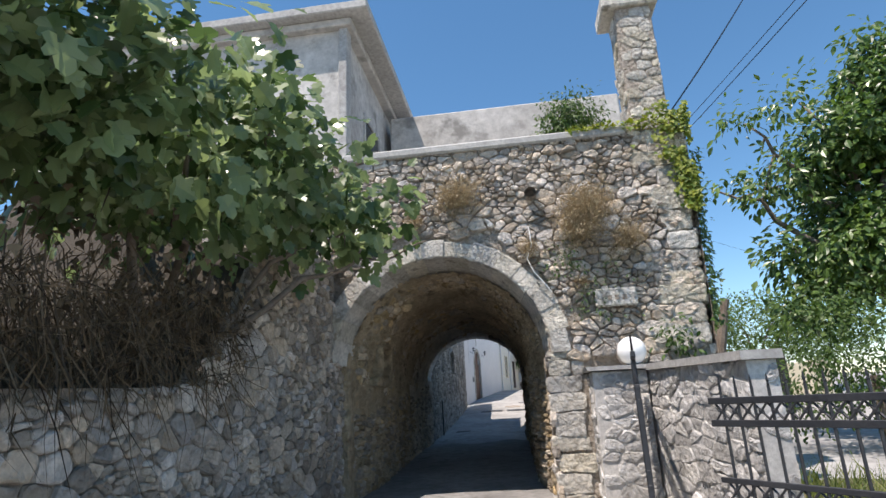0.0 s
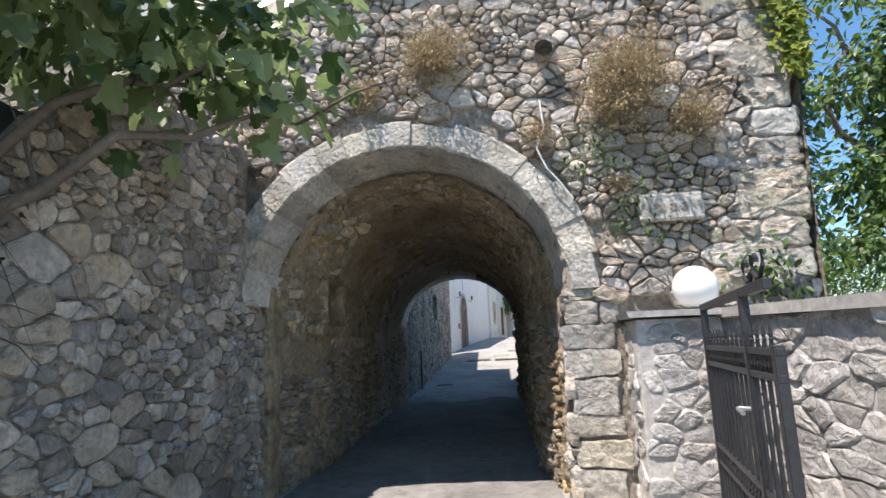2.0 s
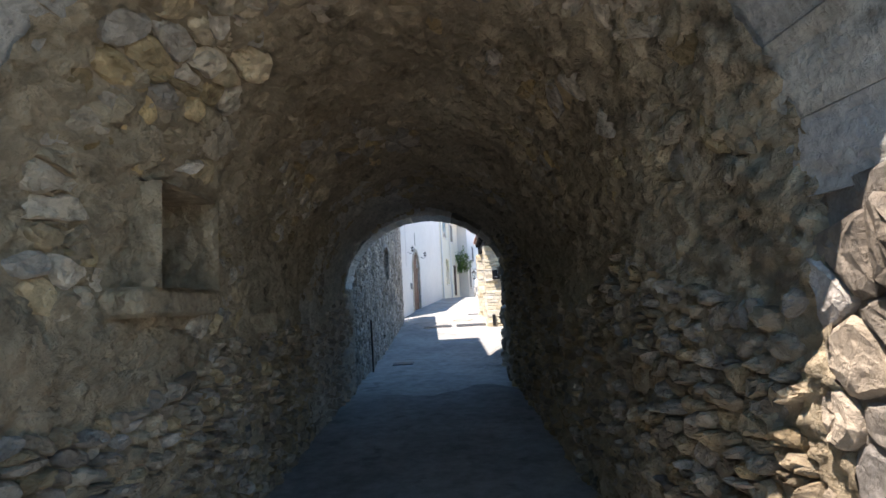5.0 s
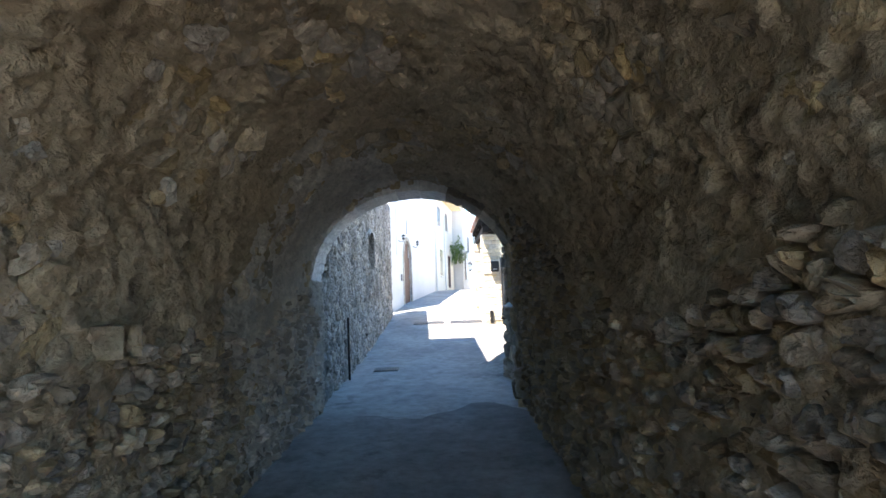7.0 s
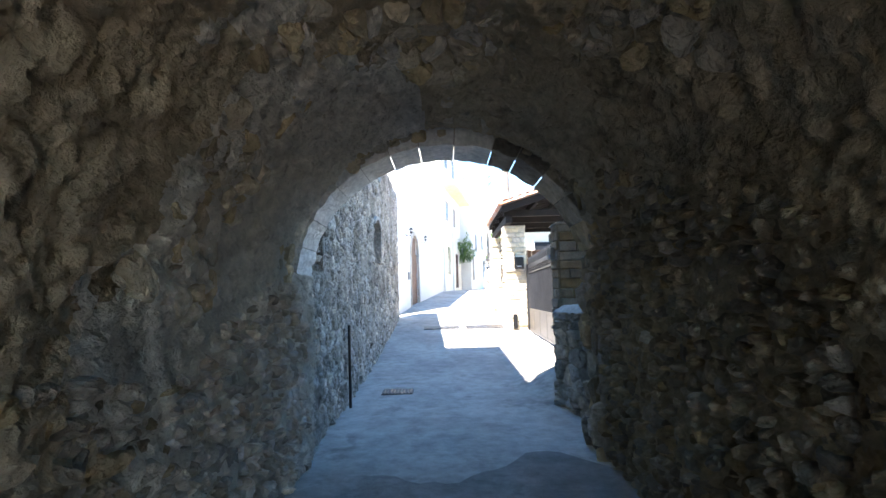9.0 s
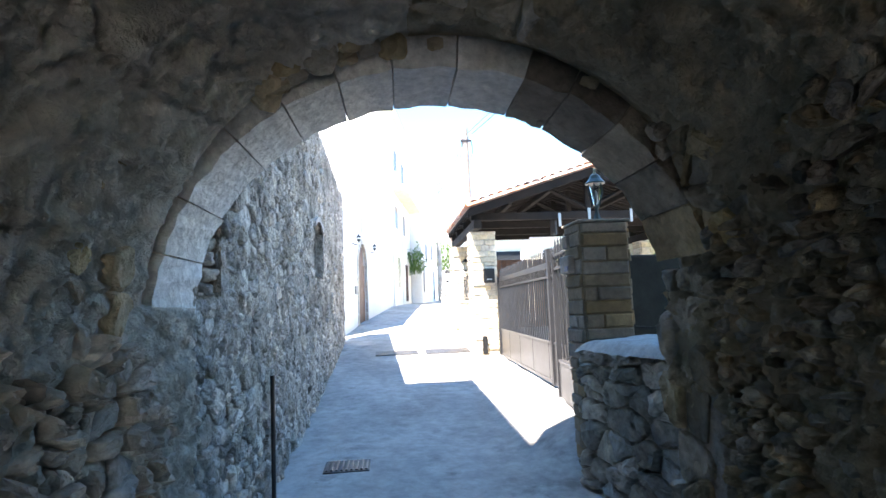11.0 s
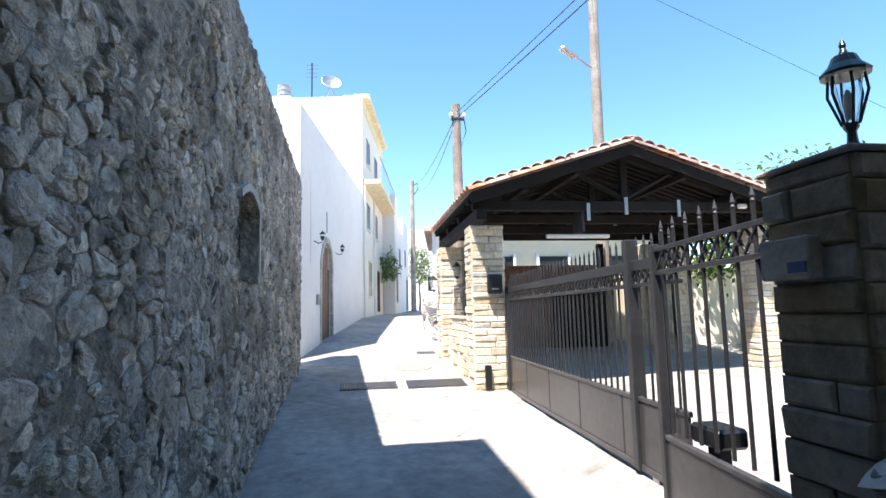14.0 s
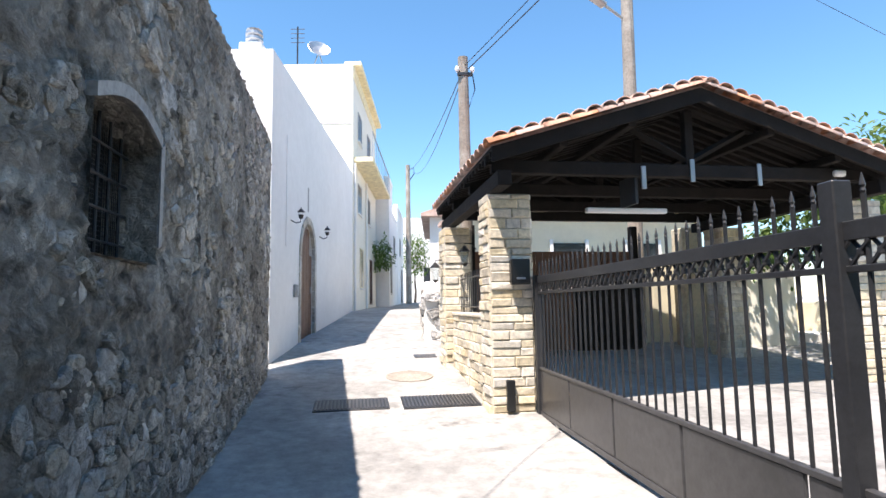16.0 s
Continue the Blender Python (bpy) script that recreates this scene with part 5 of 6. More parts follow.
def lamp_wall(y, z):
    la = thing("wall_lamp", "small black lantern on a bracket by a door", "lamp", "door lamps")
    loc().tube([(0.0, y, z - 0.1), (0.1, y, z - 0.16), (0.19, y, z - 0.14), (0.2, y, z - 0.07)], 0.012, 6).obj("bracket", M_black, la)
    for s in (0,):
        g = loc()
        g.lathe((0.2, y, z - 0.08), [(0.02, 0), (0.04, 0.012), (0.065, 0.13), (0.078, 0.135), (0.03, 0.19), (0.012, 0.2), (0.008, 0.23)], 8)
        g.obj("lantern_body", M_black, la)
    loc().lathe((0.2, y, z - 0.06), [(0.04, 0), (0.064, 0.1)], 8).obj("glass", M_globe, la)


def window_unit(h, y0, y1, z0, z1, frame_mat, x=0.0, sill=True):
    w = loc().box(x - 0.06, x + 0.012, y0, y1, z0, z1, 0.004).obj("window", M_winglass, h)
    t = 0.05
    for a in ((y0, y0 + t, z0, z1), (y1 - t, y1, z0, z1), (y0 + t, y1 - t, z0, z0 + t), (y0 + t, y1 - t, z1 - t, z1), ((y0 + y1) / 2 - 0.02, (y0 + y1) / 2 + 0.02, z0 + t, z1 - t)):
        loc().box(x, x + 0.03, *a, 0.004).obj("frame_bar", frame_mat, w)
    if sill:
        loc().box(x, x + 0.09, y0 - 0.05, y1 + 0.05, z0 - 0.05, z0, 0.005).obj("sill", M_white, w)
    return w


def build_houses():
    h = thing("white_house", "long whitewashed house with an arched brown door", "house", "street houses")
    g = loc()
    Lh = 9.25
    # street wall with the arched doorway cut through
    d0, d1, dz0, dsp = 2.12, 3.4, 1.72, 3.52
    cy, r = (d0 + d1) / 2, (d1 - d0) / 2
    ys = sorted({0.0, d0, d1, Lh, 1.0, 5, 7, *[cy + r * math.sin(math.pi * k / 24) for k in range(-12, 13)]})
    top = 7.02
    for a, b in zip(ys, ys[1:]):
        za = zb = 1.0
        if d0 - 1e-6 <= a and b <= d1 + 1e-6:
            za, zb = [dsp + 1.2 * math.sqrt(max(0, r * r - (q - cy) ** 2)) for q in (a, b)]
        g.add([(0, a, za), (0, b, zb), (0, b, top), (0, a, top), (-0.4, a, za), (-0.4, b, zb)], [(0, 1, 2, 3), (0, 1, 5, 4)])
    g.add([(0, d0, 1), (-0.4, d0, 1), (-0.4, d0, dsp), (0, d0, dsp)], [(0, 1, 2, 3)]).add([(0, d1, 1), (-0.4, d1, 1), (-0.4, d1, dsp), (0, d1, dsp)], [(0, 1, 2, 3)])
    g.add([(0, 0, 1), (-8, 0, 1), (-8, 0, top), (0, 0, top)], [(0, 1, 2, 3)])
    g.add([(0, 0, top), (0, Lh, top), (-0.25, Lh, top), (-0.25, 0.25, top), (-8, 0.25, top), (-8, 0, top)], [(0, 1, 2, 3), (0, 3, 4, 5)])
    g.add([(-0.25, 0.25, top - 0.3), (-0.25, Lh, top - 0.3), (-8, Lh, top - 0.3), (-8, 0.25, top - 0.3)], [(0, 1, 2, 3)])
    ob = new("wall", g.fix("wall", M_white))
    ob.parent = h
    dr = thing("house_door", "closed brown timber arched door in a stone surround", "door")
    dr.parent = h
    del dr["category"]
    for k in range(5):
        y = lerp(d0, d1, (k + 0.5) / 5)
        zt = dsp + 1.2 * math.sqrt(max(0.001, r * r - (abs(y - cy) + r / 5) ** 2 if abs(y - cy) + r / 5 < r else 0.001))
        loc().box(-0.11, -0.06, y - r / 5 + 0.004, y + r / 5 - 0.004, dz0, zt + 0.06, 0.006).obj("plank", M_door, dr)
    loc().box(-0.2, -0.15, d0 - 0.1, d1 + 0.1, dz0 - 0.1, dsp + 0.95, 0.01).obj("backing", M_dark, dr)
    loc().box(-0.06, -0.03, d1 - 0.18, d1 - 0.1, 2.75, 2.9, 0.01).obj("lock", M_steel, dr)
    n = 9
    for k in range(n):
        for_t = [math.pi * q / n for q in (k, k + 1)]
        p = [(cy + r * math.cos(t), dsp + 1.2 * r * math.sin(t)) for t in for_t]
        q = [(cy + (r + 0.15) * math.cos(t), dsp + (1.2 * r + 0.15) * math.sin(t)) for t in for_t]
        loc().prism([p[0], q[0], q[1], p[1]], "x", -0.05, 0.025).obj("surround_stone", M_vous, dr)
    for s, e in ((d0 - 0.15, d0), (d1, d1 + 0.15)):
        for k in range(5):
            z = lerp(dz0, dsp, k / 5)
            loc().box(-0.05, 0.025, s, e, z + 0.004, z + (dsp - dz0) / 5 - 0.004, 0.008).obj("jamb_stone", M_vous, dr)
    loc().box(-0.3, 0.3, d0 - 0.2, d1 + 0.2, 1.5, dz0, 0.015).obj("threshold", M_concrete, dr)
    lamp_wall(1.3, 4.25)
    lamp_wall(3.9, 4.25)
    loc().box(0.0, 0.012, 0.95, 1.05, 3.6, 5.75, 0.004).obj("wall_groove", M_white, h)
    loc().box(0.0, 0.014, 2.7, 2.78, 4.55, 5.1, 0.004).obj("wall_groove", M_concrete, h)
    eb = thing("meter_box", "small grey box on a white wall", "box")
    loc().box(0.001, 0.05, 1.55, 1.75, 2.65, 2.9, 0.01).obj("box_body", M_concrete, eb)
    ch = thing("chimney", "white chimney with a ribbed metal cowl", "chimney")
    loc().box(-0.72, -0.3, 0.28, 0.68, 6.7, 7.3, 0.02).obj("shaft", M_white, ch)
    loc().lathe((-0.5, 0.48, 7.3), [(0.12, 0), (0.12, 0.08), (0.16, 0.1), (0.16, 0.15), (0.13, 0.17), (0.16, 0.2), (0.16, 0.25), (0.13, 0.27), (0.15, 0.3), (0.02, 0.36)], 14).obj("cowl", M_steel, ch)

    h2 = thing("tall_house", "tall white house with ochre trim and a balcony", "house", "street houses")
    a, b, T = 9.27, 16.3, 10.95
    loc().box(-7.5, 0.02, a, b, 1.5, T, 0.02).obj("wall", M_palecream, h2)
    loc().box(-0.3, 0.3, a + 0.02, b, T - 0.05, T + 0.1, 0.01).obj("cornice", M_yellow, h2, "ochre yellow cornice")
    loc().box(0.02, 0.06, a + 0.05, b, T - 0.5, T - 0.05, 0.01).obj("frieze", M_yellow, h2)
    bal = loc().box(0.02, 0.7, a + 0.1, b, 7.45, 7.62, 0.01).obj("balcony", M_yellow, h2, "ochre edged balcony slab")
    loc().box(0.66, 0.70, a + 0.1, b, 8.5, 8.54, 0.004).obj("handrail", M_steel, bal)
    for k in range(12):
        y = a + 0.15 + k * (b - a - 0.2) / 11
        loc().box(0.67, 0.69, y, y + 0.02, 7.62, 8.5, 0.002).obj("baluster", M_steel, bal)
    for y in (a + 1.1, a + 3.8):
        window_unit(h2, y, y + 0.95, 8.5, 9.6, M_concrete, 0.02)
        window_unit(h2, y, y + 0.9, 5.8, 6.9, M_concrete, 0.02)
    window_unit(h2, a + 1.6, a + 2.5, 3.1, 4.6, M_yellow, 0.02)
    window_unit(h2, a + 4.6, a + 5.4, 2.5, 4.4, M_door, 0.02, sill=False)
    for y in (a + 0.12, a + 3.3):
        loc().tube([(0.07, y, 2.2), (0.07, y, 7.4)], 0.04, 8).obj("downpipe", M_white, h2)
    loc().box(-7.5, -0.02, a - 0.02, a, 8.75, 8.82, 0.004).obj("string_course", M_concrete, h2)
    an = thing("roof_antenna", "roof aerial mast with a dish and a water tank", "antenna")
    loc().tube([(-2.1, a + 0.6, T), (-2.1, a + 0.6, T + 1.7)], 0.03, 6).obj("mast", M_iron, an)
    for k in range(4):
        loc().tube([(-2.35, a + 0.6, T + 1.1 + 0.17 * k), (-1.85, a + 0.6, T + 1.1 + 0.17 * k)], 0.012, 5).obj("element", M_iron, an)
    g = loc()
    g.m = HM @ pose(-1.4, a + 0.9, T + 0.9, 60, 0, 25)
    g.lathe((0, 0, 0), [(0.02, 0.0), (0.25, 0.04), (0.42, 0.14), (0.40, 0.15), (0.24, 0.06), (0.02, 0.02)], 18)
    g.obj("dish", M_steel, an)
    for x in (-1.7, -1.1):
        loc().tube([(x, a + 0.9, T), (-1.4, a + 0.9, T + 0.85)], 0.025, 6).obj("leg", M_steel, an)
    tk = thing("water_tank", "white cylindrical roof tank on its side", "tank")
    loc().tube([(-1.0, a + 1.4, T + 0.35), (-0.35, a + 1.4, T + 0.35)], 0.25, 16).obj("drum", M_white, tk)
    loc().box(-0.95, -0.4, a + 1.2, a + 1.6, T, T + 0.12, 0.01).obj("cradle", M_steel, tk)

    def far_house(x0, x1, y0, y1, z, label, wins, mat=M_white):
        f = thing("far_house", label, "house", "street houses")
        loc().box(x0, x1, y0, y1, 1.8, z, 0.02).obj("wall", mat, f)
        loc().box(x1 - 0.25, x1 + 0.02, y0 + 0.02, y1, z + 0.002, z + 0.25, 0.01).obj("parapet", mat, f)
        for y, zz, w, hh in wins:
            window_unit(f, y, y + w, zz, zz + hh, M_concrete, x1)
    far_house(-6, 0.63, 16.6, 18.6, 8.4, "white two-storey house along the street", [(17.2, 3.0, 0.8, 1.9)])
    far_house(-6, 0.6, 18.62, 22.4, 7.0, "low white house with small windows", [(19.6, 5.0, 0.9, 1.1)])
    far_house(-6, 0.62, 22.42, 28.0, 8.1, "white house with a dark doorway", [(24.0, 5.4, 1.0, 1.1), (25.4, 2.6, 1.1, 2.1)])
    e = thing("far_house", "white house at the far end with small windows", "house", "street houses")
    Geo().box(-2.0, 9, 62, 68, 2.0, 9.4, 0.02).obj("wall", M_white, e)
    for x in (4.1, 6.5):
        Geo().box(x, x + 1, 61.97, 62.02, 4.2, 5.4, 0.01).obj("window", M_winglass, e)


build_houses()


def build_right_side():
    w = tagged(new("wall_rubble_end"), "whitewashed rubble wall beside the street", "wall", kind="structure")
    loc().box(2.56, 2.95, 2.4, 10, 1.4, 2.95, 0.04).obj("core", M_white, w)
    polys = cells(2.4, 10, 1.5, 2.9, 0.35, 0.22, 91)
    stone_face(w, polys, lambda u, v, d: tuple(HM @ Vector((2.56 - d, u, v))), (M_slab, M_slab_j), lambda u, v: u, proud=0.06, pieces=120, seed=92, flip=True)
    polys = cells(2.56, 2.95, 1.4, 2.9, 0.3, 0.2, 93)
    stone_face(w, polys, lambda u, v, d: tuple(HM @ Vector((u, 2.4 - d, v))), (M_slab, M_slab_j), lambda u, v: u, proud=0.05, pieces=0, seed=94)
    hs = thing("tiled_house", "cream house with a tiled roof behind the carport", "house")
    Geo().box(1.6, 8.6, 33.0, 36, 1.2, 5.0, 0.02).obj("wall", M_cream, hs)
    Geo().prism([(1.3, 5.0), (8.9, 5.0), (8.9, 5.12), (5.1, 6.3), (1.3, 5.12)], "y", 32.6, 36.4).obj("roof", M_tile_j, hs)
    for x in (2.2, 4.0, 6.2):
        wd = Geo().box(x, x + 0.95, 32.96, 33.02, 2.2, 4.1, 0.01).obj("window", M_winglass, hs)
        for q in (x - 0.09, x + 0.95):
            Geo().box(q, q + 0.09, 32.92, 33.03, 2.1, 4.2, 0.008).obj("frame_bar", M_white, wd)
    h3 = thing("roof_house", "low house with a brown tiled eave along the street", "house")
    loc().box(2.6, 7, 12.8, 20, 1.8, 6.0, 0.02).obj("wall", M_white, h3)
    loc().prism([(2.25, 6.0), (7.3, 6.0), (7.3, 6.1), (4.6, 6.9), (2.25, 6.12)], "y", 12.4, 20.4).obj("roof", M_tile_j, h3)
    # yard behind the gate
    fc = thing("timber_fence", "brown timber fence at the back of the yard", "fence")
    for k in range(21):
        Geo().box(0.8 + k * 0.15, 0.94 + k * 0.15, 28.66, 28.7, 1.3, 3.45, 0.006).obj("board", M_door, fc)
    for x in (0.66, 3.98):
        Geo().box(x, x + 0.14, 28.62, 28.76, 1.2, 3.95, 0.01).obj("post", M_wood, fc)
    for z in (1.6, 3.1):
        Geo().box(0.9, 3.95, 28.705, 28.75, z, z + 0.1, 0.005).obj("rail", M_wood, fc)
    gd = thing("garage_door", "dark slatted panel leaning in the carport shade", "panel")
    for k in range(10):
        Geo().box(2.75 + k * 0.13, 2.87 + k * 0.13, 28.55, 28.6, 1.3, 2.9, 0.006).obj("slat", M_wood, gd)
    yw = tagged(new("wall_yard"), "cream yard wall with a coping", "wall", kind="structure")
    Geo().box(4.15, 5.5, 29.2, 29.4, 1.2, 3.3, 0.02).obj("back_wall_body", M_cream, yw)
    Geo().box(5.5, 7.45, 28.45, 28.65, 1.2, 3.32, 0.02).obj("wall_body", M_palecream, yw)
    Geo().box(7.4, 14, 29.6, 29.8, 1.2, 2.35, 0.02).obj("low_wall_body", M_cream, yw)
    Geo().box(7.4, 14, 29.55, 29.85, 2.35, 2.42, 0.01).obj("coping", M_white, yw)
    Geo().box(8.5, 8.7, 18.5, 29.6, 1.2, 2.4, 0.02).obj("side_wall_body", M_cream, yw)
    st = thing("stone_post", "square cream stone post in the yard", "post")
    Geo().box(5.02, 5.46, 28.5, 28.9, 1.25, 3.92, 0.02).obj("post_body", M_ashlar, st)
    pl = thing("planter", "low white planter box against a yard wall", "planter")
    Geo().box(7.7, 9.3, 28.7, 29.3, 1.36, 1.75, 0.03).obj("box_body", M_white, pl)
    pt = thing("clay_pot", "orange clay pot in the yard", "pot")
    Geo().lathe((8.35, 28.0, 1.37), [(0.15, 0), (0.2, 0.25), (0.26, 0.42), (0.28, 0.45), (0.24, 0.45), (0.2, 0.3)], 18).obj("pot_body", M_tile, pt)
    # iron covers in the street
    for (x, y, w2, d2, nm, lab) in ((-1.5, 25.51, 0.91, 0.48, "drain_grate", "dark iron drain grate set in the concrete"), (-0.4, 25.5, 0.96, 0.55, "drain_grate", "dark iron drain grate set in sunlit concrete"), (-2.05, 18.75, 0.42, 0.3, "drain_grate", "dark iron drain grate in the shaded street")):
        t = thing(nm, lab, "grate", "street grates")
        z = max(gz(x + sx_, y + sy_) for sx_ in (-w2 / 2, w2 / 2) for sy_ in (-d2 / 2, d2 / 2))
        tilt = Matrix.Translation((x, y, gz(x, y) + 0.012)) @ pose(0, 0, 0, math.degrees(math.atan(gz(x, y + 0.2) - gz(x, y - 0.2)) / 0.4), 0, 0)
        g = Geo()
        g.m = tilt
        g.box(-w2 / 2, w2 / 2, -d2 / 2, d2 / 2, -0.03, 0.0, 0.003)
        g.obj("frame", M_iron, t)
        k = int(w2 / 0.045)
        for q in range(k):
            g = Geo()
            g.m = tilt
            xx = -w2 / 2 + 0.03 + q * (w2 - 0.06) / (k - 1)
            g.box(xx - 0.011, xx + 0.011, -d2 / 2 + 0.02, d2 / 2 - 0.02, 0.001, 0.012, 0.003)
            g.obj("slat", M_panel, t)
    mh = thing("manhole_cover", "round rusty manhole cover in the street", "manhole cover")
    g = Geo()
    g.m = Matrix.Translation((-0.64, 26.95, gz(-0.64, 26.95) + 0.006)) @ pose(0, 0, 0, 5, 0, 0)
    g.lathe((0, 0, -0.03), [(0.36, 0), (0.36, 0.036), (0.33, 0.04), (0.32, 0.034), (0.02, 0.036)], 28)
    g.obj("cover_disc", M_pole, mh)
    m2 = thing("service_cover", "small square iron cover in the street", "cover")
    g = Geo()
    g.m = Matrix.Translation((-0.2, 28.5, gz(-0.2, 28.5) + 0.006)) @ pose(0, 0, 0, 5, 0, 0)
    g.box(-0.2, 0.2, -0.15, 0.15, -0.02, 0.008, 0.004)
    g.obj("plate", M_panel, m2)


build_right_side()


def build_poles():
    def wire(a, b, sag, r=0.012):
        a, b = Vector(a), Vector(b)
        return Geo().tube([a.lerp(b, k / 16) - Vector((0, 0, sag * 4 * (k / 16) * (1 - k / 16))) for k in range(17)], r, 5)
    p = thing("street_lamp", "weathered timber pole with an arm lamp", "street lamp")
    Geo().tube([(4.25, 29.0, 1.2), (4.32, 29.0, 6), (4.4, 29.0, 11.2)], [0.16, 0.14, 0.11], 12).obj("pole", M_pole, p, "weathered timber pole")
    Geo().tube([(4.3, 29.0, 8.5), (4.05, 28.95, 8.62), (3.8, 28.9, 8.74)], 0.03, 8).obj("arm", M_steel, p)
    g = Geo()
    g.m = pose(3.63, 28.88, 8.82, 0, 25, 10)
    g.box(-0.28, 0.2, -0.1, 0.1, -0.05, 0.05, 0.03)
    g.obj("lamp_head", M_steel, p)
    q = thing("utility_pole", "weathered timber utility pole with insulators", "utility pole", "utility poles")
    Geo().tube([(0.68, 28.75, 1.4), (0.66, 28.7, 4.5), (0.63, 28.6, 7.25)], [0.13, 0.12, 0.10], 12).obj("pole", M_pole, q)
    Geo().box(0.5, 0.8, 28.5, 28.56, 6.85, 6.92, 0.01).obj("crossarm", M_iron, q)
    for x in (0.5, 0.8):
        Geo().lathe((x, 28.53, 6.92), [(0.02, 0), (0.045, 0.04), (0.045, 0.09), (0.02, 0.12)], 8).obj("insulator", M_globe, q)
    Geo().tube([(0.72, 28.62, 6.2), (0.85, 28.55, 6.6), (0.8, 28.53, 6.9)], 0.012, 5).obj("lead", M_black, q)
    Geo().box(0.54, 0.76, 28.53, 28.58, 4.75, 5.0, 0.01).obj("notice", M_white, q, "blank white notice plate")
    r = thing("utility_pole", "grey metal utility pole far along the street", "utility pole", "utility poles")
    Geo().tube([(2.0, 53, 2.4), (2.0, 53, 11.4)], [0.19, 0.14], 10).obj("pole", M_pole, r)
    Geo().tube([(2.0, 52.9, 11.0), (2.35, 52.8, 11.2), (2.4, 52.8, 10.8), (2.1, 52.9, 10.4)], 0.03, 6).obj("lead", M_black, r)
    for nm, a, b, s, rr in (("overhead_cable", (0.63, 28.6, 7.05), (7.3, 3.9, 9.4), 0.2, 0.008), ("overhead_cable", (0.66, 28.6, 6.95), (7.35, 3.9, 9.3), 0.3, 0.010),
                            ("overhead_cable", (0.63, 28.6, 7.0), (2.0, 53, 11.1), 0.5, 0.010), ("overhead_cable", (0.63, 28.6, 6.9), (2.3, 53, 11.0), 0.8, 0.010),
                            ("overhead_cable", (2.6, 9.3, 6.0), (5.2, 11.1, 9.6), 0.05, 0.014),
                            ("overhead_cable", (-2.66, 20.2, 5.15), (4.4, 29.0, 10.6), 0.3, 0.006), ("overhead_cable", (4.42, 28.96, 11.2), (20, 28.5, 4.4), 0.02, 0.006)):
        c = thing(nm, "thin black overhead cable between poles", "cable", "overhead cables")
        wire(a, b, s, rr).obj("wire", M_black, c)
    # drainpipe stub and water pipe on the masonry
    pp = thing("drain_spout", "short clay spout set in the rubble wall", "pipe")
    Geo().tube([(0.25, 8.85, 4.62), (0.25, 8.5, 4.59)], 0.085, 14, cap=False).tube([(0.25, 8.85, 4.62), (0.25, 8.5, 4.59)], 0.066, 14, cap=False).obj("spout", M_pole, pp)
    wr = thing("loose_wire", "loose pale wire hanging down the masonry", "wire")
    Geo().tube([(0.18, 8.58, 4.1), (0.2, 8.55, 3.8), (0.12, 8.53, 3.6), (0.2, 8.53, 3.4), (0.32, 8.54, 3.25), (0.42, 8.55, 3.1)], 0.008, 5).obj("strand", M_white, wr)
    lp = thing("drain_pipe", "thin dark pipe down the shaded street wall", "pipe")
    Geo().tube([(-2.56, 18.0, 0.7), (-2.57, 18.0, 1.75)], 0.018, 8).obj("pipe_body", M_black, lp)
    # bell column over the corner
    co = thing("stone_column", "slender rubble stone column on the wall corner", "column")
    Geo().box(1.93, 2.5, 8.95, 9.5, 5.5, 8.8, 0.02).obj("core", M_mortar, co)
    Geo().box(1.72, 2.62, 8.85, 9.6, 7.85, 8.1, 0.03).obj("cornice", M_vous, co)
    for k, (pl, L) in enumerate(((lambda u, v, d: (1.93 + u, 8.95 - d, v), 0.57), (lambda u, v, d: (1.93 - d, 8.95 + u, v), 0.55))):
        stone_face(co, cells(0, L, 5.5, 7.84, 0.24, 0.17, 95 + k, drop=0.2, chink=0.35), pl, (M_quoin, M_quoin_j), lambda u, v: v, gap=0.01, proud=0.018, seed=97 + k, flip=k == 1, pieces=80)


build_poles()


# ---- plants ----
FIG = [(0, 0), (0.2, -0.04), (0.42, 0.1), (0.34, 0.3), (0.52, 0.5), (0.46, 0.64), (0.27, 0.58), (0.24, 0.84), (0, 1.0), (-0.24, 0.84), (-0.27, 0.58), (-0.46, 0.64), (-0.52, 0.5), (-0.34, 0.3), (-0.42, 0.1), (-0.2, -0.04)]
OVAL = [(0, 0), (0.2, 0.3), (0.22, 0.6), (0, 1.0), (-0.22, 0.6), (-0.2, 0.3)]
IVY = [(0, 0), (0.35, 0.05), (0.45, 0.4), (0.2, 0.5), (0, 1.0), (-0.2, 0.5), (-0.45, 0.4), (-0.35, 0.05)]
SLIM = [(0, 0), (0.09, 0.4), (0, 1.0), (-0.09, 0.4)]


def put_leaf(g, p, d, up, size, shape, fold=0.15):
    """One leaf at p, along d, its face towards up, slightly folded and bent."""
    d = d.normalized()
    s = d.cross(up)
    if s.length < 1e-3:
        s = d.cross(Vector((1, 0, 0)))
    s.normalize()
    n = s.cross(d)
    o = len(g.v)
    g.v.append(tuple(p + d * size * 0.45 - n * size * 0.05))
    for a, b in shape:
        g.v.append(tuple(p + s * a * size + d * b * size + n * (abs(a) * fold - b * b * 0.18) * size))
    k = len(shape)
    g.f += [(o, o + 1 + i, o + 1 + (i + 1) % k) for i in range(k)]


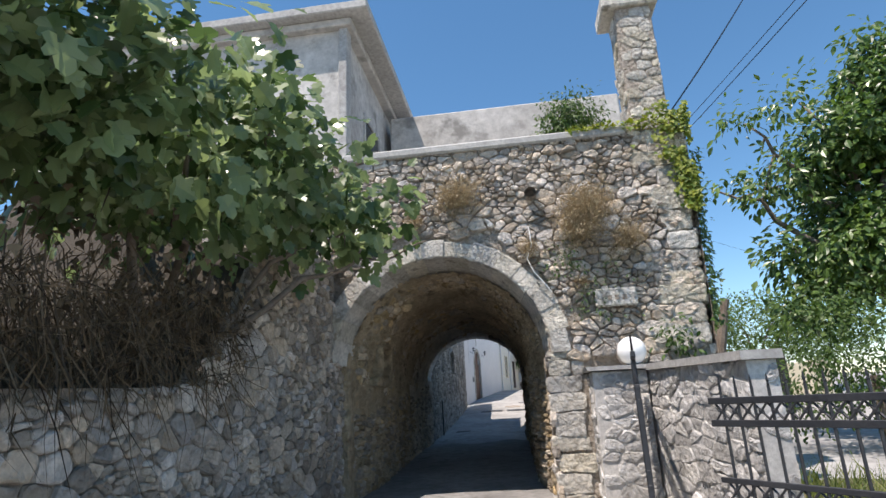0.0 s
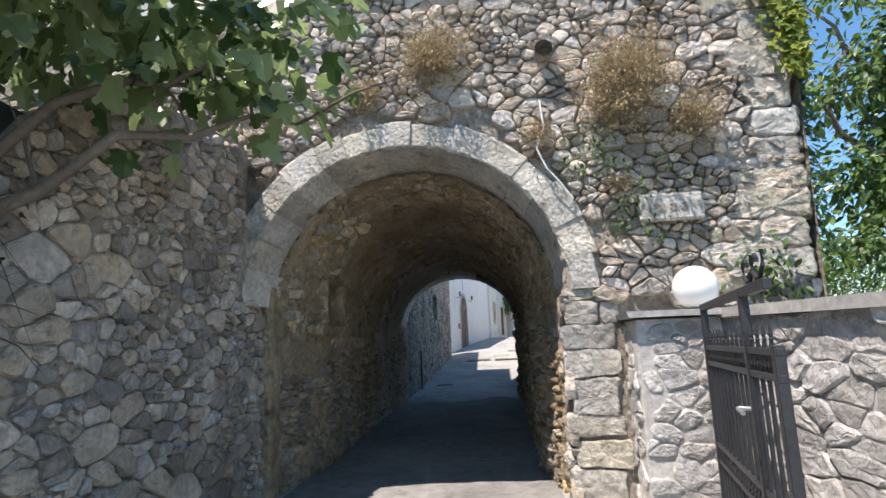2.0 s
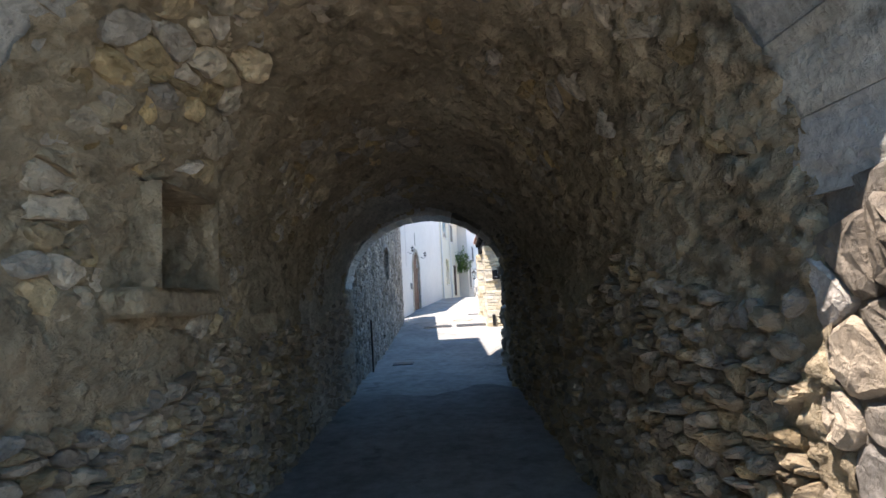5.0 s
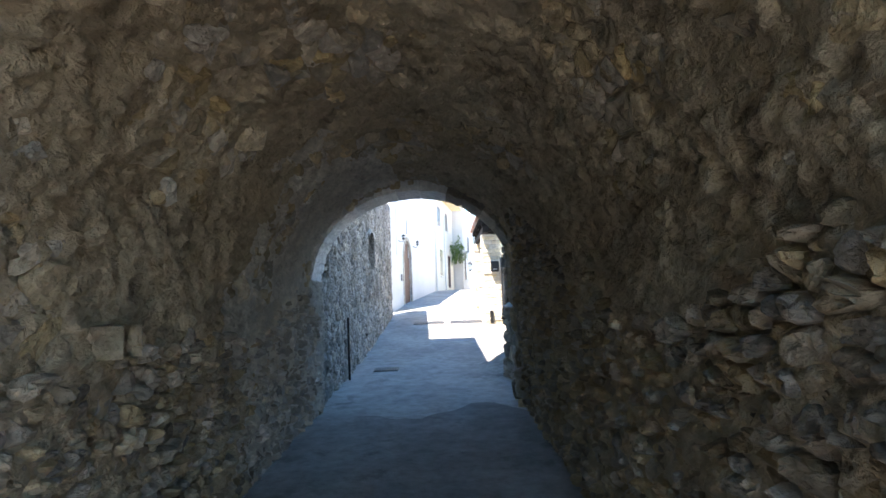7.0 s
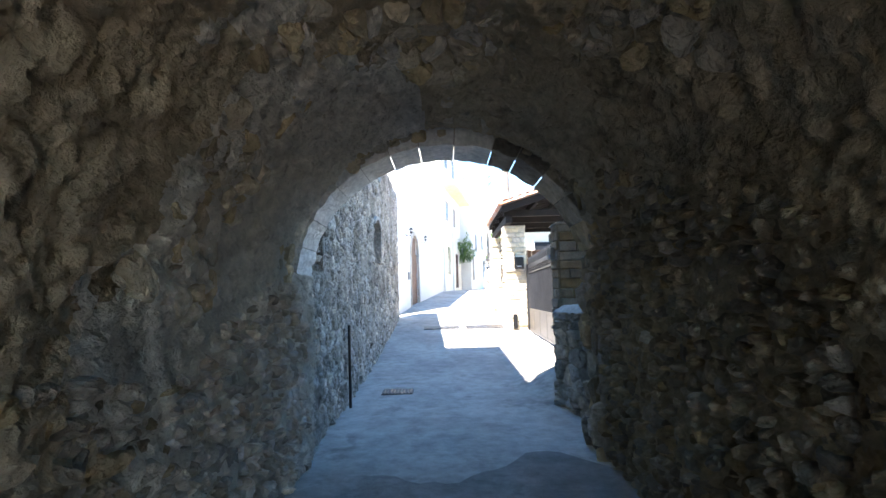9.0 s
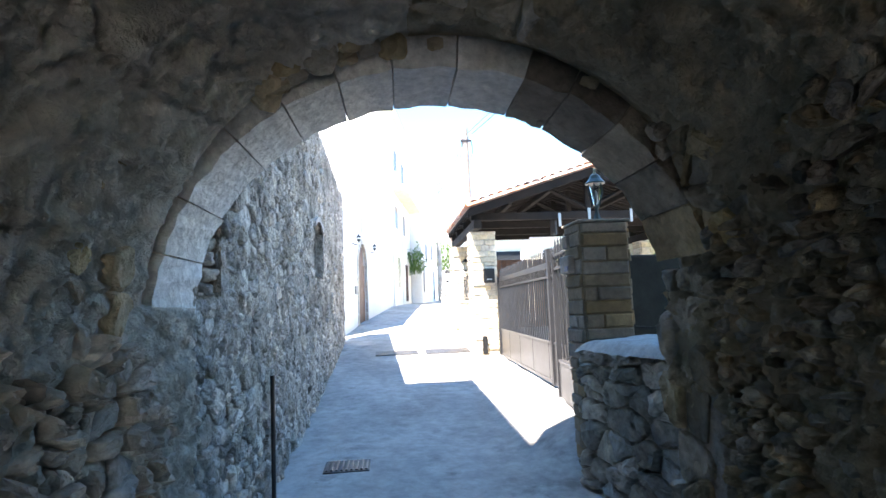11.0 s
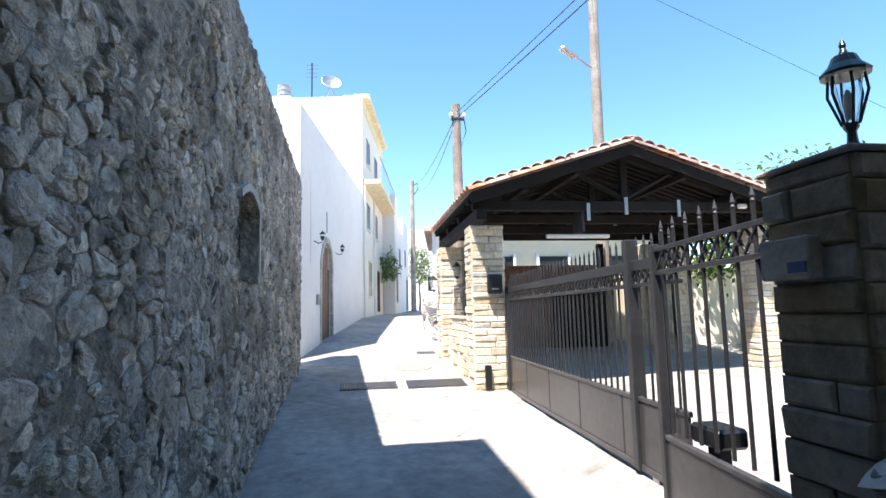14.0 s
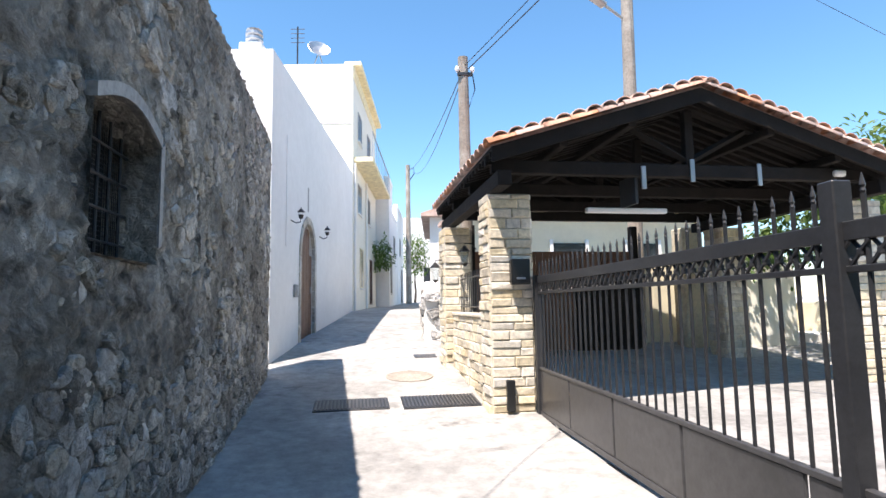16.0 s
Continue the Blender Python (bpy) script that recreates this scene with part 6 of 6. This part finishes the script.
def inside_blob(rng, blobs):
    c, r = rng.choices(blobs, weights=[b[1][0] * b[1][1] * b[1][2] for b in blobs])[0]
    while True:
        q = Vector((rng.uniform(-1, 1), rng.uniform(-1, 1), rng.uniform(-1, 1)))
        if 0.1 < q.length < 1 and rng.random() < 0.25 + 0.75 * q.length ** 2:
            return Vector((c[0] + q.x * r[0], c[1] + q.y * r[1], c[2] + q.z * r[2])), q


def crown(parent, blobs, clumps, per, size, shape, mat, seed, spread=0.28, droop=0.35, name="crown", keep=None, label="", face=(-0.15, -0.55, 0.85)):
    """Leaves in clumps over uneven blobs, with gaps between the clumps."""
    rng = random.Random(seed)
    g = Geo()
    for _ in range(clumps):
        c, q = inside_blob(rng, blobs)
        if noise.noise(c * 0.9) < -0.22:
            continue
        for _ in range(rng.randint(per // 2, per + per // 2)):
            o = Vector((rng.gauss(0, 1), rng.gauss(0, 1), rng.gauss(0, 0.8))) * spread
            p = c + o
            if keep and not keep(p):
                continue
            d = (o * 1.2 + q * 0.25 + Vector((rng.gauss(0, 0.4), rng.gauss(0, 0.4), rng.gauss(0, 0.3) - droop)))
            up = Vector(face) + Vector((rng.gauss(0, 0.4), rng.gauss(0, 0.4), rng.gauss(0, 0.3)))
            put_leaf(g, p, d if d.length > 1e-3 else Vector((0, 0, 1)), up, size * rng.uniform(0.6, 1.25), shape, rng.uniform(0.05, 0.35))
    ob = new(name, g.data(name, mat))
    ob.parent = parent
    if label:
        ob["label"] = label
    return ob


def limbs(parent, base, tips, r, seed, mat=None, name="limb"):
    """A tapered trunk that forks into limbs, each bent on its way to its tip."""
    rng = random.Random(seed)
    for tip in tips:
        a, b = Vector(base), Vector(tip)
        pts = []
        for k in range(9):
            t = k / 8
            w = Vector((rng.gauss(0, 1), rng.gauss(0, 1), rng.gauss(0, 1))) * (b - a).length * 0.035 * math.sin(math.pi * t)
            pts.append(a.lerp(b, t) + w + Vector((0, 0, 0.12 * (b - a).length * math.sin(math.pi * t))))
        Geo().tube(pts, [lerp(r, r * 0.18, k / 8) for k in range(9)], 7).obj(name, mat or M_bark, parent, smooth=True)
        for _ in range(4):
            s = pts[rng.randint(3, 8)]
            e = s + Vector((rng.gauss(0, 1), rng.gauss(0, 1), rng.gauss(0.2, 0.8))) * (b - a).length * 0.12
            Geo().tube([s, s.lerp(e, 0.5) + Vector((0, 0, 0.05)), e], [r * 0.3, r * 0.2, r * 0.06], 5).obj("twig", mat or M_bark, parent)


def build_fig():
    t = thing("fig_tree", "spreading fig tree with broad green leaves over the wall", "tree")
    base = (-3.2, 5.4, 1.9)
    limbs(t, base, [(-2.3, 4.2, 3.9), (-1.75, 6.6, 3.6), (-2.6, 3.0, 4.0), (-3.0, 6.4, 4.6), (-2.2, 5.4, 4.4), (-3.4, 4.0, 4.6), (-1.55, 6.9, 3.3)], 0.05, 6)
    blobs = [((-2.75, 4.3, 4.05), (1.0, 1.5, 1.15)), ((-2.35, 5.9, 4.15), (0.85, 1.1, 0.95)), ((-3.1, 2.9, 4.2), (1.0, 1.3, 1.15)), ((-3.3, 6.0, 4.7), (0.9, 1.0, 0.8)), ((-3.5, 4.0, 5.2), (1.0, 1.4, 0.6)), ((-2.95, 3.6, 3.35), (0.6, 1.5, 0.5)), ((-3.4, 2.3, 3.6), (0.8, 1.2, 0.7)), ((-1.75, 6.6, 3.65), (0.5, 0.55, 0.5))]

    def keep(p):
        if p.z > 4.55 + 0.55 * noise.noise(p * 1.1) + 0.12 * max(0, p.y - 4.5):
            return False
        return p.z > 2.95 - 0.25 * noise.noise(p * 1.5) - 0.25 * sstep(5.2, 6.4, p.y) and p.x < -0.95 and not (p.x > -1.5 and p.y < 5.5)
    crown(t, blobs, 900, 10, 0.165, FIG, M_fig, 7, spread=0.2, droop=0.55, keep=keep)
    return t


build_fig()


def blades(name, label, category, n, root, lean, length, width, mat, seed, kind="stuff"):
    """Many thin bent blades; root(rng) a place, lean(rng) the way they bend."""
    rng = random.Random(seed)
    g = Geo()
    for _ in range(n):
        p, d = Vector(root(rng)), Vector(lean(rng))
        L, w = length * rng.uniform(0.5, 1.3), width * rng.uniform(0.6, 1.3)
        s = d.cross(Vector((rng.gauss(0, 1), rng.gauss(0, 1), rng.gauss(0, 1))))
        if s.length < 1e-3:
            continue
        s = s.normalized() * w
        m = p + d * L * 0.5 + Vector((rng.gauss(0, 0.05), rng.gauss(0, 0.05), 0)) * L
        e = p + d * L + Vector((rng.gauss(0, 0.15), rng.gauss(0, 0.15), -0.1)) * L
        o = len(g.v)
        g.v += [tuple(p - s), tuple(p + s), tuple(m + s * 0.8), tuple(m - s * 0.8), tuple(e)]
        g.f += [(o, o + 1, o + 2, o + 3), (o + 3, o + 2, o + 4)]
    return tagged(new(name, g.data(name, mat)), label, category, kind=kind)


def bank_root(rng):
    y = rng.uniform(0.5, 5.9)
    return -2.78 - rng.uniform(-0.12, 0.5), y, lane_top(min(y, 5.2)) + rng.uniform(0.0, 0.95) * (0.6 + 0.4 * rng.random())


blades("dry_grass", "hanging dry brown grass over the wall top", "dry grass", 7500, bank_root, lambda r: (r.gauss(0.25, 0.3), r.gauss(0, 0.35), r.gauss(-0.25, 0.75)), 0.42, 0.0045, M_drybrown, 15)
crown(thing("dead_creeper", "dead brown creeper hanging under the fig tree", "plant"), [((-2.9, 4.2, 2.65), (0.35, 1.9, 0.5)), ((-2.85, 5.4, 2.75), (0.3, 0.6, 0.5))], 90, 8, 0.06, IVY, M_drybrown, 19, spread=0.15, droop=0.8, name="dead_leaves")


def dry_shrub(c, r, seed, n=420):
    t = thing("dry_shrub", "dry straw-coloured shrub rooted in the stone wall", "shrub", "wall shrubs")
    rng = random.Random(seed)
    g, f = Geo(), Geo()
    root = Vector((c[0], TF - 0.02, c[2] - r * 0.35))
    for _ in range(n):
        d = Vector((rng.gauss(0, 0.75), -abs(rng.gauss(0.35, 0.4)), rng.gauss(0.35, 0.7))).normalized()
        L = r * rng.uniform(0.5, 1.15)
        s = d.cross(Vector((0.3, 0.2, 1))).normalized() * 0.0028
        st = root + Vector((rng.uniform(-0.3, 0.3) * r, rng.uniform(-0.1, 0), rng.uniform(-0.2, 0.35) * r))
        e = st + d * L
        o = len(g.v)
        g.v += [tuple(st - s), tuple(st + s), tuple(e)]
        g.f.append((o, o + 1, o + 2))
        for _ in range(5):
            p = st.lerp(e, rng.uniform(0.45, 1.05)) + Vector((rng.gauss(0, 1), rng.gauss(0, 1), rng.gauss(0, 1))) * 0.02
            put_leaf(f, p, Vector((rng.gauss(0, 1), rng.gauss(0, 1), rng.gauss(0, 1))), Vector((0, 0, 1)), rng.uniform(0.018, 0.04), OVAL)
    for geo_, nm in ((g, "twig_mass"), (f, "flower_mass")):
        ob = new(nm, geo_.data(nm, M_dry if nm == "twig_mass" else M_dry))
        ob.parent = t
        tagged(ob, kind="stuff")


dry_shrub((-0.85, 0, 4.7), 0.42, 31)
dry_shrub((1.02, 0, 4.35), 0.5, 32, 620)
dry_shrub((0.9, 0, 4.05), 0.42, 33, 420)
dry_shrub((1.55, 0, 3.85), 0.32, 34, 260)
dry_shrub((0.15, 0, 3.78), 0.18, 35, 130)
dry_shrub((-1.5, 0, 4.35), 0.2, 36, 90)
dry_shrub((0.85, 0, 3.25), 0.14, 37, 70)


def build_ivy():
    t = thing("ivy", "yellow-green ivy on the wall corner", "ivy")
    rng = random.Random(44)
    g = Geo()
    for _ in range(1250):
        z = rng.uniform(4.1, 5.75)
        w = 0.07 + 0.16 * sstep(4.1, 5.3, z)
        x = tower_right(z) + 0.05 - abs(rng.gauss(0, w))
        if noise.noise(Vector((x * 3, z * 3, 0))) < -0.15 or x < 1.2:
            continue
        p = Vector((x, TF - rng.uniform(0.1, 0.22), z + 0.1 * rng.random()))
        put_leaf(g, p, Vector((rng.gauss(0, 0.6), -0.3, rng.gauss(-0.5, 0.5))), Vector((0, -1, 0.5)), rng.uniform(0.05, 0.1), IVY)
    for _ in range(420):
        x = rng.uniform(0.9, 2.5)
        put_leaf(g, Vector((x, TF - rng.uniform(-0.1, 0.12), 5.5 + rng.uniform(0, 0.14) * (0.4 + x / 2.5))), Vector((rng.gauss(0, 0.6), -0.4, rng.gauss(0, 0.5))), Vector((0, -0.5, 1)), rng.uniform(0.05, 0.09), IVY)
    ob = new("ivy_leaves", g.data("ivy_leaves", M_ivy))
    ob.parent = t
    t2 = thing("dark_creeper", "dark green creeper hanging down the wall edge", "creeper")
    g = Geo()
    for _ in range(900):
        z = rng.uniform(2.5, 5.1)
        put_leaf(g, Vector((tower_right(z) + 0.05 + abs(rng.gauss(0, 0.07)), TF + rng.uniform(-0.12, 0.5), z)), Vector((rng.gauss(0.4, 0.5), -0.3, rng.gauss(-0.6, 0.4))), Vector((0.5, -0.6, 0.5)), rng.uniform(0.05, 0.1), IVY)
    ob = new("creeper_leaves", g.data("creeper_leaves", M_ivydark))
    ob.parent = t2
    t3 = thing("caper_plant", "green leafy plant growing from the wall joints", "plant", "wall plants")
    crown(t3, [((2.05, 8.55, 2.4), (0.4, 0.1, 0.2)), ((2.3, 8.5, 2.35), (0.25, 0.15, 0.22))], 45, 9, 0.085, OVAL, M_ivydark, 46, spread=0.1, name="leaves")
    t4 = thing("caper_plant", "thin green climber beside the arch", "plant", "wall plants")
    crown(t4, [((0.55, 8.5, 3.55), (0.3, 0.08, 0.3)), ((0.95, 8.5, 3.0), (0.3, 0.06, 0.35)), ((1.2, 8.52, 3.35), (0.35, 0.05, 0.25))], 46, 7, 0.055, OVAL, M_ivydark, 47, spread=0.09, name="leaves")
    t5 = thing("terrace_bush", "round green bush on the terrace edge", "bush")
    crown(t5, [((1.13, 9.7, 6.4), (0.5, 0.4, 0.36)), ((0.95, 9.7, 6.05), (0.35, 0.35, 0.4))], 330, 11, 0.075, OVAL, M_ivydark, 48, spread=0.1, name="leaves")
    Geo().tube([(1.05, 9.7, 5.48), (1.05, 9.7, 6.2)], 0.05, 6).obj("stem", M_bark, t5)


build_ivy()


def tree(name, label, base, blobs, tips, r, clumps, per, size, shape, mat, seed, spread, droop=0.2):
    t = thing(name, label, "tree")
    top = Vector(blobs[0][0])
    fork = Vector(base).lerp(top, 0.45)
    Geo().tube([base, Vector(base).lerp(fork, 0.5) + Vector((0.06, 0.04, 0)), fork], [r, r * 0.8, r * 0.65], 10).obj("trunk", M_bark, t, smooth=True)
    limbs(t, tuple(fork), tips, r * 0.5, seed)
    crown(t, blobs, clumps, per, size, shape, mat, seed, spread, droop)
    return t


tree("walnut_tree", "large dense green tree behind the garden wall", (8.6, 14.2, 0.3), [((8.9, 14.2, 5.6), (1.9, 1.8, 2.0)), ((7.3, 13.8, 4.6), (1.3, 1.4, 1.1)), ((9.7, 14, 8.2), (1.7, 1.8, 1.5)), ((7.6, 13.7, 6.9), (1.2, 1.2, 0.8)), ((6.1, 13.7, 6.2), (0.8, 0.8, 0.45)), ((5.6, 13.7, 7.75), (0.5, 0.6, 0.25)), ((4.75, 13.8, 6.2), (0.35, 0.4, 0.25)), ((6.9, 13.7, 8.2), (0.55, 0.6, 0.45)), ((9.0, 13.8, 9.7), (0.5, 0.6, 0.6)), ((6.2, 13.6, 4.4), (0.7, 0.7, 0.4)), ((6.0, 13.4, 3.1), (0.8, 0.8, 0.4))],
     [(6.2, 13.7, 4.6), (8.4, 13.5, 8.2), (10.2, 14.5, 8.0), (4.8, 13.8, 6.2), (9.0, 15, 7.0), (5.7, 13.7, 7.8), (7.0, 13.7, 8.2)], 0.24, 1500, 18, 0.22, OVAL, M_tree, 61, 0.26, droop=0.45)
sh = thing("garden_shrub", "rounded green shrub in the garden", "shrub", "garden shrubs")
crown(sh, [((6.3, 12.2, 2.4), (1.7, 1.2, 1.3)), ((8.2, 11.5, 2.0), (1.6, 1.2, 1.5)), ((5.0, 12.6, 1.8), (0.9, 0.9, 1.1))], 900, 15, 0.10, OVAL, M_ivydark, 62, 0.2, name="foliage")
Geo().tube([(6.3, 12.2, 0.3), (6.3, 12.2, 1.8)], 0.08, 8).obj("stem", M_bark, sh)
st = thing("dead_stump", "bare leaning tree stump behind the wall", "stump")
Geo().tube([(3.55, 12.0, 0.3), (3.65, 12.0, 2.4), (3.9, 12.0, 3.35)], [0.14, 0.10, 0.07], 9).obj("stem", M_bark, st)
tree("yard_tree", "leafy tree with a forked trunk in the yard", (6.9, 26.4, 1.36), [((7.6, 26.4, 4.4), (1.7, 1.5, 1.0)), ((6.7, 26.8, 3.7), (1.1, 1.1, 0.7))], [(6.6, 26.4, 4.4), (7.8, 26.2, 4.6), (8.4, 26.6, 4.2)], 0.15, 420, 14, 0.13, OVAL, M_olive, 63, 0.22)
tree("olive_tree", "bright green trees beyond the yard", (10.4, 27.5, 1.36), [((10.6, 27.5, 4.3), (2.4, 1.8, 1.5)), ((13, 27.5, 4.0), (2.0, 1.8, 1.5))], [(9.6, 27.4, 4.8), (11.6, 27.6, 4.8), (12.6, 27.6, 4.4)], 0.16, 900, 14, 0.16, OVAL, M_olive, 64, 0.3, droop=-0.2)
bs = thing("wall_bush", "green bush hanging on a white house wall", "bush")
crown(bs, [((-0.3, 43.6, 4.7), (0.5, 0.7, 0.8))], 110, 11, 0.16, OVAL, M_tree, 65, 0.16, name="foliage")
tree("street_tree", "small green tree at the far end of the street", (2.95, 58, 2.6), [((2.95, 58, 6.1), (0.8, 0.8, 1.5))], [(2.8, 58, 6.4), (3.3, 58, 6.0)], 0.1, 150, 12, 0.2, OVAL, M_olive, 66, 0.3)
cv = thing("climbing_vine", "green vine over the yard wall", "vine")
crown(cv, [((6.4, 28.4, 3.4), (0.6, 0.25, 0.35)), ((7.3, 28.4, 3.45), (0.7, 0.3, 0.4))], 120, 11, 0.1, IVY, M_tree, 67, 0.14, name="foliage")
blades("garden_grass", "yellow-green garden grass and weeds", "grass", 5000, lambda r: (lambda x, y: (x, y, gz(x, y)))(r.uniform(2.1, 9), r.uniform(3.5, 9.5)), lambda r: (r.gauss(0, 0.35), r.gauss(0, 0.35), 1), 0.4, 0.008, M_grass, 68)

pq = thing("carved_plaque", "worn pale carved stone slab set in the wall", "plaque")
Geo().box(1.0, 1.56, 8.56, 8.64, 2.85, 3.1, 0.02).obj("slab", M_quoin, pq)
for k in range(3):
    Geo().box(1.16 + k * 0.1, 1.22 + k * 0.1, 8.553, 8.563, 2.93, 3.0, 0.004).obj("carved_mark", M_mortar, pq)

gs = grid_mesh("garden_soil", 40, 40, lambda a, b: (lerp(2.25, 16, a), lerp(-2, 16, b) if a > 0.06 else lerp(-2, 12, b), gz(lerp(2.25, 16, a), min(8.3, lerp(-2, 16, b))) + 0.03 + rough((a * 14, b * 18, 0), 0.03, 1)), M_soilgreen)
tagged(gs, "dry weedy garden soil behind the wall", "soil", kind="structure")

lay_stones()
